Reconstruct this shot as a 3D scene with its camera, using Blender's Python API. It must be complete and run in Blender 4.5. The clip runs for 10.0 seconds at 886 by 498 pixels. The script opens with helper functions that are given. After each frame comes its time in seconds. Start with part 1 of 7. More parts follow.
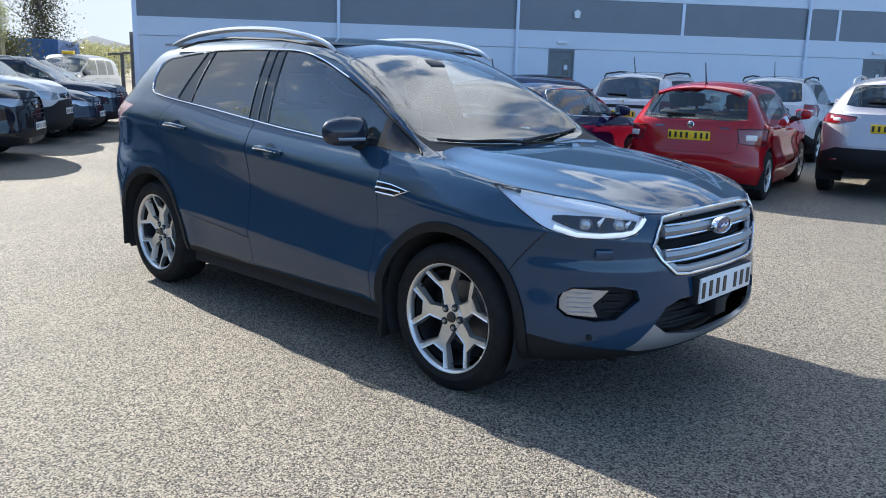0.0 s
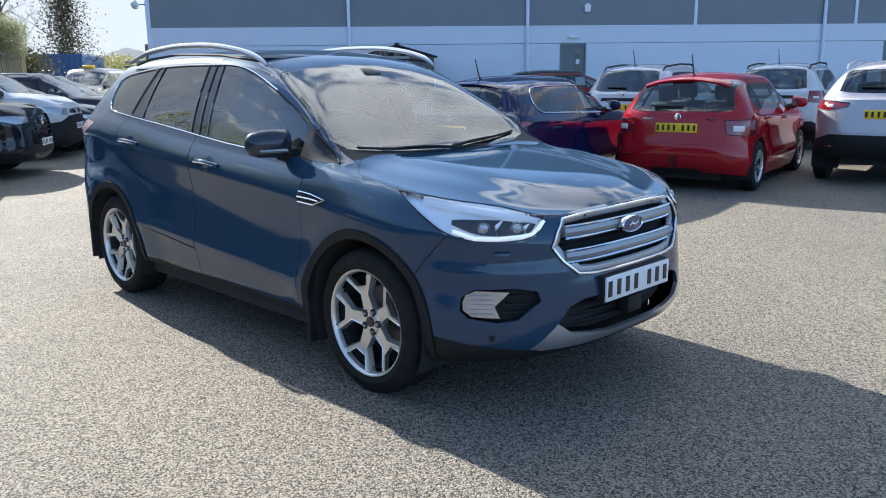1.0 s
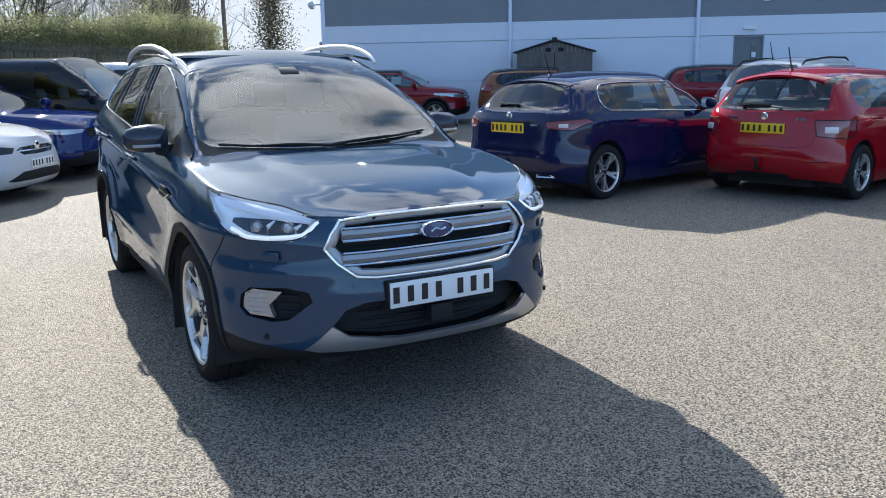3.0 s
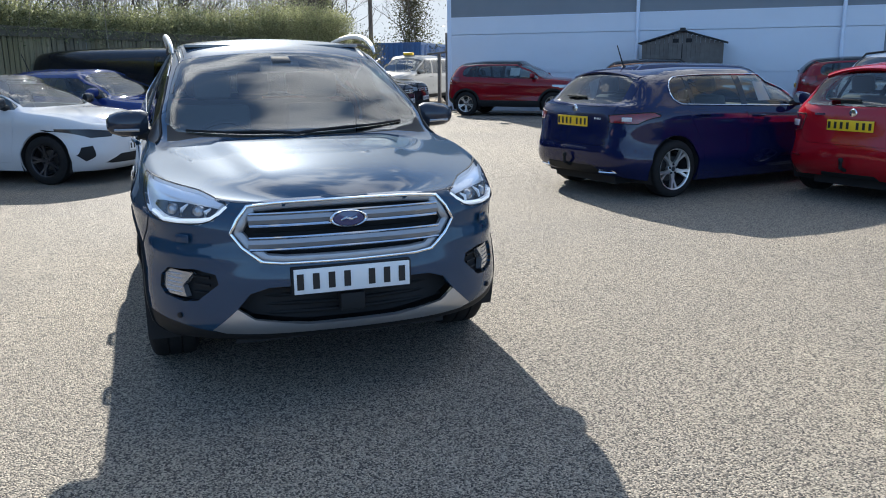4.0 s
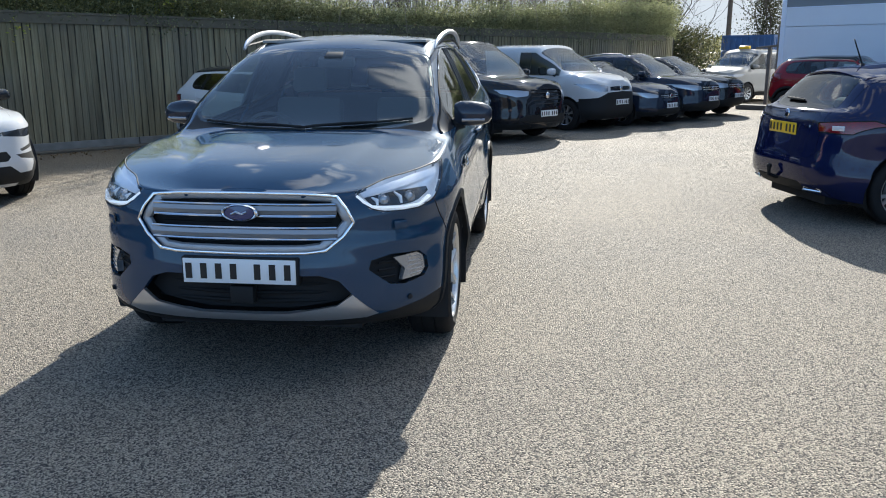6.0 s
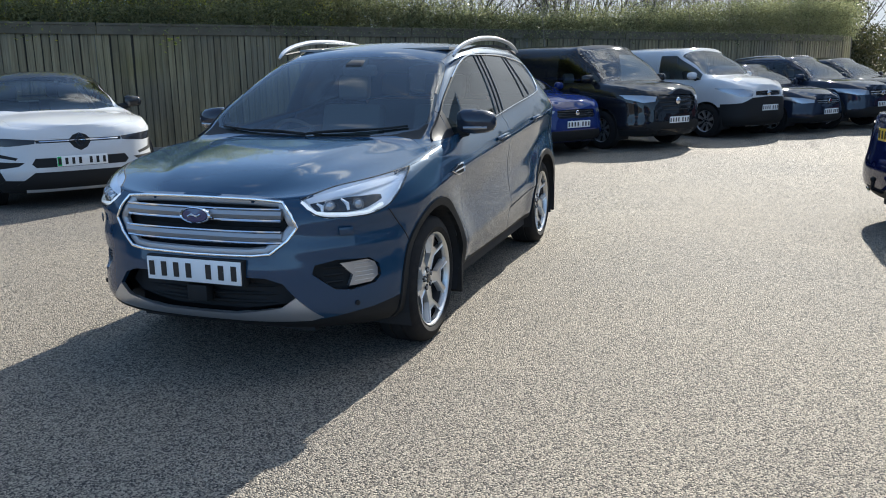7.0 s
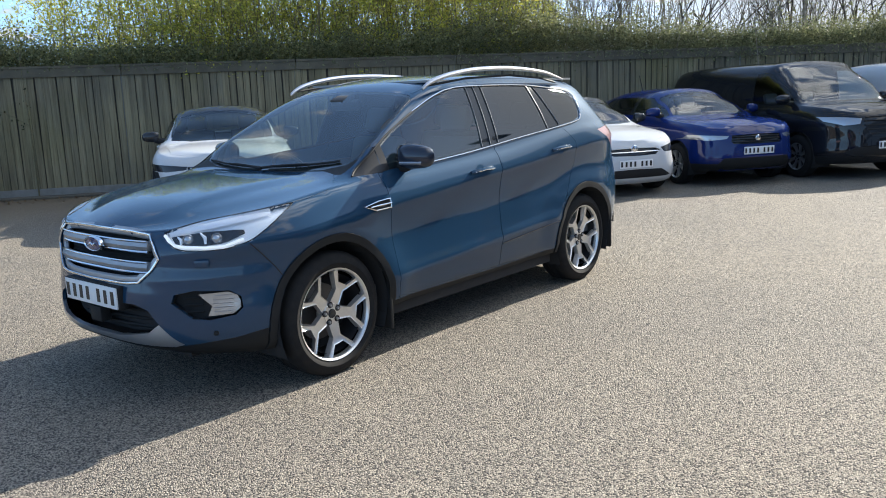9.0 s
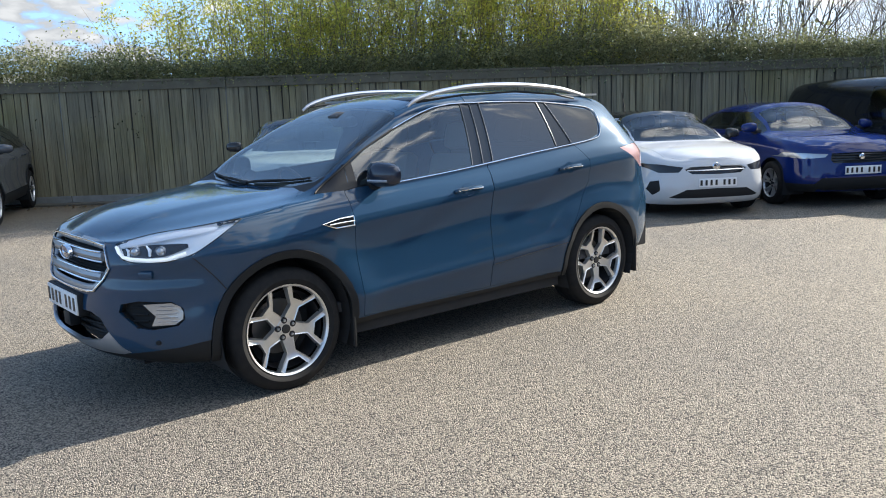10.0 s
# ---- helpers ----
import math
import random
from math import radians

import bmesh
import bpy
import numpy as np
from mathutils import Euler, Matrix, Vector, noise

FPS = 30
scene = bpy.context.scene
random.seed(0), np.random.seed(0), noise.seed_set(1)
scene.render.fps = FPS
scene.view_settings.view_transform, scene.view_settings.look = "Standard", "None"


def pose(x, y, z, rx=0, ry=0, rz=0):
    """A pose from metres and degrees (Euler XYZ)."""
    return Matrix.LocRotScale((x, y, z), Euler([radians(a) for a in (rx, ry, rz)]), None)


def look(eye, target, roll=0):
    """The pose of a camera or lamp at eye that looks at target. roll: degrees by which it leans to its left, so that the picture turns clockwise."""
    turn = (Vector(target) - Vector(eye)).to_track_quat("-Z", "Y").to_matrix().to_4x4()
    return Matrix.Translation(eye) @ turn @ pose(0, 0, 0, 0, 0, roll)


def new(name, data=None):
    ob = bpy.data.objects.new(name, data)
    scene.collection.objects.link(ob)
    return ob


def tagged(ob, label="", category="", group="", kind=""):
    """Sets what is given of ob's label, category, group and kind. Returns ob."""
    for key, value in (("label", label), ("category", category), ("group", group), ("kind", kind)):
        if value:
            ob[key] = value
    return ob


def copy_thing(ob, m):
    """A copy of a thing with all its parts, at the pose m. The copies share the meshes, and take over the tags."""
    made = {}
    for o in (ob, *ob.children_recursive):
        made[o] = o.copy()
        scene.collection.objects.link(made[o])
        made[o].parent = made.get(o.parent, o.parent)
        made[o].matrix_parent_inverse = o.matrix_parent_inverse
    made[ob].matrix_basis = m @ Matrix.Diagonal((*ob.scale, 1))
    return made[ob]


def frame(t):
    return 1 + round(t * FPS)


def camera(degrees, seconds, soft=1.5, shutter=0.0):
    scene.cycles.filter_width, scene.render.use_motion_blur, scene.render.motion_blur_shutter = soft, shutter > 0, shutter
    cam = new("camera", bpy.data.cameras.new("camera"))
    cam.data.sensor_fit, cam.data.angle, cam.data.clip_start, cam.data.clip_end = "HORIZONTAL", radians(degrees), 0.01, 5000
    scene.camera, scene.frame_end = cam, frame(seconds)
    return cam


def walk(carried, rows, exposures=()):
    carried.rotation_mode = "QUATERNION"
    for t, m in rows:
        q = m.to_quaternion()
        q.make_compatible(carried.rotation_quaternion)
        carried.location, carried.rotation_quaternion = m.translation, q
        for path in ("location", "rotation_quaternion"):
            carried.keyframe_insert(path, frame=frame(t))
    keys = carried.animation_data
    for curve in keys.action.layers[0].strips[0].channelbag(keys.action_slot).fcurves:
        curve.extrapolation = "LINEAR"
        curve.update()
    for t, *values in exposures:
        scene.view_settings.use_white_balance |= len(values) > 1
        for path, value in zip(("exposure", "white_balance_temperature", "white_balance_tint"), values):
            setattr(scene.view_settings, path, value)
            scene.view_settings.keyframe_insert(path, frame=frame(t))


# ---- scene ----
cam = camera(57.2, 10.0, soft=1.0)
PATH = [
    (0, (3.759, -3.514, 1.427), (2.429, -2.08, 1.012), 1.6),
    (0.5, (3.908, -3.407, 1.455), (2.554, -1.997, 1.03), 0.3),
    (1, (4.207, -3.183, 1.482), (2.816, -1.808, 1.061), -0.7),
    (1.5, (4.423, -2.873, 1.461), (2.974, -1.557, 1.051), -1.3),
    (2, (4.654, -2.528, 1.474), (3.127, -1.3, 1.071), -1.5),
    (2.5, (4.996, -2.125, 1.478), (3.381, -1.018, 1.072), -1.4),
    (2.7, (5.112, -1.965, 1.482), (3.463, -0.912, 1.067), -1.2),
    (4, (5.677, -0.756, 1.459), (3.833, -0.12, 1.017), -0.6),
    (4.5, (5.758, -0.234, 1.474), (3.859, 0.211, 1.028), -0.5),
    (5, (5.808, 0.294, 1.468), (3.872, 0.521, 1.021), -0.4),
    (5.5, (5.77, 0.826, 1.447), (3.82, 0.82, 1.003), -0.4),
    (5.7, (5.712, 1.013, 1.469), (3.765, 0.921, 1.019), -0.2),
    (6.8, (5.495, 2.157, 1.467), (3.629, 1.587, 1.026), -0.6),
    (7, (5.39, 2.352, 1.479), (3.549, 1.705, 1.039), -0.7),
    (7.5, (5.166, 2.821, 1.463), (3.393, 1.999, 1.039), -1.0),
    (8, (4.913, 3.251, 1.461), (3.216, 2.274, 1.055), -1.6),
    (8.5, (4.607, 3.662, 1.493), (2.995, 2.546, 1.102), -2.0),
    (9, (4.28, 4.089, 1.502), (2.768, 2.834, 1.129), -2.2),
    (9.5, (3.893, 4.44, 1.5), (2.494, 3.055, 1.146), -2.3),
    (10, (3.494, 4.756, 1.514), (2.222, 3.251, 1.176), -1.9),
]
walk(cam, [(t, look(eye, target, roll)) for t, eye, target, roll in PATH], exposures=[(0, 1.20, 6180, 8), (3, 1.14, 6230, 8), (4, 1.03, 6330, 8), (5, 0.91, 6280, 7), (7.5, 0.90, 6380, 7), (10, 1.14, 6500, 8)])

# ---- light ----
SUN = Vector((-1.88, 0.17, 1.0)).normalized()
elev, azim = math.asin(SUN.z), math.atan2(SUN.x, SUN.y)
world = bpy.data.worlds.new("sky")
world.use_nodes = True
scene.world = world
wn, wl = world.node_tree.nodes, world.node_tree.links
wn.clear()
w_out = wn.new("ShaderNodeOutputWorld")
w_bg = wn.new("ShaderNodeBackground")
w_sky = wn.new("ShaderNodeTexSky")
w_sky.sky_type, w_sky.sun_disc = "NISHITA", False
w_sky.sun_elevation, w_sky.sun_rotation = elev, azim
w_sky.air_density, w_sky.dust_density = 1.0, 0.6
w_co = wn.new("ShaderNodeTexCoord")


def w_math(op, a, b=None, vector=False):
    q = wn.new("ShaderNodeVectorMath" if vector else "ShaderNodeMath")
    q.operation = op
    for k, v in enumerate((a, b)):
        if v is None:
            continue
        if isinstance(v, (int, float, tuple)):
            q.inputs[k].default_value = v
        else:
            wl.new(v, q.inputs[k])
    return q.outputs["Value"] if op == "DOT_PRODUCT" or not vector else q.outputs["Vector"]


# cumulus on a high flat deck: the direction spread over the deck, broken by noise
direction = w_co.outputs["Generated"]
w_sep, w_com = wn.new("ShaderNodeSeparateXYZ"), wn.new("ShaderNodeCombineXYZ")
wl.new(direction, w_sep.inputs[0])
high = w_math("ADD", w_math("MAXIMUM", w_sep.outputs["Z"], 0.0), 0.30)
for k in ("X", "Y"):
    wl.new(w_math("DIVIDE", w_sep.outputs[k], high), w_com.inputs[k])
w_com.inputs["Z"].default_value = 2.3
deck = w_math("MULTIPLY", w_com.outputs[0], (1.0, 1.0, 1.0), True)
w_noise = wn.new("ShaderNodeTexNoise")
w_noise.inputs["Scale"].default_value, w_noise.inputs["Detail"].default_value, w_noise.inputs["Roughness"].default_value = 6.5, 9.0, 0.52
wl.new(deck, w_noise.inputs["Vector"])
# fewer clouds low down than overhead
low = wn.new("ShaderNodeMapRange")
low.inputs["From Min"].default_value, low.inputs["From Max"].default_value = 0.25, 0.65
low.inputs["To Min"].default_value, low.inputs["To Max"].default_value = -0.07, -0.045
wl.new(w_sep.outputs["Z"], low.inputs["Value"])
cover = w_math("ADD", w_noise.outputs["Fac"], low.outputs["Result"])
# banks of cloud: one low beyond the fence's near end, one overhead, one over the building; and a clear gap over the fence
for to, edge, gain in (((-0.298, -0.951, 0.05), 0.988, 0.13), ((-0.48, 0.18, 0.86), 0.92, 0.07), ((-0.70, 0.62, 0.32), 0.87, -0.14), ((-0.38, -0.68, 0.62), 0.80, -0.11), ((-0.17, 0.72, 0.66), 0.86, 0.13), ((-0.28, 0.50, 0.81), 0.93, 0.12)):
    d = w_math("DOT_PRODUCT", direction, tuple(Vector(to).normalized()), True)
    lift = wn.new("ShaderNodeMapRange")
    lift.inputs["From Min"].default_value, lift.inputs["From Max"].default_value, lift.inputs["To Max"].default_value = edge, 1.0, gain
    wl.new(d, lift.inputs["Value"])
    cover = w_math("ADD", cover, lift.outputs["Result"])
w_ramp, w_tone = wn.new("ShaderNodeValToRGB"), wn.new("ShaderNodeValToRGB")
w_ramp.color_ramp.elements[0].position, w_ramp.color_ramp.elements[1].position = 0.480, 0.568
e = w_tone.color_ramp.elements
e[0].position, e[0].color = 0.475, (6.0, 6.6, 7.6, 1)
e[1].position, e[1].color = 0.66, (15.5, 15.8, 16.4, 1)
e.new(0.55).color = (11.0, 11.4, 12.2, 1)
w_mix = wn.new("ShaderNodeMixRGB")
# bright even haze low down round the sun
sunward = w_math("DOT_PRODUCT", direction, tuple(Vector((SUN.x, SUN.y, 0.10)).normalized()), True)
w_near, w_haze = wn.new("ShaderNodeMapRange"), wn.new("ShaderNodeMixRGB")
w_near.interpolation_type = "SMOOTHSTEP"
w_near.inputs["From Min"].default_value, w_near.inputs["From Max"].default_value, w_near.inputs["To Max"].default_value = 0.70, 0.95, 0.97
wl.new(sunward, w_near.inputs["Value"])
w_haze.inputs["Color2"].default_value = (3.7, 3.95, 4.3, 1)
wl.new(cover, w_ramp.inputs["Fac"])
wl.new(cover, w_tone.inputs["Fac"])
wl.new(w_ramp.outputs["Color"], w_mix.inputs["Fac"])
wl.new(w_math("NORMALIZE", w_math("ADD", direction, (0.0, 0.0, 0.18), True), None, True), w_sky.inputs["Vector"])
w_blue = wn.new("ShaderNodeMixRGB")
w_blue.blend_type = "MULTIPLY"
w_blue.inputs["Fac"].default_value, w_blue.inputs["Color2"].default_value = 1.0, (1.42, 1.58, 1.72, 1)
wl.new(w_sky.outputs["Color"], w_blue.inputs["Color1"])
wl.new(w_blue.outputs["Color"], w_mix.inputs["Color1"])
# clouds glow brighter the nearer they stand to the sun
w_glow = wn.new("ShaderNodeMapRange")
w_glow.inputs["From Min"].default_value, w_glow.inputs["From Max"].default_value = 0.22, 0.9
w_glow.inputs["To Min"].default_value, w_glow.inputs["To Max"].default_value = 0.26, 1.15
wl.new(w_math("DOT_PRODUCT", direction, tuple(SUN), True), w_glow.inputs["Value"])
w_lit = wn.new("ShaderNodeVectorMath")
w_lit.operation = "SCALE"
wl.new(w_tone.outputs["Color"], w_lit.inputs[0])
wl.new(w_glow.outputs["Result"], w_lit.inputs["Scale"])
wl.new(w_lit.outputs["Vector"], w_mix.inputs["Color2"])
wl.new(w_near.outputs["Result"], w_haze.inputs["Fac"])
wl.new(w_mix.outputs["Color"], w_haze.inputs["Color1"])
wl.new(w_haze.outputs["Color"], w_bg.inputs["Color"])
wl.new(w_bg.outputs["Background"], w_out.inputs["Surface"])
w_bg.inputs["Strength"].default_value = 0.095
sun = new("sun", bpy.data.lights.new("sun", "SUN"))
sun.data.energy, sun.data.angle, sun.data.color = 5.2, radians(0.55), (1.0, 0.93, 0.83)
sun.matrix_world = look(tuple(SUN * 60), (0, 0, 0))

# ---- materials ----
def material(name, color, rough=0.5, metal=0.0, coat=0.0, spec=0.5, grain=None, bump=None, vary=0.0):
    """grain: (scale, darker colour, amount); bump: (scale, strength, distance); vary: spread of brightness between objects."""
    m = bpy.data.materials.new(name)
    m.use_nodes = True
    n, l = m.node_tree.nodes, m.node_tree.links
    p = n["Principled BSDF"]
    p.inputs["Base Color"].default_value = (*color, 1)
    p.inputs["Roughness"].default_value, p.inputs["Metallic"].default_value = rough, metal
    p.inputs["Coat Weight"].default_value, p.inputs["Coat Roughness"].default_value = coat, 0.03
    p.inputs["Specular IOR Level"].default_value = spec
    co = n.new("ShaderNodeTexCoord")
    last = None
    if grain:
        t = n.new("ShaderNodeTexNoise")
        t.inputs["Scale"].default_value, t.inputs["Detail"].default_value = grain[0], 6
        r = n.new("ShaderNodeValToRGB")
        r.color_ramp.elements[0].position, r.color_ramp.elements[1].position = 0.35, 0.65
        x = n.new("ShaderNodeMixRGB")
        x.inputs["Color1"].default_value, x.inputs["Color2"].default_value = (*color, 1), (*grain[1], 1)
        g = n.new("ShaderNodeMath")
        g.operation = "MULTIPLY"
        g.inputs[1].default_value = grain[2]
        l.new(co.outputs["Object"], t.inputs["Vector"])
        l.new(t.outputs["Fac"], r.inputs["Fac"])
        l.new(r.outputs["Color"], g.inputs[0])
        l.new(g.outputs[0], x.inputs["Fac"])
        last = x.outputs["Color"]
    if vary:
        o = n.new("ShaderNodeObjectInfo")
        h = n.new("ShaderNodeHueSaturation")
        k = n.new("ShaderNodeMapRange")
        k.inputs["To Min"].default_value, k.inputs["To Max"].default_value = 1 - vary, 1 + vary
        l.new(o.outputs["Random"], k.inputs["Value"])
        l.new(k.outputs["Result"], h.inputs["Value"])
        if last:
            l.new(last, h.inputs["Color"])
        else:
            h.inputs["Color"].default_value = (*color, 1)
        last = h.outputs["Color"]
    if last:
        l.new(last, p.inputs["Base Color"])
    if bump:
        t = n.new("ShaderNodeTexNoise")
        t.inputs["Scale"].default_value, t.inputs["Detail"].default_value = bump[0], 5
        b = n.new("ShaderNodeBump")
        b.inputs["Strength"].default_value, b.inputs["Distance"].default_value = bump[1], bump[2]
        l.new(co.outputs["Object"], t.inputs["Vector"])
        l.new(t.outputs["Fac"], b.inputs["Height"])
        l.new(b.outputs["Normal"], p.inputs["Normal"])
    return m


def glass(name, tint, facing=0.077, rough=0.0):
    """Thin sheet glass: the share mirrored seen straight on, rising to all of it at a glancing angle, alike from both sides."""
    m = bpy.data.materials.new(name)
    m.use_nodes = True
    n, l = m.node_tree.nodes, m.node_tree.links
    n.clear()
    out, mix = n.new("ShaderNodeOutputMaterial"), n.new("ShaderNodeMixShader")
    tr, gl, lw, pw, fr = n.new("ShaderNodeBsdfTransparent"), n.new("ShaderNodeBsdfGlossy"), n.new("ShaderNodeLayerWeight"), n.new("ShaderNodeMath"), n.new("ShaderNodeMapRange")
    tr.inputs["Color"].default_value = (*tint, 1)
    gl.inputs["Roughness"].default_value = rough
    lw.inputs["Blend"].default_value = 0.5
    pw.operation = "POWER"
    pw.inputs[1].default_value = 4.4
    fr.inputs["To Min"].default_value, fr.inputs["To Max"].default_value = facing, 1.0
    l.new(lw.outputs["Facing"], pw.inputs[0])
    l.new(pw.outputs[0], fr.inputs["Value"])
    l.new(fr.outputs["Result"], mix.inputs["Fac"])
    l.new(tr.outputs[0], mix.inputs[1])
    l.new(gl.outputs[0], mix.inputs[2])
    l.new(mix.outputs[0], out.inputs["Surface"])
    return m


def paint(name, color, metal=0.35, rough=0.45, spec=0.0):
    m = material(name, color, rough, metal, coat=1.0, spec=spec)
    n, l = m.node_tree.nodes, m.node_tree.links
    p = n["Principled BSDF"]
    p.inputs["Coat IOR"].default_value = 1.5
    co, t, h = n.new("ShaderNodeTexCoord"), n.new("ShaderNodeTexNoise"), n.new("ShaderNodeHueSaturation")
    t.inputs["Scale"].default_value, t.inputs["Detail"].default_value = 420, 2
    k = n.new("ShaderNodeMapRange")
    k.inputs["To Min"].default_value, k.inputs["To Max"].default_value = 0.75, 1.25
    h.inputs["Color"].default_value = (*color, 1)
    l.new(co.outputs["Object"], t.inputs["Vector"])
    l.new(t.outputs["Fac"], k.inputs["Value"])
    l.new(k.outputs["Result"], h.inputs["Value"])
    l.new(h.outputs["Color"], p.inputs["Base Color"])
    return m


M = {}
M["kuga_blue"] = paint("metallic_blue_paint", (0.0155, 0.047, 0.092), 0.12, 0.45)
M["kuga_blue"].node_tree.nodes["Principled BSDF"].inputs["Coat Roughness"].default_value = 0.06
M["red"] = paint("red_paint", (0.31, 0.006, 0.013), 0.0, 0.5)
M["dark_red"] = paint("dark_red_paint", (0.20, 0.006, 0.012), 0.0, 0.5)
M["white"] = paint("white_paint", (0.55, 0.56, 0.57), 0.0, 0.5)
M["navy"] = paint("navy_paint", (0.006, 0.010, 0.050), 0.0, 0.5)
M["bright_blue"] = paint("bright_blue_paint", (0.007, 0.020, 0.115), 0.0, 0.5)
M["black_paint"] = paint("black_paint", (0.012, 0.013, 0.016), 0.0, 0.5)
M["dark_blue"] = paint("midnight_paint", (0.012, 0.018, 0.034), 0.0, 0.5)
M["silver"] = paint("silver_paint", (0.42, 0.40, 0.42), 0.6, 0.35)
M["grey_paint"] = paint("grey_paint", (0.085, 0.09, 0.10), 0.15, 0.5)
M["brown"] = paint("copper_paint", (0.20, 0.075, 0.03), 0.5, 0.35)
M["taxi_silver"] = paint("dull_silver_paint", (0.27, 0.265, 0.25), 0.25, 0.45)
M["chrome"] = material("chrome", (0.82, 0.83, 0.85), 0.08, 1.0)
M["satin"] = material("satin_silver", (0.52, 0.53, 0.55), 0.30, 0.85)
M["alloy"] = material("alloy", (0.74, 0.735, 0.72), 0.33, 0.85, grain=(60, (0.64, 0.635, 0.62), 0.4))
M["alloy_dark"] = material("dark_alloy", (0.05, 0.05, 0.055), 0.35, 0.6)
M["rubber"] = material("tyre_rubber", (0.012, 0.012, 0.013), 0.78, spec=0.22, bump=(90, 0.25, 0.003), grain=(25, (0.024, 0.023, 0.021), 0.5))
M["plastic"] = material("black_plastic", (0.016, 0.017, 0.018), 0.62, spec=0.22, bump=(400, 0.15, 0.001))
M["gloss_black"] = material("gloss_black", (0.020, 0.022, 0.025), 0.05)
M["smooth_black"] = material("smooth_black_plastic", (0.012, 0.013, 0.016), 0.3, spec=0.25)
M["void"] = material("dark_underside", (0.018, 0.018, 0.019), 0.9)
M["interior"] = material("dark_cabin_trim", (0.065, 0.065, 0.067), 0.8, bump=(120, 0.2, 0.002))
M["seat"] = material("charcoal_seat_cloth", (0.13, 0.13, 0.13), 0.85, bump=(200, 0.3, 0.002))
M["plate_white"] = material("white_plate", (0.78, 0.79, 0.79), 0.3)
M["plate_yellow"] = material("yellow_plate", (0.80, 0.52, 0.02), 0.3)
M["plate_ink"] = material("plate_ink", (0.012, 0.012, 0.013), 0.4)
M["plate_green"] = material("green_flash", (0.02, 0.45, 0.12), 0.4)
M["lamp_red"] = material("red_lamp_lens", (0.19, 0.005, 0.009), 0.08, coat=1.0)
M["lamp_clear"] = material("clear_lamp_lens", (0.36, 0.38, 0.41), 0.12, 0.6, coat=1.0, bump=(60, 0.2, 0.003))
M["lamp_silver"] = material("lamp_reflector", (0.90, 0.92, 0.95), 0.22, 0.15, bump=(14, 0.10, 0.004))
M["lamp_white"] = material("white_lamp_band", (0.72, 0.74, 0.78), 0.25, coat=0.6)
M["lamp_dark"] = material("lamp_bezel", (0.02, 0.022, 0.026), 0.15, 0.0)
M["badge_blue"] = material("badge_blue", (0.010, 0.025, 0.12), 0.2, coat=1.0)
M["taxi_yellow"] = material("taxi_sign", (0.8, 0.5, 0.03), 0.4)
M["paper"] = material("white_paper", (0.75, 0.78, 0.80), 0.7)
M["screen_glass"] = glass("windscreen_glass", (0.74, 0.81, 0.79), 0.08)
M["coated_screen"] = glass("coated_windscreen_glass", (0.70, 0.78, 0.77), 0.10)
M["car_glass"] = glass("clear_car_glass", (0.55, 0.61, 0.60), 0.07)
M["side_glass"] = glass("side_glass", (0.62, 0.70, 0.67), 0.13)
M["privacy"] = glass("privacy_glass", (0.09, 0.10, 0.105), 0.14)
M["tinted"] = glass("tinted_glass", (0.30, 0.34, 0.35), 0.075)
M["lens"] = glass("lamp_cover", (0.95, 0.97, 0.99), 0.045)
M["brake"] = material("brake_steel", (0.16, 0.155, 0.15), 0.45, 0.8)
M["drl"] = material("lit_white_light_guide", (0.86, 0.88, 0.92), 0.15, coat=1.0)
M["drl"].node_tree.nodes["Principled BSDF"].inputs["Emission Color"].default_value = (0.86, 0.94, 1.0, 1)
M["drl"].node_tree.nodes["Principled BSDF"].inputs["Emission Strength"].default_value = 0.2
M["lamp_fog"] = material("ribbed_clear_lens", (0.42, 0.43, 0.45), 0.14, 0.7, coat=1.0, bump=(30, 0.25, 0.004))

M["lamp_pink"] = material("clear_tail_lens", (0.60, 0.38, 0.38), 0.12, 0.2, coat=1.0)
M["seal"] = material("grey_window_seal", (0.10, 0.11, 0.12), 0.4)
M["mirror_cap"] = paint("dark_mirror_cap", (0.022, 0.030, 0.048), 0.2, 0.4)
M["grille_satin"] = material("satin_grille", (0.36, 0.365, 0.38), 0.38, 0.7)
M["young_bark"] = material("young_green_bark", (0.20, 0.17, 0.09), 0.85, grain=(20, (0.12, 0.10, 0.06), 0.6))
M["reverse_white"] = material("white_reverse_lens", (0.72, 0.70, 0.70), 0.12, coat=1.0)

# ---- car building ----
from mathutils.bvhtree import BVHTree


def pch(pts):
    """A smooth curve through (x, z) pairs, without overshoot, held flat outside."""
    p = sorted(pts)
    xs, ys = [a for a, _ in p], [b for _, b in p]
    n = len(xs)
    d = [(ys[i + 1] - ys[i]) / (xs[i + 1] - xs[i]) for i in range(n - 1)]
    m = [d[0]] + [0 if d[i - 1] * d[i] <= 0 else 2 * d[i - 1] * d[i] / (d[i - 1] + d[i]) for i in range(1, n - 1)] + [d[-1]]

    def f(x):
        if x <= xs[0]:
            return ys[0]
        if x >= xs[-1]:
            return ys[-1]
        i = max(k for k in range(n - 1) if xs[k] <= x)
        h = xs[i + 1] - xs[i]
        t = (x - xs[i]) / h
        a, b = t * t, t * t * t
        return (2 * b - 3 * a + 1) * ys[i] + (b - 2 * a + t) * h * m[i] + (3 * a - 2 * b) * ys[i + 1] + (b - a) * h * m[i + 1]
    return f


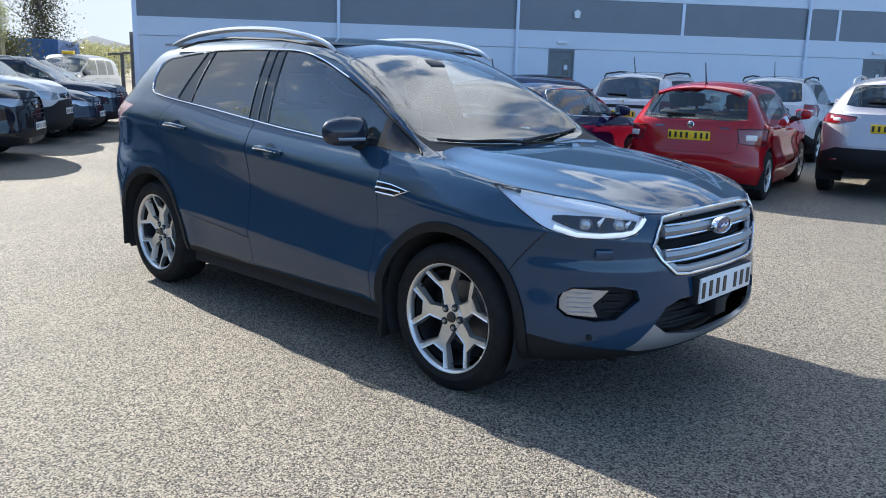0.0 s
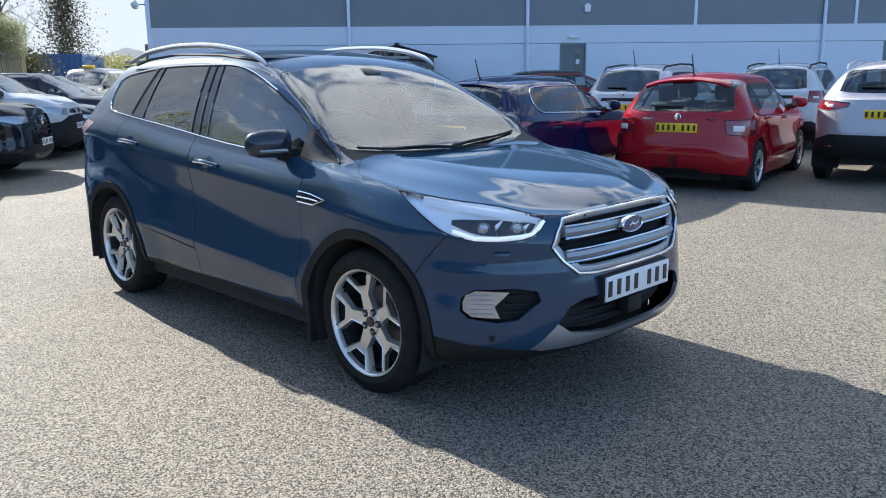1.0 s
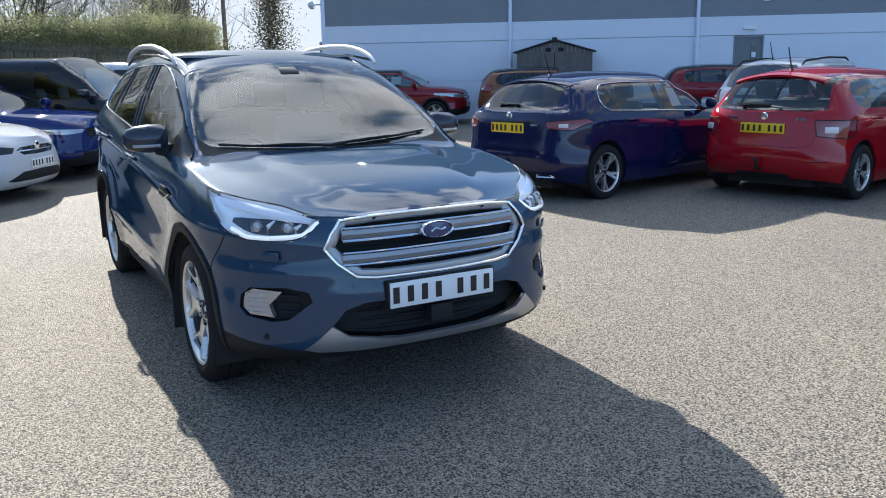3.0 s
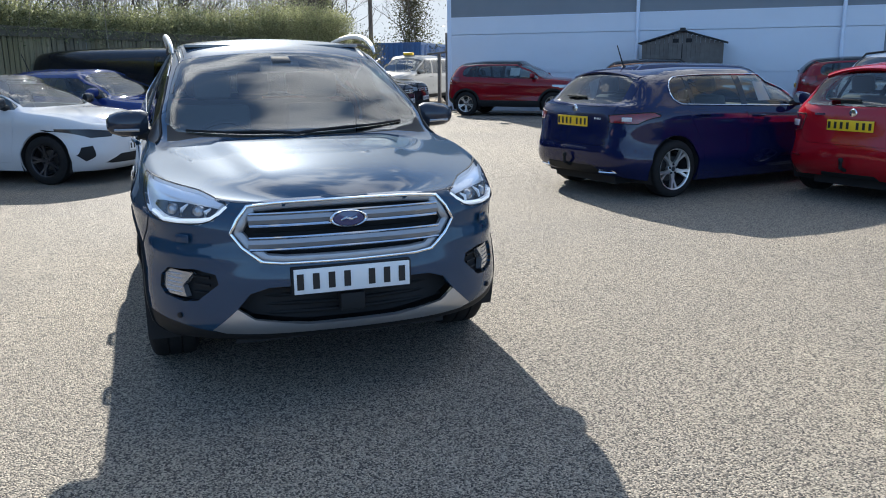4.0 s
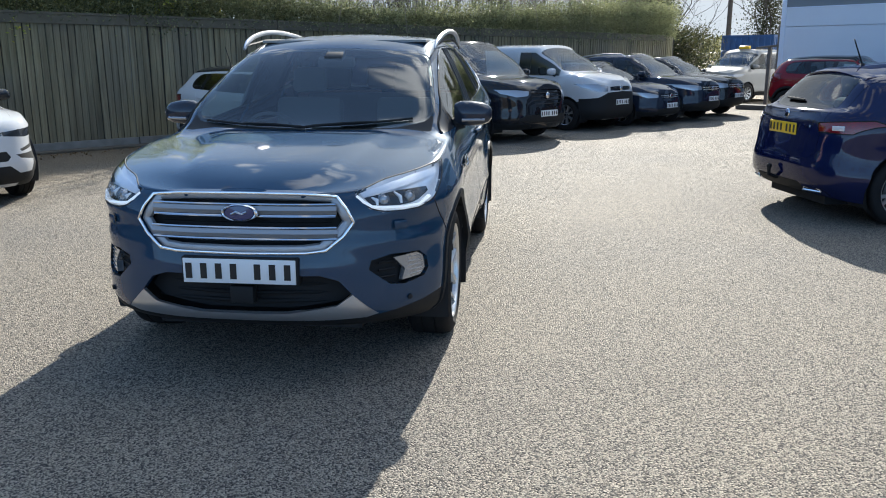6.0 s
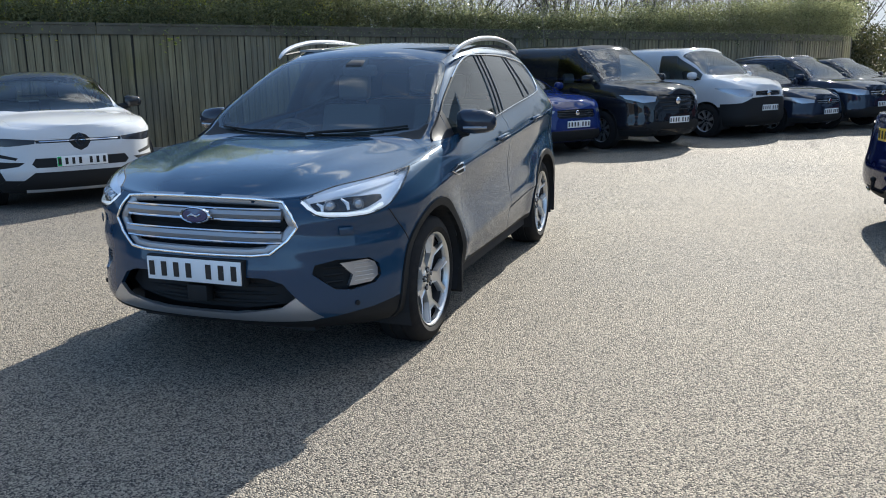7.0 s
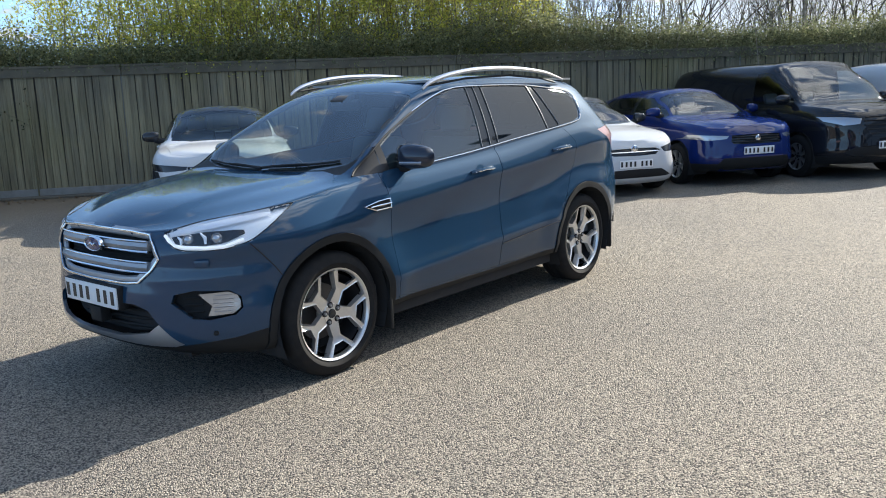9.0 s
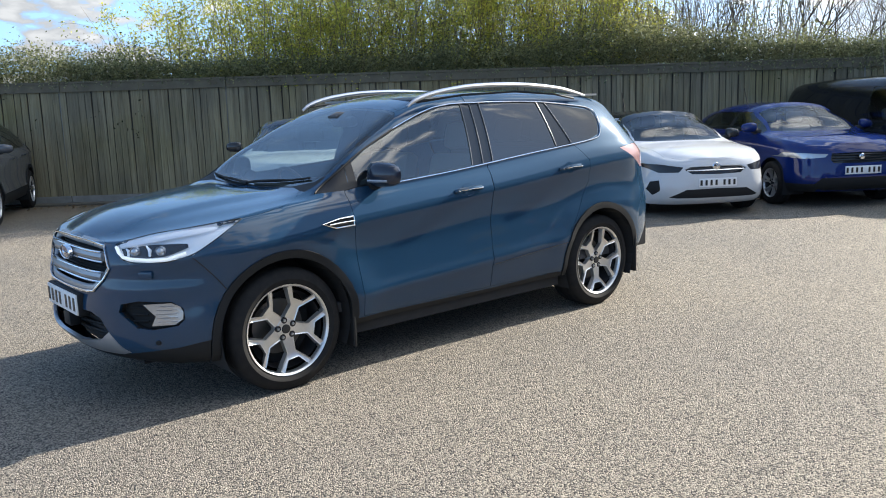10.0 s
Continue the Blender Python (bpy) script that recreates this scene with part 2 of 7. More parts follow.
def shell(S):
    """The left half of a car's skin: rings round the lower body, then spokes over bonnet, cabin and tail."""
    zb, zs, w, prof = pch(S["zb"]), pch(S["zs"]), pch(S["w"]), pch(S["prof"])
    xf, xr = pch(S["xf"]), pch(S["xr"])
    zr, rr, zc = pch(S["zr"]), pch(S["rr"]), pch(S["zc"])
    kf, kr, pf, pr = S["kf"], S["kr"], 2 / S["nf"], 2 / S["nr"]
    nv, nu, nc = S.get("nv", 14), S.get("nu", 14), S.get("nc", 12)
    ns = max(10, round((kf - kr) / S.get("step", 0.08)))
    dy, dz = S.get("dy"), S.get("dz")
    cols = [("f", k / nc) for k in range(nc)] + [("s", k / ns) for k in range(ns + 1)] + [("r", 1 - (k + 1) / nc) for k in range(nc)]

    def ring(c, v):
        kind, q = c
        if kind == "s":
            x = kf + (kr - kf) * q
            y = w(x) * prof(v)
        else:
            a = q * math.pi / 2
            k, e, p = (kf, xf(v), pf) if kind == "f" else (kr, xr(v), pr)
            x = k + (e - k) * max(0, math.cos(a)) ** p
            y = w(k) * prof(v) * math.sin(a) ** p
        z = zb(x) + (zs(x) - zb(x)) * v
        if dy and y > 0.2:
            y += dy(x, z) * min(1, (y - 0.2) / 0.4)
        return Vector((x, y, z))

    def spoke(c):
        kind, q = c
        s = ring(c, 1.0)
        if kind == "s":
            x1 = s.x
        else:
            k, e = (kf, xf(1)) if kind == "f" else (kr, xr(1))
            x1 = k + (e - k) * (1 - q)
        pts = []
        for j in range(1, nu + 1):
            u = j / nu
            if u <= 0.45:
                t = u / 0.45
                x = s.x + (x1 - s.x) * u
                y0, y1 = s.y, s.y * rr(x)
                y = y0 + (y1 - y0) * t + 0.05 * (zr(x) - s.z) * t * (1 - t) * 4 * min(1, s.y)
                z = s.z + (zr(x) - s.z) * t
            else:
                t = (u - 0.45) / 0.55
                x = s.x + (x1 - s.x) * u
                y = s.y * rr(x) * (1 - t)
                z = zr(x) + (zc(x) - zr(x)) * (1 - (1 - t) ** 2.2)
            if dz:
                z += dz(x, y)
            pts.append(Vector((x, y, z)))
        j0 = round(0.45 * nu) - 1
        for _ in range(S.get("soft", 2)):
            old = [p.copy() for p in pts]
            for j in range(max(1, j0 - 1), min(nu - 1, j0 + 2)):
                pts[j] = old[j] * 0.5 + (old[j - 1] + old[j + 1]) * 0.25
        pts[-1].y = 0
        return pts

    bm = bmesh.new()
    grid = [[bm.verts.new(p) for p in [ring(c, j / nv) for j in range(nv + 1)] + spoke(c)] for c in cols]
    for a, b in zip(grid, grid[1:]):
        for j in range(len(a) - 1):
            bm.faces.new((a[j], a[j + 1], b[j + 1], b[j]))
    bmesh.ops.remove_doubles(bm, verts=bm.verts, dist=0.0008)
    bmesh.ops.dissolve_degenerate(bm, edges=bm.edges, dist=0.0006)
    bmesh.ops.recalc_face_normals(bm, faces=bm.faces)
    if sum(f.normal.y * f.calc_area() for f in bm.faces) < 0:
        bmesh.ops.reverse_faces(bm, faces=bm.faces)
    keep_skin(bm)
    bm.faces.layers.int.new("part")
    bm.faces.layers.int.new("near")
    return bm


SKIN = {}
TAKEN = set()


def keep_skin(bm):
    """Keeps the whole skin's smoothed normals, so that panels cut from it reflect as one surface."""
    bm.normal_update()
    bm.verts.ensure_lookup_table()
    bm.verts.index_update()
    co = [v.co.copy() for v in bm.verts]
    nor = [v.normal.copy() for v in bm.verts]
    for i, v in enumerate(bm.verts):
        if abs(v.co.y) < 1e-4:
            nor[i].y = 0
    near = [[e.other_vert(v).index for e in v.link_edges] for v in bm.verts]
    for _ in range(2):
        nxt = []
        for i, v in enumerate(co):
            n = nor[i] * 1.5
            for j in near[i]:
                n = n + nor[j]
            if abs(v.y) < 1e-4:
                n.y = 0
            nxt.append(n.normalized())
        nor = nxt
    polys = [[v.index for v in f.verts] for f in bm.faces]
    SKIN["tree"], SKIN["co"], SKIN["nor"], SKIN["polys"] = BVHTree.FromPolygons(co, polys), co, nor, polys


def lay_normals(me):
    """Gives the faces that lie on the kept skin its normals; rims keep their own."""
    memo, out = {}, []
    corner = me.corner_normals
    for f in me.polygons:
        fn = f.normal
        for li, vi in zip(f.loop_indices, f.vertices):
            if vi not in memo:
                p = me.vertices[vi].co
                flip = p.y < 0
                q = Vector((p.x, abs(p.y), p.z))
                loc, _, k, _ = SKIN["tree"].find_nearest(q)
                n = Vector()
                for j in SKIN["polys"][k]:
                    n += SKIN["nor"][j] / ((SKIN["co"][j] - loc).length + 1e-4)
                if abs(q.y) < 1e-4:
                    n.y = 0
                n.normalize()
                if flip:
                    n.y = -n.y
                memo[vi] = n
            n = memo[vi]
            out.append(n if fn.dot(n) > 0.86 else corner[li].vector.copy())
    me.normals_split_custom_set(out)


def inside(p, poly):
    r = False
    for (ax, ay), (bx, by) in zip(poly, poly[1:] + poly[:1]):
        if (ay > p[1]) != (by > p[1]) and p[0] < (bx - ax) * (p[1] - ay) / (by - ay) + ax:
            r = not r
    return r


WAYS = {"side": ((1, 0, 0), (0, 0, 1)), "front": ((0, 1, 0), (0, 0, 1)), "top": ((1, 0, 0), (0, 1, 0)),
        "quarter": ((-0.6428, 0.766, 0), (0, 0, 1))}


def cut(bm, way, poly, mark, only=None, facing=None, rear=False):
    """Cuts the outline poly, seen along the way, into the skin, and marks the faces inside it."""
    U, V = (Vector(a) for a in WAYS["front" if way == "rear" else way])
    N = {"side": Vector((0, 1, 0)), "front": Vector((1, 0, 0)), "rear": Vector((-1, 0, 0)), "top": Vector((0, 0, 1)),
         "quarter": Vector((0.766, 0.6428, 0))}[way]
    part, near = bm.faces.layers.int["part"], bm.faces.layers.int["near"]
    lo = [min(p[i] for p in poly) - 0.02 for i in (0, 1)]
    hi = [max(p[i] for p in poly) + 0.02 for i in (0, 1)]
    lim = 0.12 if facing is None else facing
    for f in bm.faces:
        us, vs = [v.co.dot(U) for v in f.verts], [v.co.dot(V) for v in f.verts]
        ok = f.normal.dot(N) > lim and max(us) > lo[0] and min(us) < hi[0] and max(vs) > lo[1] and min(vs) < hi[1]
        if only is not None and f[part] not in only:
            ok = False
        f[near] = 1 if ok else 0
    for a, b in zip(poly, poly[1:] + poly[:1]):
        if (a[0] - b[0]) ** 2 + (a[1] - b[1]) ** 2 < 1e-10:
            continue
        l2 = [min(a[i], b[i]) - 0.004 for i in (0, 1)]
        h2 = [max(a[i], b[i]) + 0.004 for i in (0, 1)]
        fs = []
        for f in bm.faces:
            if f[near]:
                us, vs = [v.co.dot(U) for v in f.verts], [v.co.dot(V) for v in f.verts]
                if max(us) > l2[0] and min(us) < h2[0] and max(vs) > l2[1] and min(vs) < h2[1]:
                    fs.append(f)
        if not fs:
            continue
        es, vv = {e for f in fs for e in f.edges}, {v for f in fs for v in f.verts}
        n = U * -(b[1] - a[1]) + V * (b[0] - a[0])
        bmesh.ops.bisect_plane(bm, geom=list(vv) + list(es) + fs, dist=1e-5, plane_co=U * a[0] + V * a[1], plane_no=n.normalized())
    for f in bm.faces:
        if f[near]:
            c = f.calc_center_median()
            if inside((c.dot(U), c.dot(V)), poly):
                f[part] = mark


def circle(cx, cz, r, n=28):
    return [(cx + r * math.cos(2 * math.pi * k / n), cz + r * math.sin(2 * math.pi * k / n)) for k in range(n)]


def mesh_object(name, bm, mat, parent=None, label="", smooth=True):
    me = bpy.data.meshes.new(name)
    bm.normal_update()
    bm.to_mesh(me)
    skin = id(bm) in TAKEN
    TAKEN.discard(id(bm))
    bm.free()
    for m in (mat if isinstance(mat, (list, tuple)) else [mat]):
        me.materials.append(m)
    if smooth:
        me.shade_smooth()
        me.set_sharp_from_angle(angle=radians(38))
        if skin:
            lay_normals(me)
    ob = new(name, me)
    if parent:
        ob.parent = parent
    if label:
        ob["label"] = label
    return ob


def part(name, bm, mat, parent, label="", smooth=True):
    return mesh_object(name, bm, mat, parent, label, smooth)


def take(bm, marks, mirror=None):
    """A new bmesh of the faces with those marks; mirror 'join' adds the other half, 'flip' gives the other side alone."""
    lay = bm.faces.layers.int["part"]
    out, vm = bmesh.new(), {}
    for f in bm.faces:
        if f[lay] in marks:
            vs = []
            for v in f.verts:
                if v not in vm:
                    vm[v] = out.verts.new(v.co)
                vs.append(vm[v])
            out.faces.new(vs)
    if mirror == "flip":
        for v in out.verts:
            v.co.y = -v.co.y
        bmesh.ops.reverse_faces(out, faces=out.faces)
    if mirror == "join":
        for v in out.verts:
            if abs(v.co.y) < 0.003:
                v.co.y = 0
        r = bmesh.ops.duplicate(out, geom=list(out.verts) + list(out.edges) + list(out.faces))
        for g in r["geom"]:
            if isinstance(g, bmesh.types.BMVert):
                g.co.y = -g.co.y
        bmesh.ops.reverse_faces(out, faces=[g for g in r["geom"] if isinstance(g, bmesh.types.BMFace)])
        bmesh.ops.remove_doubles(out, verts=[v for v in out.verts if abs(v.co.y) < 0.001], dist=0.0005)
    TAKEN.add(id(out))
    return out


def rim_in(bm, depth, gap=0.0):
    """Draws a panel's rim in by gap and turns it inwards by depth."""
    bm.normal_update()
    rim = [e for e in bm.edges if e.is_boundary and not all(abs(v.co.y) < 1e-4 for v in e.verts)]
    shift, nor = {}, {}
    for e in rim:
        f = e.link_faces[0]
        a, b = e.verts
        d = f.normal.cross(b.co - a.co)
        if d.length < 1e-9:
            continue
        d.normalize()
        if d.dot(f.calc_center_median() - a.co) < 0:
            d = -d
        for v in (a, b):
            shift[v] = shift.get(v, Vector()) + d
            nor[v] = v.normal.copy()
    twin = {}
    for v, d in shift.items():
        if gap and d.length > 1e-6:
            v.co += d.normalized() * gap
        twin[v] = bm.verts.new(v.co - nor[v] * depth)
    for e in rim:
        a, b = e.verts
        if a in twin and b in twin and e.link_faces:
            lp = [l for l in e.link_faces[0].loops if l.edge == e][0]
            p, q = lp.vert, lp.link_loop_next.vert
            bm.faces.new((q, p, twin[p], twin[q]))
    return bm


def box(bm, x0, x1, y0, y1, z0, z1, m=None, bevel=0.0):
    vs = [bm.verts.new(p) for p in ((x0, y0, z0), (x1, y0, z0), (x1, y1, z0), (x0, y1, z0), (x0, y0, z1), (x1, y0, z1), (x1, y1, z1), (x0, y1, z1))]
    fs = [bm.faces.new([vs[i] for i in q]) for q in ((3, 2, 1, 0), (4, 5, 6, 7), (0, 1, 5, 4), (1, 2, 6, 5), (2, 3, 7, 6), (3, 0, 4, 7))]
    if bevel:
        es = list({e for f in fs for e in f.edges})
        r = bmesh.ops.bevel(bm, geom=es, offset=bevel, segments=2, affect="EDGES", profile=0.5)
        vs = list({v for f in r["faces"] for v in f.verts} | {v for v in vs if v.is_valid})
    if m is not None:
        bmesh.ops.transform(bm, matrix=m, verts=vs)
    return vs


def lathe(bm, prof, n=36, a0=0.0, a1=2 * math.pi, m=None):
    """Turns (radius, y) pairs round the y axis."""
    full = abs(a1 - a0 - 2 * math.pi) < 1e-6
    rows = []
    for k in range(n if full else n + 1):
        a = a0 + (a1 - a0) * k / n
        rows.append([bm.verts.new((r * math.cos(a), y, r * math.sin(a))) for r, y in prof])
    seq = list(zip(rows, rows[1:] + rows[:1])) if full else list(zip(rows, rows[1:]))
    for a, b in seq:
        for j in range(len(prof) - 1):
            if prof[j][0] < 1e-6 and prof[j + 1][0] < 1e-6:
                continue
            bm.faces.new((a[j], a[j + 1], b[j + 1], b[j]))
    vs = [v for r in rows for v in r]
    if m is not None:
        bmesh.ops.transform(bm, matrix=m, verts=vs)
    return vs


def tube(bm, pts, r, n=6, flat=1.0, up=None):
    """A round or flattened bar along the points."""
    pts = [Vector(p) for p in pts]
    rows = []
    for i, p in enumerate(pts):
        d = (pts[min(i + 1, len(pts) - 1)] - pts[max(i - 1, 0)]).normalized()
        u = Vector(up) if up else (Vector((0, 0, 1)) if abs(d.z) < 0.9 else Vector((0, 1, 0)))
        s = d.cross(u).normalized()
        t = s.cross(d)
        rad = r[i] if isinstance(r, (list, tuple)) else r
        rows.append([bm.verts.new(p + s * rad * math.cos(2 * math.pi * k / n) + t * rad * flat * math.sin(2 * math.pi * k / n)) for k in range(n)])
    for a, b in zip(rows, rows[1:]):
        for k in range(n):
            bm.faces.new((a[k], a[(k + 1) % n], b[(k + 1) % n], b[k]))
    bm.faces.new(rows[0][::-1])
    bm.faces.new(rows[-1])
    bmesh.ops.recalc_face_normals(bm, faces=bm.faces)


def flow(pts, k=5):
    """The points joined by a smooth curve."""
    p = [Vector(q) for q in pts]
    out = []
    for i in range(len(p) - 1):
        a, b, c, d = p[max(0, i - 1)], p[i], p[i + 1], p[min(len(p) - 1, i + 2)]
        for j in range(k):
            t = j / k
            out.append(b * 1.0 + (c - a) * 0.5 * t + (a * 2 - b * 5 + c * 4 - d) * 0.5 * t * t + (b * 3 - a - c * 3 + d) * 0.5 * t ** 3)
    return out + [p[-1]]


def prism(bm, poly, depth, m=None):
    """A flat slab with outline poly in x, z and its thickness along y, face towards +y."""
    a = [bm.verts.new((p[0], depth, p[1])) for p in poly]
    b = [bm.verts.new((p[0], 0, p[1])) for p in poly]
    bm.faces.new(a)
    bm.faces.new(b[::-1])
    for i in range(len(poly)):
        j = (i + 1) % len(poly)
        bm.faces.new((a[j], a[i], b[i], b[j]))
    bmesh.ops.recalc_face_normals(bm, faces=bm.faces)
    vs = a + b
    if m is not None:
        bmesh.ops.transform(bm, matrix=m, verts=vs)
    return vs


def tyre_mesh(bm, R, r, wd):
    e = R - r
    lathe(bm, [(r - 0.012, wd * 0.40), (r + 0.004, wd * 0.47), (r + e * 0.35, wd * 0.52), (r + e * 0.75, wd * 0.47), (R - 0.006, wd * 0.40), (R, wd * 0.30),
               (R, wd * 0.16), (R - 0.007, wd * 0.15), (R - 0.007, wd * 0.13), (R, wd * 0.12), (R, -wd * 0.12), (R - 0.007, -wd * 0.13), (R - 0.007, -wd * 0.15),
               (R, -wd * 0.16), (R, -wd * 0.30), (R - 0.006, -wd * 0.40), (r + e * 0.5, -wd * 0.5), (r - 0.012, -wd * 0.40)], 48)


def wheel(parent, x, y, R, r, wd, style, mats, turn=0.0):
    """A road wheel: tyre, rim, spokes, hub cap, nuts and brake disc. Its outer face looks along +y on the left and -y on the right."""
    sgn = 1 if y > 0 else -1
    wh = new("wheel")
    wh.parent = parent
    wh.matrix_local = pose(x, y, R * 0.985, 0, 0, 0 if sgn > 0 else 180) @ pose(0, 0, 0, 0, turn, 0)
    bm = bmesh.new()
    tyre_mesh(bm, R, r, wd)
    part("tyre", bm, M["rubber"], wh)
    bm = bmesh.new()
    f = wd * 0.5
    lathe(bm, [(r - 0.014, f * 0.66), (r - 0.011, f * 0.84), (r - 0.008, f * 0.90), (r - 0.003, f * 0.95), (r + 0.003, f * 0.97), (r + 0.003, f * 0.90), (r - 0.012, f * 0.75)], 48)
    part("rim", bm, mats[0], wh)
    bm = bmesh.new()
    lathe(bm, [(r - 0.012, -f * 0.8), (r - 0.03, -f * 0.7), (r - 0.045, 0), (r - 0.031, f * 0.71)], 36)
    part("rim_barrel", bm, M["alloy_dark"], wh)
    bm = bmesh.new()
    lathe(bm, [(0.0, -0.02), (r * 0.62, -0.02), (r * 0.62, -0.04), (0.0, -0.04)], 32)
    part("brake_disc", bm, M["brake"], wh)
    bm = bmesh.new()
    lathe(bm, [(0.0, -0.05), (r * 0.98, -0.05)], 24)
    part("backing", bm, M["void"], wh)
    n, kind = style
    hubf = f * 0.62
    for k in range(n):
        bm = bmesh.new()
        if kind == "Y":
            k_ = r / 0.2415
            arm = [(a * k_, b * k_) for a, b in ((-0.036, 0.036), (-0.027, 0.128), (-0.097, 0.206), (-0.076, 0.222), (-0.033, 0.166), (0.033, 0.166), (0.076, 0.222), (0.097, 0.206), (0.027, 0.128), (0.036, 0.036))]
        elif kind == "split":
            ro = r - 0.015
            arm = [(-0.030, 0.04), (-0.020, r * 0.5), (-0.050, ro), (-0.020, ro + 0.004), (0, r * 0.62), (0.020, ro + 0.004), (0.050, ro), (0.020, r * 0.5), (0.030, 0.04)]
        else:
            ro = r - 0.012
            arm = [(-0.026, 0.04), (-0.018, r * 0.5), (-0.034, ro), (0.034, ro), (0.018, r * 0.5), (0.026, 0.04)]
        front = []
        back = []
        for px, pz in arm:
            q = min(1, max(0, (pz - 0.05) / (r - 0.07)))
            yy = hubf + (f * 0.90 - hubf) * q ** 1.6
            front.append(bm.verts.new((px * 0.97, yy, pz)))
            back.append(bm.verts.new((px * 1.10, yy - 0.030, pz)))
        face = bm.faces.new(front)
        for i in range(len(arm)):
            j = (i + 1) % len(arm)
            bm.faces.new((front[j], front[i], back[i], back[j]))
        if kind == "Y":
            # a raised edge round a sunken middle
            bm.normal_update()
            bmesh.ops.inset_region(bm, faces=[face], thickness=0.0065, depth=-0.0045 if face.normal.y > 0 else 0.0045)
        bmesh.ops.triangulate(bm, faces=[q for q in bm.faces if len(q.verts) > 4])
        bmesh.ops.recalc_face_normals(bm, faces=bm.faces)
        bmesh.ops.rotate(bm, verts=bm.verts, matrix=Matrix.Rotation(2 * math.pi * k / n, 3, "Y"))
        part("spoke", bm, mats[1], wh)
    bm = bmesh.new()
    lathe(bm, [(0.0, hubf + 0.004), (0.054, hubf + 0.002), (0.066, hubf - 0.012), (0.066, hubf - 0.05)], 28)
    part("hub", bm, mats[1], wh)
    bm = bmesh.new()
    lathe(bm, [(0.0, hubf + 0.012), (0.024, hubf + 0.010), (0.028, hubf), (0.028, hubf - 0.01)], 20)
    part("hub_cap", bm, mats[2], wh)
    for k in range(5):
        bm = bmesh.new()
        a = 2 * math.pi * (k + 0.5) / 5
        at = Matrix.Translation((0.050 * math.sin(a), hubf, 0.050 * math.cos(a)))
        if kind == "Y":
            lathe(bm, [(0.0, 0.0035), (0.012, 0.0035), (0.0165, 0.007), (0.0185, 0.004), (0.0185, -0.004)], 16, m=at)
            part("nut_recess", bm, M["gloss_black"], wh)
            bm = bmesh.new()
            lathe(bm, [(0.0, 0.014), (0.0075, 0.012), (0.0095, 0.002)], 6, m=at)
            part("wheel_nut", bm, M["satin"], wh)
        else:
            lathe(bm, [(0.0, 0.016), (0.010, 0.014), (0.014, 0.002), (0.014, -0.004)], 10, m=at)
            part("wheel_nut", bm, M["gloss_black"], wh)
    return wh


def wheel_wells(parent, x, z, R, y0, y1):
    for s in (1, -1):
        bm = bmesh.new()
        lathe(bm, [(R, s * y1), (R, s * y0), (0.0, s * y0)], 20, radians(-25), radians(205), pose(x, 0, z))
        part("wheel_well", bm, M["void"], parent, smooth=False)


def number_plate(parent, where, mat, wide=0.52, high=0.111, green=False):
    """A plate whose characters are plain bars, facing +x at the pose."""
    bm = bmesh.new()
    box(bm, -0.006, 0.004, -wide / 2, wide / 2, -high / 2, high / 2, bevel=0.002)
    pl = part("number_plate", bm, mat, parent, "number plate with plain dark bars")
    pl.matrix_local = where
    cw, gap = wide * 0.105, wide * 0.028
    xs = [-3.62, -2.62, -1.62, -0.62, 0.98, 1.98, 2.98]
    for k in xs:
        c = k * (cw + gap) + (0.32 * cw)
        bm = bmesh.new()
        box(bm, 0.004, 0.0065, c - cw * 0.27, c + cw * 0.27, -high * 0.32, high * 0.32)
        part("plate_bar", bm, M["plate_ink"], pl, smooth=False)
    if green:
        bm = bmesh.new()
        box(bm, 0.004, 0.0062, -wide / 2 + 0.004, -wide / 2 + 0.045, -high * 0.46, high * 0.46)
        part("green_flash", bm, M["plate_green"], pl, smooth=False)
    return pl


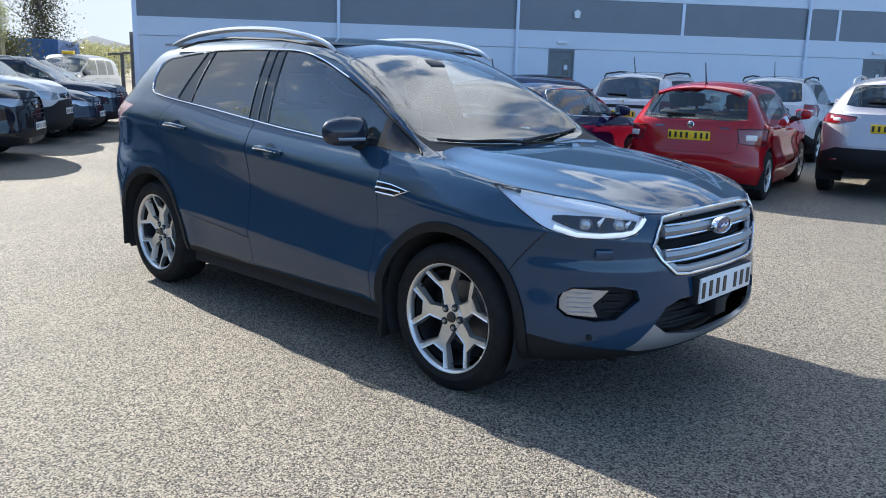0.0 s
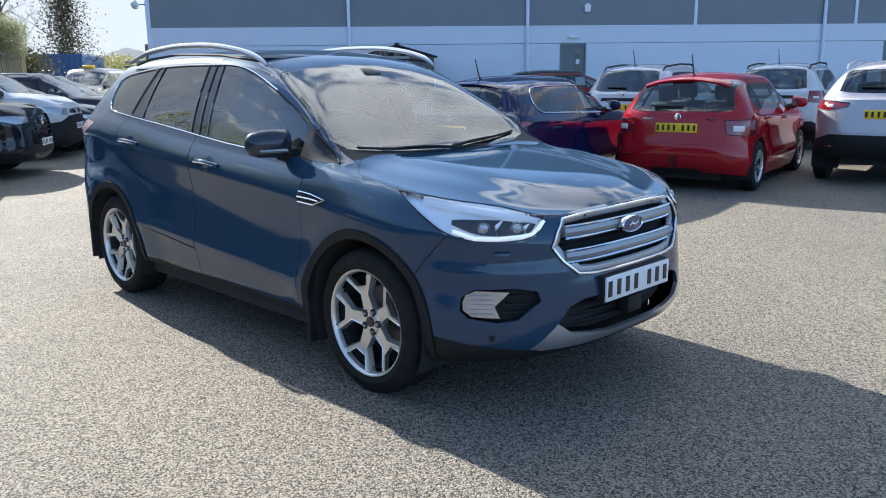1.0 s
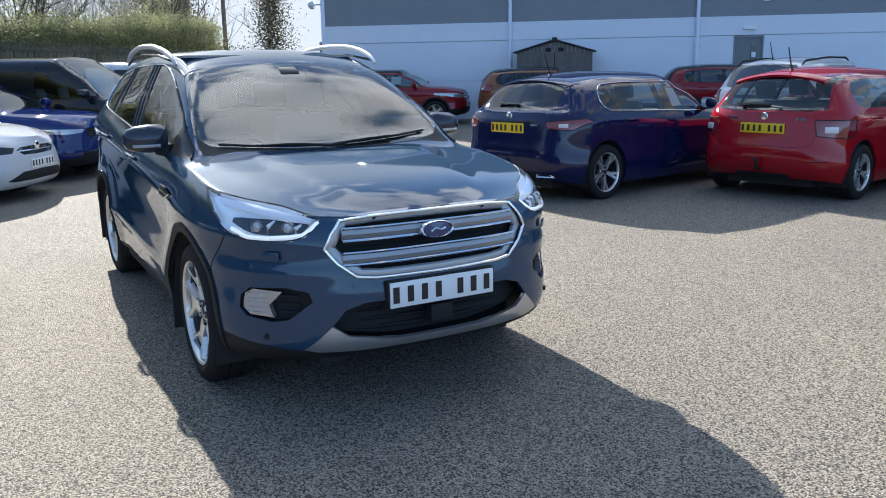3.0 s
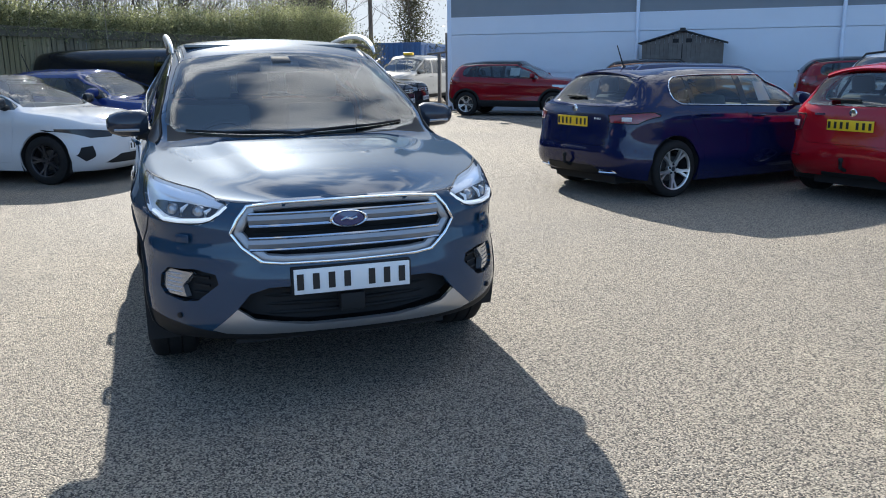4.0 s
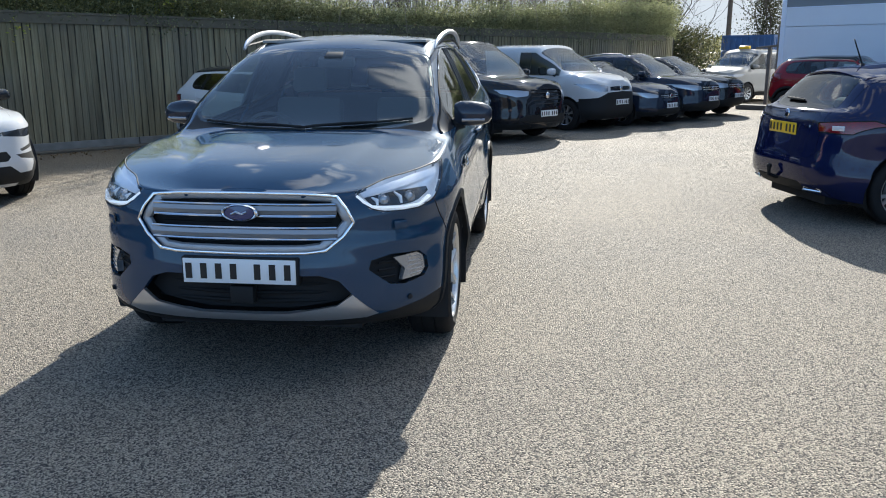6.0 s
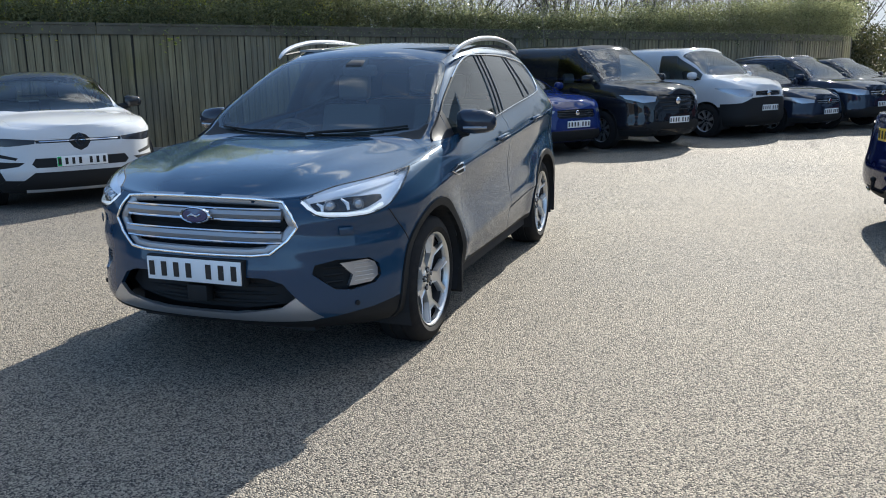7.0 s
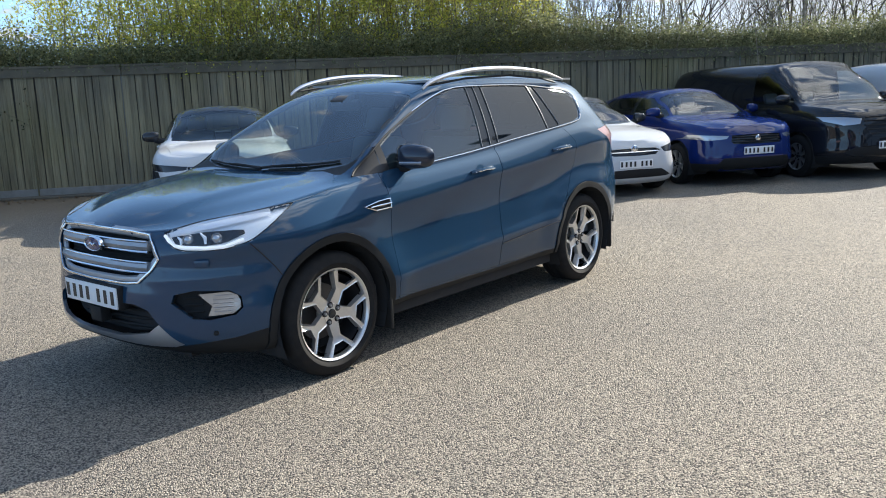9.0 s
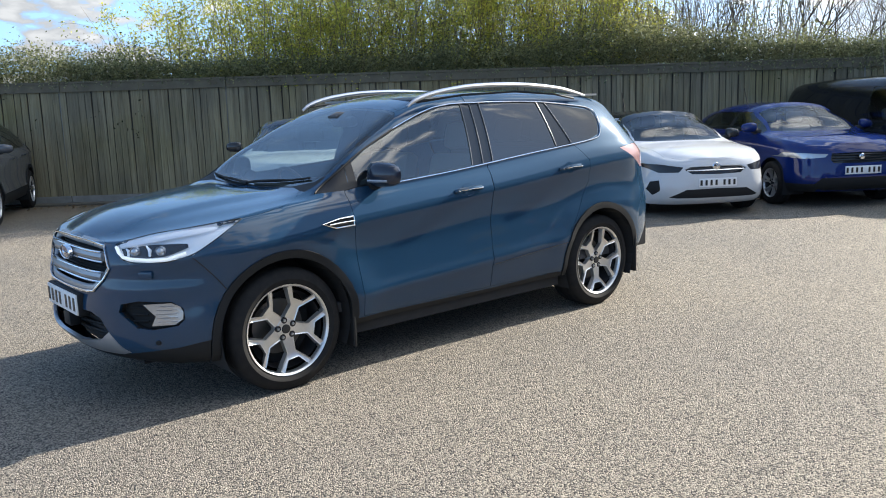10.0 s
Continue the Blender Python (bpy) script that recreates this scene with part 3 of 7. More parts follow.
def door_mirror(parent, x, y, z, mat, s=1.0, lamp=True):
    """A mirror pod on an arm, at the left when y > 0."""
    sg = 1 if y > 0 else -1
    bm = bmesh.new()
    rows = []
    for k, (q, hh, dd) in enumerate(((0, 0.062, 0.045), (0.035, 0.078, 0.075), (0.10, 0.080, 0.085), (0.17, 0.072, 0.075), (0.215, 0.055, 0.05), (0.235, 0.028, 0.025))):
        row = []
        for j in range(12):
            a = 2 * math.pi * j / 12
            ca, sa = math.cos(a), math.sin(a)
            px = dd * (abs(ca) ** 0.7) * (1 if ca > 0 else -0.45)
            pz = hh * (abs(sa) ** 0.8) * (1 if sa > 0 else -1) + 0.02 - q * 0.02
            row.append(bm.verts.new((x + px * s - q * 0.12, y + sg * q * s, z + pz * s)))
        rows.append(row)
    for a, b in zip(rows, rows[1:]):
        for j in range(12):
            bm.faces.new((a[j], a[(j + 1) % 12], b[(j + 1) % 12], b[j]))
    bm.faces.new(rows[0])
    bm.faces.new(rows[-1])
    bmesh.ops.recalc_face_normals(bm, faces=bm.faces)
    pod = part("door_mirror", bm, mat, parent)
    bm = bmesh.new()
    tube(bm, [(x + 0.0, y - sg * 0.06, z - 0.065), (x + 0.005, y - sg * 0.01, z - 0.045), (x + 0.01, y + sg * 0.06, z - 0.035)], [0.06 * s, 0.045 * s, 0.035 * s], 8)
    part("mirror_arm", bm, M["plastic"], pod)
    bm = bmesh.new()
    prism(bm, [(0.105 + 0.092 * math.copysign(abs(math.cos(a)) ** 0.6, math.cos(a)), 0.018 + 0.060 * math.copysign(abs(math.sin(a)) ** 0.6, math.sin(a))) for a in [2 * math.pi * k / 20 for k in range(20)]], 0.004,
          Matrix.Translation((x - 0.040 * s - 0.012, y, z)) @ pose(0, 0, 0, 0, 0, 83 * sg) @ Matrix.Diagonal((s, sg, s, 1)))
    bmesh.ops.recalc_face_normals(bm, faces=bm.faces)
    part("mirror_glass", bm, M["chrome"], pod, "mirror glass")
    if lamp:
        bm = bmesh.new()
        pts = [(x + 0.083 * s - q * 0.12 - (q / 0.2) ** 3 * 0.03, y + sg * q * s, z - 0.018 * s) for q in (0.05, 0.1, 0.15, 0.19)]
        tube(bm, pts, 0.010 * s, 6)
        part("indicator", bm, M["lamp_clear"], pod)
    return pod


def seat(parent, x, y, mat, base=0.38, tall=0.62):
    s = new("seat")
    s.parent = parent
    bm = bmesh.new()
    box(bm, x - 0.22, x + 0.30, y - 0.25, y + 0.25, base, base + 0.17, bevel=0.04)
    part("cushion", bm, mat, s)
    bm = bmesh.new()
    box(bm, -0.06, 0.07, -0.25, 0.25, 0, tall, pose(x - 0.24, y, base + 0.10, 0, -16, 0), bevel=0.045)
    part("backrest", bm, mat, s)
    bm = bmesh.new()
    box(bm, -0.04, 0.05, -0.13, 0.13, tall + 0.03, tall + 0.22, pose(x - 0.25, y, base + 0.10, 0, -13, 0), bevel=0.04)
    part("headrest", bm, mat, s)

# ---- the blue family car in the middle of the yard ----
def crease(x, z):
    """Shoulder crease, hollowed doors, flared arches and the lower door fold."""
    up = 0.90 + (0.85 - x) * 0.085
    d = 0.020 * math.exp(-abs(z - up) / 0.045) - 0.016 * math.exp(-((z - up + 0.20) / 0.12) ** 2)
    low = 0.46 + (0.85 - x) * 0.06
    d += 0.024 * math.exp(-abs(z - low) / 0.05) * max(0, min(1, (x + 1.05) / 0.2, (1.0 - x) / 0.2))
    if x > 1.72:
        k = min(1, (x - 1.72) / 0.15)
        d += k * (0.013 * math.exp(-abs(z - 0.655) / 0.035) - 0.010 * math.exp(-((z - 0.725) / 0.045) ** 2))
    for ax in (1.345, -1.345):
        r = math.hypot(x - ax, (z - 0.34) * 1.02)
        d += 0.020 * math.exp(-((r - 0.47) / 0.10) ** 2)
    return d


def bonnet_crease(x, y):
    """The bonnet's raised middle, with a fold along each side of it."""
    if x < 1.08:
        return 0.0
    c = 0.50 - 0.17 * (x - 1.1)
    t = max(0, min(1, (c + 0.035 - y) / 0.07))
    return 0.013 * t * t * (3 - 2 * t) * min(1, (x - 1.08) / 0.15) * max(0, min(1, (2.12 - x) / 0.25))


KUGA = dict(
    kf=1.30, kr=-1.45, nf=3.0, nr=3.4, nv=38, nu=30, nc=24, step=0.05, soft=3, dy=crease,
    zb=[(-2.25, 0.42), (-1.9, 0.36), (-1.3, 0.30), (0.0, 0.29), (1.0, 0.29), (1.6, 0.25), (2.3, 0.24)], dz=bonnet_crease,
    zs=[(-2.3, 1.20), (-1.45, 1.235), (-0.3, 1.125), (0.9, 1.045), (1.2, 1.035), (1.6, 0.985), (1.9, 0.94), (2.15, 0.885), (2.3, 0.86)],
    w=[(-1.5, 0.892), (-0.8, 0.895), (0.2, 0.895), (0.9, 0.895), (1.3, 0.890)],
    prof=[(0.0, 0.955), (0.08, 0.985), (0.3, 1.0), (0.65, 1.0), (0.85, 0.99), (0.95, 0.965), (1.0, 0.93)],
    xf=[(0.0, 2.08), (0.08, 2.20), (0.2, 2.245), (0.45, 2.245), (0.65, 2.225), (0.88, 2.20), (0.96, 2.185), (1.0, 2.165)],
    xr=[(0.0, -2.15), (0.15, -2.25), (0.4, -2.27), (0.7, -2.22), (1.0, -2.12)],
    zr=[(-2.2, 1.20), (-1.95, 1.42), (-1.72, 1.545), (-1.2, 1.60), (-0.5, 1.615), (0.0, 1.585), (0.30, 1.515), (0.60, 1.38), (0.85, 1.235), (1.02, 1.115),
        (1.2, 1.055), (1.6, 1.005), (1.9, 0.958), (2.15, 0.897), (2.3, 0.87)],
    rr=[(-2.2, 0.85), (-1.7, 0.70), (-0.5, 0.72), (0.2, 0.735), (0.6, 0.80), (0.95, 0.87), (1.2, 0.84), (1.6, 0.76), (2.1, 0.72)],
    zc=[(-2.2, 1.20), (-2.05, 1.36), (-1.85, 1.58), (-1.6, 1.632), (-0.8, 1.655), (-0.2, 1.645), (0.18, 1.59), (0.45, 1.47), (0.75, 1.285), (1.0, 1.125), (1.10, 1.075),
        (1.3, 1.06), (1.6, 1.03), (1.9, 0.985), (2.08, 0.935), (2.165, 0.895), (2.3, 0.87)],
)


def kuga():
    car = new("family_car")
    tagged(car, "metallic blue family SUV with silver roof rails and alloy wheels", "car")
    bm = shell(KUGA)
    BODY, FDOOR, RDOOR, FGLASS, RGLASS, QGLASS, TRI, PILLAR, SCREEN, BONNET, LAMP, GRILLE, INTAKE, FOG, ARCH, SILL, HOLE, RLAMP, SKID, ROOF, FLAP, WING, PILLAR_C, REAR_ARCH, SCUTTLE, BACK = range(26)
    R = 0.348
    # panels
    cut(bm, "front", [(-0.01, 0.20), (-0.01, 0.31), (0.60, 0.322), (0.787, 0.352), (0.875, 0.383), (0.95, 0.39), (0.95, 0.20)], SILL, facing=0.1)
    cut(bm, "side", [(0.855, 0.33), (0.885, 0.80), (0.90, 1.06), (0.83, 1.30), (0.45, 1.50), (0.0, 1.60), (-0.23, 1.61), (-0.235, 1.12), (-0.205, 0.80), (-0.19, 0.33)], FDOOR)
    cut(bm, "side", [(-0.19, 0.33), (-0.205, 0.80), (-0.235, 1.12), (-0.23, 1.61), (-0.97, 1.60), (-1.10, 1.24), (-1.215, 1.12), (-1.205, 0.96), (-1.05, 0.72), (-0.93, 0.55), (-0.91, 0.33)], RDOOR)
    cut(bm, "side", [(2.0, 0.20), (2.0, 0.33), (0.855, 0.325), (-0.19, 0.318), (-0.91, 0.330), (-2.4, 0.46), (-2.4, 0.20)], SILL)
    for ax in (1.345, -1.345):
        cut(bm, "side", circle(ax, 0.345, 0.448, 40), ARCH if ax > 0 else REAR_ARCH, facing=0.25)
        cut(bm, "side", circle(ax, 0.345, 0.402, 40), HOLE, facing=0.1)
    # glass
    cut(bm, "side", [(1.075, 1.065), (0.86, 1.075), (0.845, 1.215)], TRI)
    cut(bm, "side", [(0.80, 1.085), (0.46, 1.10), (-0.105, 1.145), (-0.17, 1.55), (-0.02, 1.535), (0.17, 1.49), (0.43, 1.395), (0.68, 1.285), (0.79, 1.225)], FGLASS)
    cut(bm, "side", [(-0.105, 1.145), (-0.29, 1.16), (-0.335, 1.557), (-0.17, 1.552)], PILLAR)
    cut(bm, "side", [(0.862, 1.078), (0.80, 1.085), (0.79, 1.225), (0.838, 1.215)], WING)
    cut(bm, "side", [(-0.29, 1.16), (-0.925, 1.225), (-0.905, 1.548), (-0.335, 1.557)], RGLASS)
    cut(bm, "side", [(-0.925, 1.225), (-1.085, 1.242), (-0.99, 1.540), (-0.905, 1.546)], PILLAR_C)
    cut(bm, "side", [(-1.085, 1.242), (-1.30, 1.262), (-1.42, 1.295), (-1.50, 1.40), (-1.475, 1.475), (-0.99, 1.538)], QGLASS)
    # scuttle, windscreen, bonnet, roof
    cut(bm, "top", [(1.10, -0.01), (1.10, 0.3), (1.08, 0.55), (1.11, 0.665), (1.10, 0.72), (0.95, 0.715), (0.99, 0.55), (1.02, 0.3), (1.03, -0.01)], SCUTTLE, facing=0.12)
    cut(bm, "top", [(1.082, -0.01), (1.080, 0.3), (1.058, 0.52), (1.005, 0.665), (0.925, 0.722), (0.60, 0.668), (0.37, 0.620), (0.335, 0.585), (0.312, 0.45), (0.302, -0.01)], SCREEN, facing=0.15)
    cut(bm, "top", [(1.09, -0.01), (1.09, 0.3), (1.07, 0.55), (1.10, 0.66), (1.166, 0.735), (1.24, 0.80), (1.31, 0.832), (1.45, 0.838), (1.555, 0.828), (1.68, 0.79), (1.80, 0.735), (1.965, 0.63), (2.107, 0.49), (2.128, 0.43), (2.138, 0.30), (2.142, -0.01)], BONNET, facing=0.12)
    cut(bm, "top", [(0.265, -0.01), (0.27, 0.45), (0.30, 0.575), (-0.6, 0.585), (-1.70, 0.56), (-1.85, -0.01)], ROOF, facing=0.3)
    # nose
    cut(bm, "front", [(-0.01, 0.888), (0.30, 0.884), (0.43, 0.874), (0.475, 0.82), (0.505, 0.762), (0.46, 0.70), (0.385, 0.638), (0.30, 0.628), (-0.01, 0.624)], GRILLE, facing=0.05)
    cut(bm, "front", [(-0.01, 0.53), (0.36, 0.525), (0.44, 0.50), (0.497, 0.432), (0.43, 0.384), (0.2, 0.347), (-0.01, 0.345)], INTAKE, facing=0.3)
    cut(bm, "front", [(-0.01, 0.345), (0.2, 0.347), (0.43, 0.384), (0.497, 0.432), (0.605, 0.328), (0.55, 0.312), (0.34, 0.306), (-0.01, 0.302)], SKID, facing=0.2)
    cut(bm, "quarter", [q3(2.107, 0.496, 0.889), q3(2.112, 0.568, 0.815), q3(2.088, 0.625, 0.797), q3(1.945, 0.772, 0.797), q3(1.83, 0.83, 0.828), q3(1.705, 0.848, 0.90), q3(1.55, 0.834, 0.986), q3(1.70, 0.812, 0.974), q3(1.81, 0.752, 0.958), q3(1.965, 0.631, 0.932)], LAMP, facing=-0.35)
    cut(bm, "quarter", [q3(2.147, 0.566, 0.541), q3(2.12, 0.563, 0.583), q3(2.04, 0.63, 0.602), q3(1.95, 0.775, 0.592), q3(1.90, 0.80, 0.555), q3(1.893, 0.803, 0.50), q3(1.93, 0.79, 0.468), q3(2.03, 0.71, 0.452), q3(2.09, 0.655, 0.462)], FOG, facing=0.0)
    cut(bm, "quarter", [q3(1.908, 0.80, 0.500), q3(1.905, 0.80, 0.535), q3(1.92, 0.795, 0.565), q3(1.955, 0.77, 0.585), q3(2.03, 0.645, 0.582), q3(1.995, 0.70, 0.520), q3(2.035, 0.705, 0.470), q3(1.945, 0.785, 0.474)], FLAP, facing=0.0, only={FOG})
    cut(bm, "side", [(-1.60, 1.185), (-1.80, 1.205), (-2.2, 1.20), (-2.2, 0.98), (-1.90, 1.02), (-1.72, 1.12)], RLAMP, facing=0.02)
    cut(bm, "rear", [(-0.01, 1.23), (0.50, 1.235), (0.60, 1.27), (0.52, 1.47), (0.44, 1.50), (-0.01, 1.515)], BACK, facing=0.1)
    blue = M["kuga_blue"]
    fin = lambda b, d=0.012, g=0.0018: rim_in(b, d, g)
    part("body", fin(take(bm, {BODY}, "join"), 0.02, 0.0), blue, car)
    part("bonnet", fin(take(bm, {BONNET}, "join")), blue, car)
    part("roof", fin(take(bm, {ROOF}, "join"), 0.01, 0.001), blue, car)
    part("scuttle", fin(take(bm, {SCUTTLE}, "join"), 0.01, 0.0), M["plastic"], car, "black scuttle panel")
    part("windscreen", take(bm, {SCREEN}, "join"), M["coated_screen"], car, "clear windscreen glass")
    frit(car, bm, SCREEN, 0.022)
    part("rear_window", take(bm, {BACK}, "join"), M["privacy"], car, "dark privacy glass")
    part("skid_plate", fin(take(bm, {SKID}, "join"), 0.02, 0.001), M["satin"], car, "satin silver lower bumper trim")
    part("lower_cladding", fin(take(bm, {SILL}, "join"), 0.02, 0.001), M["plastic"], car, "black plastic lower cladding")
    inner = take(bm, {INTAKE}, "join")
    for v in inner.verts:
        v.co.x -= 0.10
    part("lower_intake", inner, M["void"], car)
    for z in (0.385, 0.425, 0.465, 0.505):
        b = bmesh.new()
        tube(b, [(2.17 - 0.10 * (y / 0.5) ** 2, y, z) for y in (-0.46, -0.3, -0.15, 0, 0.15, 0.3, 0.46)], 0.009, 6)
        part("intake_bar", b, M["plastic"], car)
    for s, mode in ((1, None), (-1, "flip")):
        d = part("front_door", fin(take(bm, {FDOOR}, mode), 0.012, 0.003), blue, car)
        gap_seal(d, bm, FDOOR, mode)
        part("door_glass", take(bm, {FGLASS}, mode), M["side_glass"], d, "lightly tinted door glass")
        d2 = part("rear_door", fin(take(bm, {RDOOR}, mode), 0.012, 0.003), blue, car)
        gap_seal(d2, bm, RDOOR, mode)
        part("door_glass", take(bm, {RGLASS}, mode), M["privacy"], d2, "dark privacy glass")
        part("quarter_window", take(bm, {QGLASS}, mode), M["privacy"], car, "dark privacy glass")
        for mark in (PILLAR, PILLAR_C):
            part("pillar_trim", fin(take(bm, {mark}, mode), 0.01, 0.001), M["gloss_black"], car, "gloss black pillar trim")
        part("mirror_triangle", fin(take(bm, {TRI, WING}, mode), 0.01, 0.001), M["smooth_black"], car, "smooth black triangle behind the mirror")
        for mark in (ARCH, REAR_ARCH):
            arch = take(bm, {mark}, mode)
            arch.normal_update()
            for v in arch.verts:
                v.co += Vector((0, s * 0.010, 0))
            part("arch_trim", rim_in(arch, 0.03, 0.001), M["plastic"], car, "black wheel arch trim")
        part("tail_lamp", fin(take(bm, {RLAMP}, mode)), M["lamp_pink"], car, "pale pink clear tail lamp")
        # chrome round the side windows
        def on(x, z, off=0.006):
            return side_point(bm, x, z, off, s)
        b = bmesh.new()
        tube(b, [on(q.x, q.z) for q in flow([(x, 0, z) for x, z in ((0.64, 1.081), (0.46, 1.093), (0.1, 1.12), (-0.2, 1.148), (-0.6, 1.188), (-0.925, 1.218), (-1.30, 1.255), (-1.43, 1.288), (-1.508, 1.40), (-1.482, 1.482),
                                       (-1.25, 1.517), (-0.95, 1.542), (-0.6, 1.552), (-0.2, 1.549), (0.0, 1.535), (0.17, 1.498), (0.43, 1.405))], 4)], 0.0048, 6)
        part("window_trim", b, M["chrome"], car, "chrome window surround")
        # black frame over the front of the door glass
        b = bmesh.new()
        tube(b, [on(q.x, q.z, 0.004) for q in flow([(x, 0, z) for x, z in ((0.10, 1.512), (0.22, 1.480), (0.43, 1.402), (0.68, 1.292), (0.80, 1.230), (0.96, 1.132), (1.07, 1.066))], 4)], 0.0055, 6)
        part("frame_seal", b, M["plastic"], d, "black door frame seal")
        # seals at the pillars' edges
        for xa, za, xc, zc in ((-0.105, 1.150, -0.170, 1.548), (-0.20, 1.155, -0.252, 1.555), (-0.29, 1.165, -0.335, 1.553), (-0.925, 1.230, -0.905, 1.545), (-1.085, 1.248, -0.99, 1.536)):
            b = bmesh.new()
            tube(b, [on(xa + (xc - xa) * k / 8, za + (zc - za) * k / 8, 0.004) for k in range(9)], 0.0038, 6)
            part("window_seal", b, M["seal"], car)
        for x0, z0 in ((0.0, 1.003), (-0.985, 1.075)):
            b = bmesh.new()
            tube(b, [on(x0 - 0.115, z0 + 0.002, 0.004), on(x0 - 0.09, z0 + 0.003, 0.022), on(x0, z0, 0.028), on(x0 + 0.09, z0 - 0.006, 0.022), on(x0 + 0.115, z0 - 0.007, 0.004)], [0.013, 0.015, 0.015, 0.015, 0.013], 8, 0.9)
            h = part("door_handle", b, blue, d if x0 > -0.5 else d2)
            b = bmesh.new()
            tube(b, [on(x0 - 0.105, z0 - 0.004, 0.028), on(x0, z0 - 0.006, 0.036), on(x0 + 0.10, z0 - 0.012, 0.028)], 0.005, 6)
            part("chrome_strip", b, M["chrome"], h, "chrome strip")
            b = bmesh.new()
            vs = [b.verts.new(on(x0 + 0.045 * math.cos(a) , z0 + 0.040 * math.sin(a), 0.0025)) for a in [2 * math.pi * k / 16 for k in range(16)]]
            b.faces.new(vs)
            bmesh.ops.recalc_face_normals(b, faces=b.faces)
            part("handle_recess", b, blue, h)
        b = bmesh.new()
        tube(b, [on(x, z, 0.004) for x, z in ((-0.20, 0.488), (-0.45, 0.506), (-0.70, 0.524), (-0.93, 0.543))], 0.003, 6)
        part("door_strip", b, M["gloss_black"], d2, "thin black strip")
        door_mirror(car, 0.685, s * 0.812, 1.135, M["mirror_cap"], 0.95)
        # fender vent
        b = bmesh.new()
        tube(b, [on(x, z, 0.010) for x, z in ((0.90, 0.928), (1.00, 0.921), (1.11, 0.902), (1.03, 0.879), (0.90, 0.883), (0.90, 0.928))], 0.0042, 6)
        v = part("fender_vent", b, M["chrome"], car, "chrome fender vent")
        b = bmesh.new()
        b.faces.new([b.verts.new(on(x, z, 0.005)) for x, z in ((0.90, 0.926), (1.00, 0.919), (1.105, 0.902), (1.03, 0.881), (0.90, 0.885))])
        bmesh.ops.recalc_face_normals(b, faces=b.faces)
        part("vent_insert", b, M["plastic"], v)
        b = bmesh.new()
        tube(b, [on(x, z, 0.012) for x, z in ((0.90, 0.905), (1.0, 0.900), (1.07, 0.893))], 0.0045, 6)
        part("vent_bar", b, M["chrome"], v)
        b = bmesh.new()
        tube(b, [on(1.69 + 0.155 * k / 8, 0.632 + 0.185 * k / 8 + 0.01 * math.sin(k / 8 * 3.14), 0.0005) for k in range(9)], 0.0028, 5)
        part("bumper_joint", b, M["void"], car, "dark joint between wing and bumper")
        # mud flaps
        for fx, fz in ((0.93, 0.16), (-1.76, 0.20)):
            b = bmesh.new()
            box(b, fx - 0.012, fx + 0.012, s * 0.70, s * 0.905, fz, 0.50, bevel=0.006)
            part("mud_flap", b, M["plastic"], car)
        # roof rail
        b = bmesh.new()
        rail = [(0.27, 1.540, 0.0), (0.22, 1.572, 0), (0.12, 1.606, 0), (-0.04, 1.637, 0), (-0.3, 1.664, 0), (-0.7, 1.670, 0), (-1.1, 1.646, 0), (-1.35, 1.608, 0), (-1.47, 1.585, 0)]
        way = flow([(x, s * (0.665 - 0.035 * ((x + 0.5) / 0.9) ** 2), z) for x, z, _ in rail], 4)
        tube(b, way, [0.008 + 0.0075 * min(1, min(i, len(way) - 1 - i) / 6) for i in range(len(way))], 8, 1.05)
        rr = part("roof_rail", b, M["satin"], car, "satin silver roof rail")
        b = bmesh.new()
        tube(b, [(x, s * 0.645, z) for x, z in ((0.2, 1.565), (-0.2, 1.607), (-0.7, 1.622), (-1.1, 1.600), (-1.32, 1.565))], 0.008, 6)
        part("rail_foot", b, M["plastic"], rr)
        headlamp(car, bm, LAMP, mode, s)
        foglamp(car, bm, FOG, mode, s)
        # parking sensor and washer cover
        b = bmesh.new()
        lathe(b, [(0.0, 0.006), (0.012, 0.005), (0.013, -0.006)], 12, m=pose(2.02, s * 0.735, 0.385, 0, 0, -90 + 42 * s))
        part("sensor", b, M["plastic"], car)
        b = bmesh.new()
        box(b, -0.035, 0.035, -0.003, 0.003, -0.018, 0.018, pose(2.043, s * 0.700, 0.735, 0, 0, -45 if s > 0 else 45), bevel=0.002)
        part("washer_cover", b, blue, car)
    grille(car, bm, GRILLE)
    number_plate(car, pose(2.262, 0, 0.548, 0, 0, 0), M["plate_white"])
    b = bmesh.new()
    box(b, 2.20, 2.257, -0.27, 0.27, 0.485, 0.610, bevel=0.006)
    part("plate_holder", b, M["plastic"], car)
    b = bmesh.new()
    box(b, 2.19, 2.25, -0.055, 0.055, 0.395, 0.475, bevel=0.006)
    part("radar_cover", b, M["plastic"], car)
    # wells and underside
    for ax in (1.345, -1.345):
        wheel_wells(car, ax, 0.355, 0.40, 0.52, 0.885)
    b = bmesh.new()
    box(b, -2.0, 2.02, -0.50, 0.50, 0.22, 0.45)
    box(b, -0.92, 0.88, -0.83, 0.83, 0.22, 0.40)
    box(b, -2.1, -1.78, -0.75, 0.75, 0.36, 0.55)
    part("underside", b, M["void"], car, smooth=False)
    for x, y in ((1.345, 0.765), (1.345, -0.765), (-1.345, 0.765), (-1.345, -0.765)):
        wheel(car, x, y, R, 0.254, 0.235, (5, "Y"), (M["alloy"], M["alloy"], M["gloss_black"]), {(1, 1): -27, (1, -1): 14, (-1, 1): -36, (-1, -1): -12}[(1 if x > 0 else -1, 1 if y > 0 else -1)])
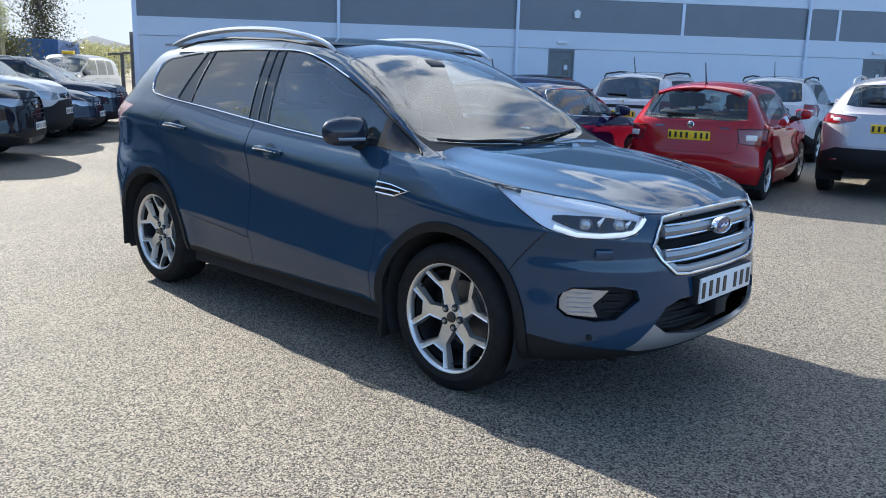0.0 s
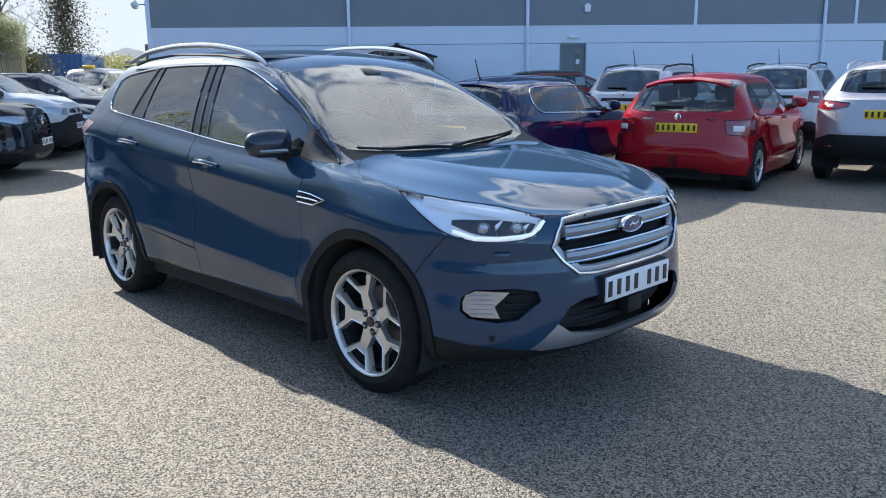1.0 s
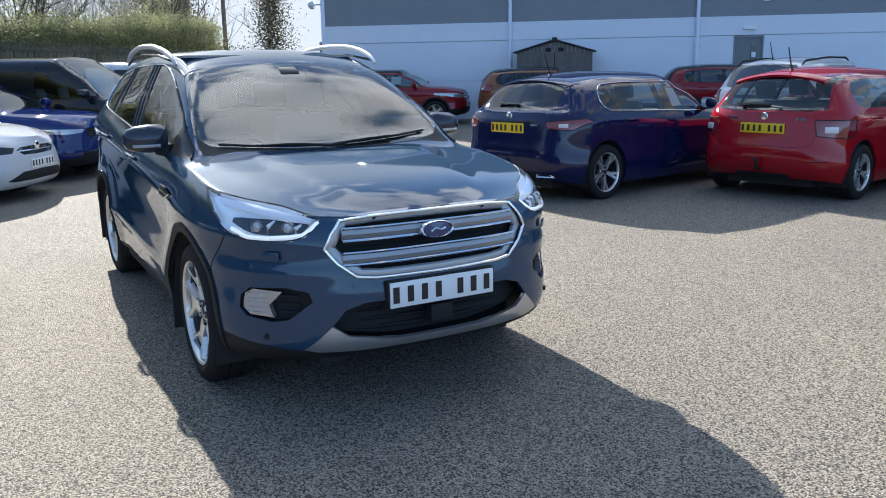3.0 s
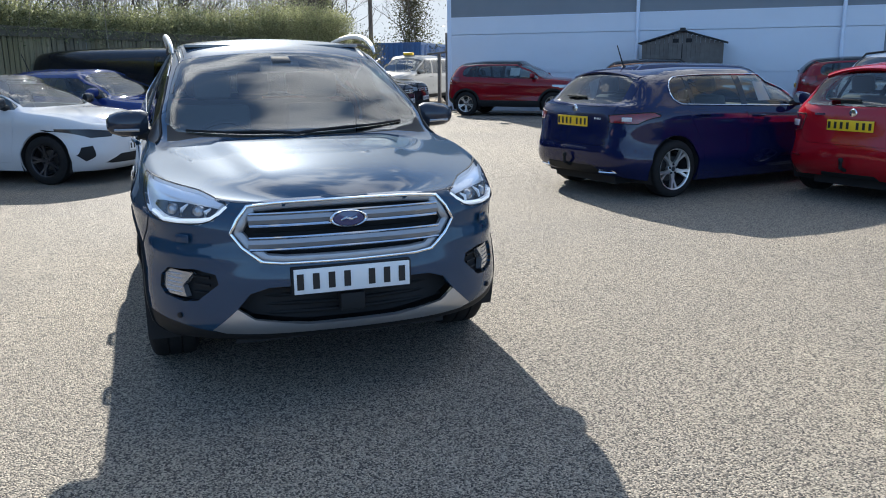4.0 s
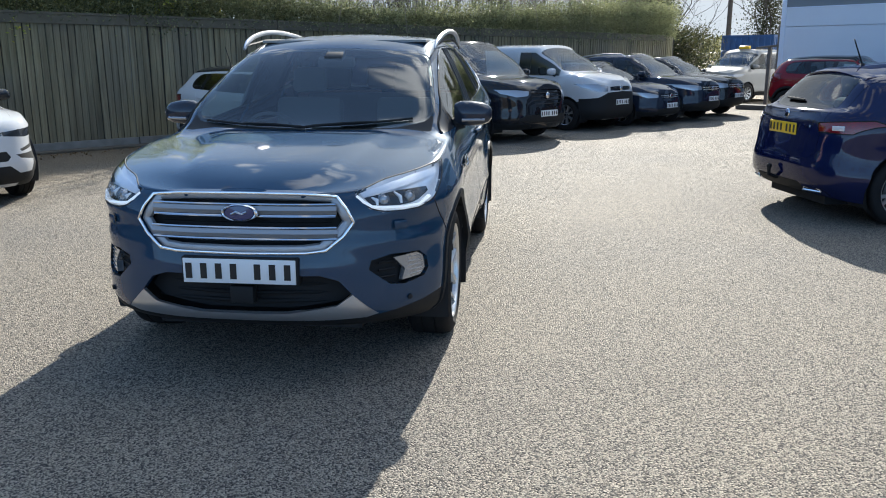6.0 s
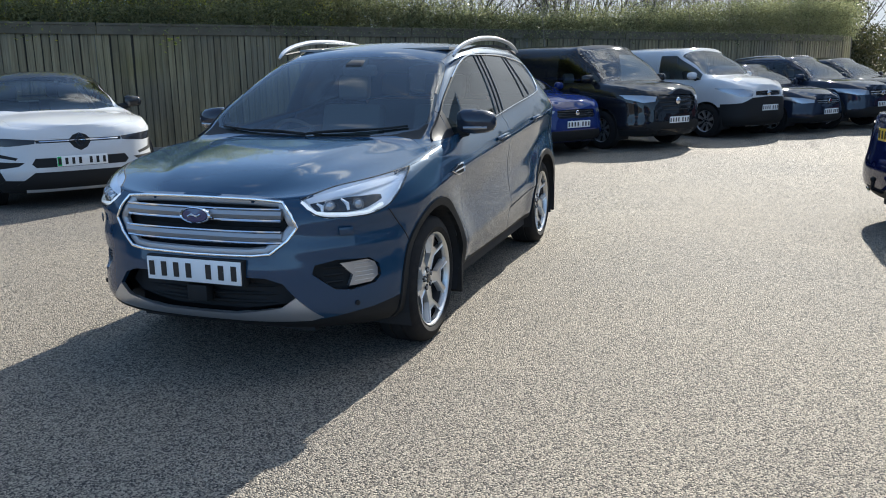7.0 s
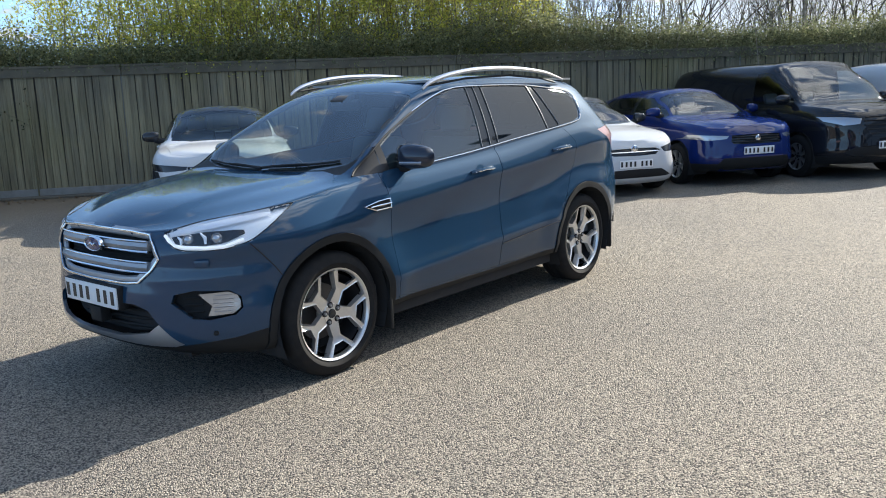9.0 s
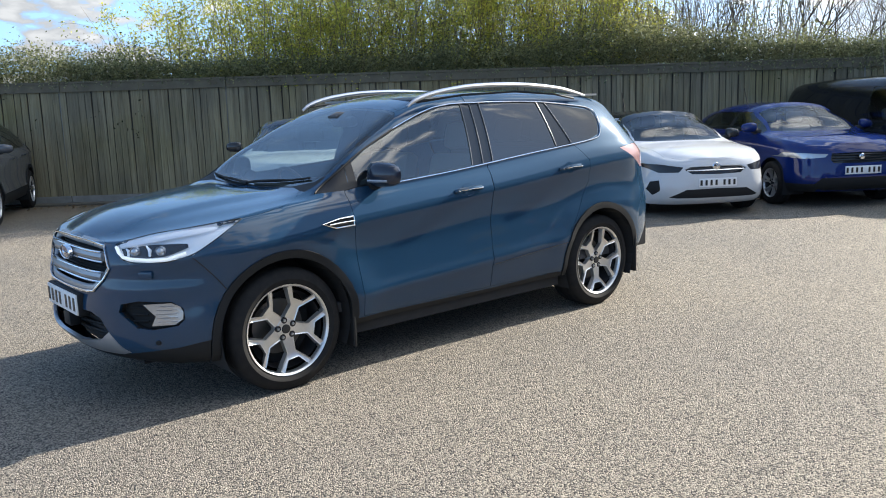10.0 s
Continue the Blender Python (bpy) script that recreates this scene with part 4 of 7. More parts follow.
    # wipers, resting on the foot of the windscreen
    skin = BVHTree.FromBMesh(bm)

    def over(x, y, off):
        p = skin.ray_cast(Vector((x, abs(y), 3)), Vector((0, 0, -1)))[0]
        return Vector((x, y, (p.z if p else 1.1) + off))
    for y0, y1, foot, rise in ((-0.04, -0.62, 1.066, 0.0), (0.02, 0.60, 1.055, 0.02)):
        at = lambda q, dx, off: over(foot - 0.13 * abs(y0 + (y1 - y0) * q) ** 2 + dx - rise * q, y0 + (y1 - y0) * q, off)
        b = bmesh.new()
        tube(b, [at(k / 8, 0.0, 0.010) for k in range(9)], 0.0055, 6, 1.3)
        wp = part("wiper", b, M["plastic"], car)
        b = bmesh.new()
        tube(b, [at(q, 0.02 * (1 - q / 0.6), 0.014 + 0.008 * math.sin(q / 0.6 * 3.14)) for q in (-0.05, 0.1, 0.25, 0.4, 0.5, 0.6)], [0.010, 0.009, 0.008, 0.007, 0.006, 0.005], 6)
        part("wiper_arm", b, M["plastic"], wp)
    # cabin
    b = bmesh.new()
    box(b, -1.9, 1.05, -0.80, 0.80, 0.36, 0.42)
    box(b, 0.62, 1.02, -0.78, 0.78, 0.62, 1.045, bevel=0.06)
    box(b, -0.95, 0.62, -0.82, -0.79, 0.42, 1.02)
    box(b, -0.95, 0.62, 0.79, 0.82, 0.42, 1.02)
    box(b, -2.0, -1.93, -0.7, 0.7, 0.4, 1.15)
    part("cabin", b, M["interior"], car)
    b = bmesh.new()
    box(b, -1.7, 0.12, -0.56, 0.56, 1.585, 1.60)
    part("headlining", b, material("grey_headlining", (0.30, 0.30, 0.29), 0.9), car)
    for sx, sy in ((0.02, 0.38), (0.02, -0.38), (-0.85, 0.40), (-0.85, -0.40), (-0.85, 0.0)):
        seat(car, sx, sy, M["seat"], 0.50)
    b = bmesh.new()
    lathe(b, [(0.185, 0.0), (0.20, 0.015), (0.185, 0.03), (0.17, 0.015), (0.185, 0.0)], 28, m=pose(0.50, -0.38, 0.985, 0, 0, -90) @ pose(0, 0, 0, -28, 0, 0))
    lathe(b, [(0.0, 0.03), (0.07, 0.025), (0.075, 0.0), (0.0, 0.0)], 14, m=pose(0.50, -0.38, 0.985, 0, 0, -90) @ pose(0, 0, 0, -28, 0, 0))
    for a in (0, 140, 220):
        box(b, -0.015, 0.015, 0.005, 0.02, 0.05, 0.185, pose(0.50, -0.38, 0.985, 0, 0, -90) @ pose(0, 0, 0, -28, 0, 0) @ pose(0, 0, 0, 0, 90 + a, 0))
    part("steering_wheel", b, M["interior"], car)
    b = bmesh.new()
    box(b, -0.03, 0.03, -0.12, 0.12, -0.035, 0.035, pose(0.33, 0.0, 1.455, 0, 20, 0), bevel=0.015)
    box(b, -0.05, 0.08, -0.06, 0.06, 0.03, 0.07, pose(0.33, 0.0, 1.455, 0, 20, 0), bevel=0.01)
    part("rear_view_mirror", b, M["interior"], car)
    bm.free()
    return car


def q3(x, y, z):
    return (-0.6428 * x + 0.766 * y, z)


TREES = {}


def side_point(bm, x, z, off, s):
    """The skin's place at (x, z), off metres outside it, on the left (s = 1) or right."""
    if id(bm) not in TREES:
        TREES[id(bm)] = BVHTree.FromBMesh(bm)
    p, n, _, _ = TREES[id(bm)].ray_cast(Vector((x, 2.0, z)), Vector((0, -1, 0)))
    if p is None:
        p, n = Vector((x, 0.6, z)), Vector((0, 1, 0))
    if n.y < 0:
        n = -n
    p = p + n * off
    return Vector((p.x, s * p.y, p.z))


def outline_points(bm, mark, s):
    """The rim of the marked faces, as an ordered loop."""
    t = take(bm, {mark}, "flip" if s < 0 else None)
    t.normal_update()
    rim = [e for e in t.edges if e.is_boundary]
    nxt = {}
    for e in rim:
        for a, b in (tuple(e.verts), tuple(reversed(tuple(e.verts)))):
            nxt.setdefault(a, []).append(b)
    start = rim[0].verts[0]
    loop, prev, cur = [start], None, start
    while True:
        c = [v for v in nxt[cur] if v is not prev]
        if not c or c[0] is start or len(loop) > 400:
            break
        prev, cur = cur, c[0]
        loop.append(cur)
    pts = [(v.co.copy(), v.normal.copy()) for v in loop]
    TAKEN.discard(id(t))
    t.free()
    return pts


def headlamp(car, bm, mark, mode, s):
    inner = take(bm, {mark}, mode)
    inner.normal_update()
    for v in inner.verts:
        v.co -= v.normal * 0.026
    body = part("headlamp", inner, M["lamp_silver"], car, "clear headlamp with bright silver reflectors")
    part("lamp_cover", take(bm, {mark}, mode), M["lens"], body)
    rim = outline_points(bm, mark, s)
    wall = bmesh.new()
    a = [wall.verts.new(p - n * 0.002) for p, n in rim]
    b = [wall.verts.new(p - n * 0.03) for p, n in rim]
    for i in range(len(rim)):
        j = (i + 1) % len(rim)
        wall.faces.new((a[i], a[j], b[j], b[i]))
    part("lamp_wall", wall, M["lamp_silver"], body)
    gasket = bmesh.new()
    ring = [p - n * 0.001 for p, n in rim]
    for _ in range(6):
        ring = [ring[i] * 0.5 + (ring[i - 1] + ring[(i + 1) % len(ring)]) * 0.25 for i in range(len(ring))]
    tube(gasket, ring + ring[:1], 0.0035, 5)
    part("gasket", gasket, M["plastic"], body)

    def at(u, v, deep):
        """A point inside the lamp: u from its inner tip to its tail, v from its lower to its upper edge."""
        lo = [(2.112, 0.568, 0.812), (2.03, 0.695, 0.797), (1.945, 0.772, 0.797), (1.83, 0.83, 0.828), (1.705, 0.848, 0.90)]
        hi = [(2.107, 0.500, 0.882), (2.03, 0.585, 0.908), (1.94, 0.665, 0.927), (1.81, 0.755, 0.949), (1.68, 0.82, 0.966)]
        k = min(3.999, u * 4)
        i, q = int(k), k - int(k)
        p = [Vector(c[i]).lerp(Vector(c[i + 1]), q) for c in (lo, hi)]
        r = p[0].lerp(p[1], v)
        if id(bm) not in TREES:
            TREES[id(bm)] = BVHTree.FromBMesh(bm)
        r, n, _, _ = TREES[id(bm)].find_nearest(r)
        r = r - n * deep
        return Vector((r.x, s * r.y, r.z))
    strip = bmesh.new()
    tube(strip, [at(0.0, 0.86, 0.008), at(0.01, 0.45, 0.006), at(0.04, 0.14, 0.006), at(0.12, 0.09, 0.006), at(0.3, 0.09, 0.006), at(0.5, 0.10, 0.006), at(0.68, 0.14, 0.006)], 0.011, 6)
    part("daytime_strip", strip, M["drl"], body, "lit white daytime light strip")
    band = bmesh.new()
    rows = [[band.verts.new(at(0.05 + 0.93 * i / 14, v, 0.006)) for v in (0.70, 0.80, 0.94)] for i in range(15)]
    for ra, rb in zip(rows, rows[1:]):
        for j in range(2):
            band.faces.new((ra[j], ra[j + 1], rb[j + 1], rb[j]))
    bmesh.ops.recalc_face_normals(band, faces=band.faces)
    part("upper_band", band, M["lamp_white"], body, "white upper lamp band")
    bez = bmesh.new()
    bez_rows = []
    for i in range(9):
        u = 0.05 + 0.66 * i / 8
        lo_, hi_ = 0.20 - 0.02 * math.sin(i / 8 * 3.14) + 0.12 * (i / 8) ** 4, 0.68 - 0.06 * i / 8 - 0.16 * (i / 8) ** 4
        bez_rows.append([bez.verts.new(at(u, lo_ + (hi_ - lo_) * j / 4, 0.012)) for j in range(5)])
    for ra, rb in zip(bez_rows, bez_rows[1:]):
        for j in range(4):
            bez.faces.new((ra[j], ra[j + 1], rb[j + 1], rb[j]))
    bmesh.ops.recalc_face_normals(bez, faces=bez.faces)
    part("bezel", bez, M["lamp_dark"], body, "dark lamp bezel")
    for u, v, r in ((0.19, 0.44, 0.024), (0.46, 0.38, 0.024)):
        pr = bmesh.new()
        c = at(u, v, 0.010)
        lathe(pr, [(0.0, 0.016), (r * 0.7, 0.011), (r, 0.0), (r * 1.15, 0.004), (r * 1.2, -0.02)], 18, m=pose(c.x, c.y, c.z, 0, 0, -90 + 38 * s))
        part("projector", pr, M["lamp_clear"], body)
    for u in (0.33, 0.10):
        hs = bmesh.new()
        tube(hs, [at(u, 0.24, 0.010), at(u + 0.03, 0.45, 0.008), at(u + 0.01, 0.62, 0.010)], [0.006, 0.010, 0.004], 6)
        part("lamp_divider", hs, M["lamp_silver"], body)


def gap_seal(door, bm, mark, mode):
    """A dark rubber strip lying just under the skin all round a door."""
    skin = take(bm, {mark}, mode)
    skin.normal_update()
    b = bmesh.new()
    for e in skin.edges:
        if e.is_boundary:
            f = e.link_faces[0]
            d = f.normal.cross(e.verts[1].co - e.verts[0].co).normalized() * 0.008
            p = [v.co - v.normal * 0.0045 for v in e.verts]
            b.faces.new([b.verts.new(q) for q in (p[0] - d, p[1] - d, p[1] + d, p[0] + d)])
    TAKEN.discard(id(skin))
    skin.free()
    bmesh.ops.remove_doubles(b, verts=b.verts, dist=0.0004)
    part("door_seal", b, M["void"], door, "black rubber door seal")


def frit(car, bm, mark, wide):
    """The black printed border just inside the edge of a windscreen."""
    skin = take(bm, {mark}, "join")
    skin.normal_update()
    b = bmesh.new()
    for e in skin.edges:
        if e.is_boundary:
            f = e.link_faces[0]
            d = f.normal.cross(e.verts[1].co - e.verts[0].co).normalized()
            if d.dot(f.calc_center_median() - e.verts[0].co) < 0:
                d = -d
            p = [v.co - v.normal * 0.003 for v in e.verts]
            b.faces.new([b.verts.new(q) for q in (p[0], p[1], p[1] + d * wide, p[0] + d * wide)])
    TAKEN.discard(id(skin))
    skin.free()
    part("windscreen_border", b, M["smooth_black"], car, "black printed windscreen border")


def foglamp(car, bm, mark, mode, s):
    pocket = take(bm, {mark, 20}, mode)
    pocket.normal_update()
    for v in pocket.verts:
        v.co -= v.normal * 0.05
    pk = part("fog_lamp_pocket", pocket, M["plastic"], car, "black fog lamp pocket")
    both = take(bm, {mark, 20}, mode)
    rims = [e for e in both.edges if e.is_boundary]
    wall = bmesh.new()
    both.normal_update()
    for e in rims:
        a, b = e.verts
        wall.faces.new([wall.verts.new(p) for p in (a.co, b.co, b.co - b.normal * 0.055, a.co - a.normal * 0.055)])
    TAKEN.discard(id(both))
    both.free()
    part("pocket_wall", wall, M["plastic"], pk)
    lamp = take(bm, {20}, mode)
    lamp.normal_update()
    for v in lamp.verts:
        v.co -= v.normal * 0.012
    part("fog_lamp", rim_in(lamp, 0.03, 0.0), M["lamp_fog"], pk, "clear fog lamp")
    for k in range(5):
        b = bmesh.new()
        z = 0.488 + k * 0.020
        if id(bm) not in TREES:
            TREES[id(bm)] = BVHTree.FromBMesh(bm)
        way = []
        for x, y in ((1.93, 0.785), (1.955, 0.765), (1.98, 0.735), (2.0, 0.705)):
            q, nn, _, _ = TREES[id(bm)].find_nearest(Vector((x, y, z)))
            q = q - nn * 0.010
            way.append((q.x, s * q.y, q.z))
        tube(b, way, 0.0022, 5)
        part("lens_rib", b, M["lamp_clear"], pk)
    for z in (0.49, 0.525, 0.56):
        b = bmesh.new()
        tube(b, [(2.09, s * 0.60, z), (2.03, s * 0.665, z)], 0.006, 5)
        part("pocket_bar", b, M["plastic"], pk)


def grille(car, bm, mark):
    pocket = take(bm, {mark}, "join")
    for v in pocket.verts:
        v.co.x -= 0.07
    g = part("grille", pocket, M["void"], car, "three-bar grille with a bright surround")
    half = [(0.0, 0.888), (0.30, 0.884), (0.43, 0.874), (0.475, 0.82), (0.505, 0.762), (0.46, 0.70), (0.385, 0.638), (0.30, 0.628), (0.0, 0.624)]
    loop = [(y, z) for y, z in half] + [(-y, z) for y, z in half[-2:0:-1]]

    def nose(y, z):
        if id(bm) not in TREES:
            TREES[id(bm)] = BVHTree.FromBMesh(bm)
        p = TREES[id(bm)].ray_cast(Vector((3, abs(y), z)), Vector((-1, 0, 0)))[0]
        return p.x if p else 2.1
    dense = []
    for (a, b), (c, d) in zip(loop, loop[1:] + loop[:1]):
        for k in range(4):
            t = k / 4
            dense.append((a + (c - a) * t, b + (d - b) * t))
    for name, r, inset, off, mat in (("chrome_surround", 0.0070, 1.0, 0.006, M["chrome"]), ("silver_surround", 0.024, 0.94, -0.018, M["grille_satin"])):
        b = bmesh.new()
        pts = [(nose(y, z) + off, y * inset, 0.756 + (z - 0.756) * (inset - (0.02 if inset < 1 else 0))) for y, z in dense]
        rows = []
        for i, p in enumerate(pts):
            q0, q1 = Vector(pts[i - 1]), Vector(pts[(i + 1) % len(pts)])
            d = (q1 - q0).normalized()
            sdir = d.cross(Vector((1, 0, 0))).normalized()
            rows.append([b.verts.new(Vector(p) + sdir * r * math.cos(t) + Vector((1, 0, 0)) * 0.7 * r * math.sin(t)) for t in [2 * math.pi * k / 8 for k in range(8)]])
        for i in range(len(rows)):
            u, v = rows[i], rows[(i + 1) % len(rows)]
            for k in range(8):
                b.faces.new((u[k], u[(k + 1) % 8], v[(k + 1) % 8], v[k]))
        bmesh.ops.recalc_face_normals(b, faces=b.faces)
        part(name, b, mat, g)
    for z, hw in ((0.815, 0.425), (0.712, 0.430)):
        b = bmesh.new()
        ys = [-hw + 2 * hw * k / 12 for k in range(13)]
        tube(b, [(nose(y, z) - 0.022, y, z) for y in ys], 0.026, 8, 1.0)
        part("grille_bar", b, M["grille_satin"], g)
        for dz in (0.026, -0.026):
            b = bmesh.new()
            tube(b, [(nose(y, z) - 0.004, y, z + dz) for y in ys], 0.006, 6)
            part("chrome_edge", b, M["chrome"], g)
    for k in range(9):
        b = bmesh.new()
        z = 0.655 + k * 0.025
        tube(b, [(nose(y, z) - 0.055, y, z) for y in (-0.40, -0.2, 0, 0.2, 0.40)], 0.005, 5)
        part("mesh_bar", b, M["plastic"], g)
    b = bmesh.new()
    lathe(b, [(0.0, 0.022), (0.060, 0.018), (0.068, 0.010), (0.070, 0.0)], 32, m=pose(2.203, 0, 0.806, 0, 0, -90) @ Matrix.Diagonal((1.12, 1, 0.52, 1)))
    bd = part("badge", b, M["badge_blue"], g, "dark blue oval badge with a bright rim")
    b = bmesh.new()
    lathe(b, [(0.064, 0.020), (0.070, 0.024), (0.076, 0.018), (0.076, 0.0)], 32, m=pose(2.203, 0, 0.806, 0, 0, -90) @ Matrix.Diagonal((1.12, 1, 0.52, 1)))
    part("badge_rim", b, M["chrome"], bd)
    b = bmesh.new()
    tube(b, [(2.226, -0.035, 0.800), (2.227, -0.012, 0.812), (2.227, 0.012, 0.802), (2.226, 0.036, 0.812)], 0.005, 5)
    part("badge_mark", b, M["chrome"], bd)


main_car = kuga()

# ---- ground, building, fence ----
def asphalt():
    m = bpy.data.materials.new("worn_asphalt")
    m.use_nodes = True
    n, l = m.node_tree.nodes, m.node_tree.links
    p = n["Principled BSDF"]
    p.inputs["Roughness"].default_value = 0.80
    p.inputs["Specular IOR Level"].default_value = 0.35
    co = n.new("ShaderNodeTexCoord")
    v = n.new("ShaderNodeTexVoronoi")
    v.inputs["Scale"].default_value = 150
    sep = n.new("ShaderNodeSeparateColor")
    s = n.new("ShaderNodeTexNoise")
    s.inputs["Scale"].default_value, s.inputs["Detail"].default_value = 0.35, 6
    f = n.new("ShaderNodeTexNoise")
    f.inputs["Scale"].default_value, f.inputs["Detail"].default_value = 45, 4
    stone = n.new("ShaderNodeValToRGB")
    e = stone.color_ramp.elements
    e[0].position, e[0].color = 0.14, (0.056, 0.052, 0.048, 1)
    e[1].position, e[1].color = 0.86, (0.500, 0.445, 0.358, 1)
    stain = n.new("ShaderNodeValToRGB")
    e = stain.color_ramp.elements
    e[0].position, e[0].color = 0.3, (0.80, 0.80, 0.82, 1)
    e[1].position, e[1].color = 0.7, (1.08, 1.05, 1.0, 1)
    mul = n.new("ShaderNodeMixRGB")
    mul.blend_type = "MULTIPLY"
    mul.inputs["Fac"].default_value = 1.0
    pits = n.new("ShaderNodeMapRange")
    pits.inputs["From Min"].default_value, pits.inputs["From Max"].default_value = 0.3, 0.7
    mul2 = n.new("ShaderNodeMixRGB")
    mul2.blend_type = "MULTIPLY"
    mul2.inputs["Fac"].default_value = 0.10
    gaps, binder = n.new("ShaderNodeMapRange"), n.new("ShaderNodeMixRGB")
    gaps.inputs["From Min"].default_value, gaps.inputs["From Max"].default_value, gaps.inputs["To Max"].default_value = 0.52, 0.85, 0.28
    binder.inputs["Color2"].default_value = (0.030, 0.029, 0.028, 1)
    l.new(v.outputs["Distance"], gaps.inputs["Value"])
    l.new(gaps.outputs["Result"], binder.inputs["Fac"])
    b = n.new("ShaderNodeBump")
    b.inputs["Strength"].default_value, b.inputs["Distance"].default_value = 1.0, 0.012
    b2 = n.new("ShaderNodeBump")
    b2.inputs["Strength"].default_value, b2.inputs["Distance"].default_value = 0.2, 0.005
    for t in (v, s, f):
        l.new(co.outputs["Object"], t.inputs["Vector"])
    l.new(v.outputs["Color"], sep.inputs["Color"])
    l.new(sep.outputs["Red"], stone.inputs["Fac"])
    l.new(s.outputs["Fac"], stain.inputs["Fac"])
    l.new(stone.outputs["Color"], mul.inputs["Color1"])
    l.new(stain.outputs["Color"], mul.inputs["Color2"])
    l.new(f.outputs["Fac"], pits.inputs["Value"])
    l.new(mul.outputs["Color"], mul2.inputs["Color1"])
    l.new(pits.outputs["Result"], mul2.inputs["Color2"])
    # earth washed out from under the fence, and a paler worn track
    plane, reach, ragged, earth = n.new("ShaderNodeVectorMath"), n.new("ShaderNodeMapRange"), n.new("ShaderNodeTexNoise"), n.new("ShaderNodeMixRGB")
    plane.operation = "DOT_PRODUCT"
    plane.inputs[1].default_value = (0.6157, 0.788, 0.0)
    ragged.inputs["Scale"].default_value, ragged.inputs["Detail"].default_value = 1.1, 8
    add, amount = n.new("ShaderNodeMath"), n.new("ShaderNodeMath")
    add.operation, amount.operation = "MULTIPLY_ADD", "MULTIPLY"
    add.inputs[1].default_value = 3.2
    amount.inputs[1].default_value = 0.75
    reach.inputs["From Min"].default_value, reach.inputs["From Max"].default_value = -3.6, -7.4
    earth.inputs["Color2"].default_value = (0.21, 0.155, 0.092, 1)
    l.new(co.outputs["Object"], plane.inputs[0])
    l.new(co.outputs["Object"], ragged.inputs["Vector"])
    l.new(ragged.outputs["Fac"], add.inputs[0])
    l.new(plane.outputs["Value"], add.inputs[2])
    l.new(add.outputs[0], reach.inputs["Value"])
    l.new(reach.outputs["Result"], amount.inputs[0])
    l.new(amount.outputs[0], earth.inputs["Fac"])
    l.new(mul2.outputs["Color"], binder.inputs["Color1"])
    l.new(binder.outputs["Color"], earth.inputs["Color1"])
    l.new(earth.outputs["Color"], p.inputs["Base Color"])
    l.new(v.outputs["Distance"], b.inputs["Height"])
    b.invert = True
    l.new(f.outputs["Fac"], b2.inputs["Height"])
    l.new(b.outputs["Normal"], b2.inputs["Normal"])
    l.new(b2.outputs["Normal"], p.inputs["Normal"])
    return m


def wood(name, light, grey, moss):
    """Weathered boards: grain and dark streaks along z, grey weather, patches of yellow algae, each board its own tone."""
    m = material(name, light, 0.85, vary=0.16)
    n, l = m.node_tree.nodes, m.node_tree.links
    p = n["Principled BSDF"]
    h = [q for q in n if q.type == "HUE_SAT"][0]
    co, ob = n.new("ShaderNodeTexCoord"), n.new("ShaderNodeObjectInfo")
    shift = n.new("ShaderNodeVectorMath")
    l.new(co.outputs["Object"], shift.inputs[0])
    l.new(ob.outputs["Location"], shift.inputs[1])
    last = light

    def blend(scale, stretch, lo, hi, colour, amount, mode="MIX"):
        mp, t, r, x, k = n.new("ShaderNodeMapping"), n.new("ShaderNodeTexNoise"), n.new("ShaderNodeMapRange"), n.new("ShaderNodeMixRGB"), n.new("ShaderNodeMath")
        mp.inputs["Scale"].default_value = (1, 1, stretch)
        t.inputs["Scale"].default_value, t.inputs["Detail"].default_value = scale, 7
        r.inputs["From Min"].default_value, r.inputs["From Max"].default_value = lo, hi
        k.operation = "MULTIPLY"
        k.inputs[1].default_value = amount
        x.blend_type = mode
        x.inputs["Color2"].default_value = (*colour, 1)
        l.new(shift.outputs["Vector"], mp.inputs["Vector"])
        l.new(mp.outputs["Vector"], t.inputs["Vector"])
        l.new(t.outputs["Fac"], r.inputs["Value"])
        l.new(r.outputs["Result"], k.inputs[0])
        l.new(k.outputs[0], x.inputs["Fac"])
        return x, t
    a, _ = blend(1.1, 0.6, 0.42, 0.62, grey, 0.85)
    a.inputs["Color1"].default_value = (*light, 1)
    b, _ = blend(0.55, 1.0, 0.52, 0.70, moss, 0.7)
    c, grain = blend(70, 0.03, 0.42, 0.70, (0.56, 0.54, 0.51), 0.75, "MULTIPLY")
    d, _ = blend(14, 0.05, 0.48, 0.68, (0.56, 0.54, 0.51), 0.7, "MULTIPLY")
    for u, v in ((a, b), (b, c), (c, d)):
        l.new(u.outputs["Color"], v.inputs["Color1"])
    l.new(d.outputs["Color"], h.inputs["Color"])
    bp = n.new("ShaderNodeBump")
    bp.inputs["Strength"].default_value, bp.inputs["Distance"].default_value = 0.5, 0.004
    l.new(grain.outputs["Fac"], bp.inputs["Height"])
    l.new(bp.outputs["Normal"], p.inputs["Normal"])
    return m


def slab(name, poly, z, mat, label, category="ground"):
    bm = bmesh.new()
    bm.faces.new([bm.verts.new((x, y, z)) for x, y in poly])
    bmesh.ops.recalc_face_normals(bm, faces=bm.faces)
    ob = mesh_object(name, bm, mat, smooth=False)
    if ob.data.polygons[0].normal.z < 0:
        ob.data.flip_normals()
    return tagged(ob, label, category, kind="structure")


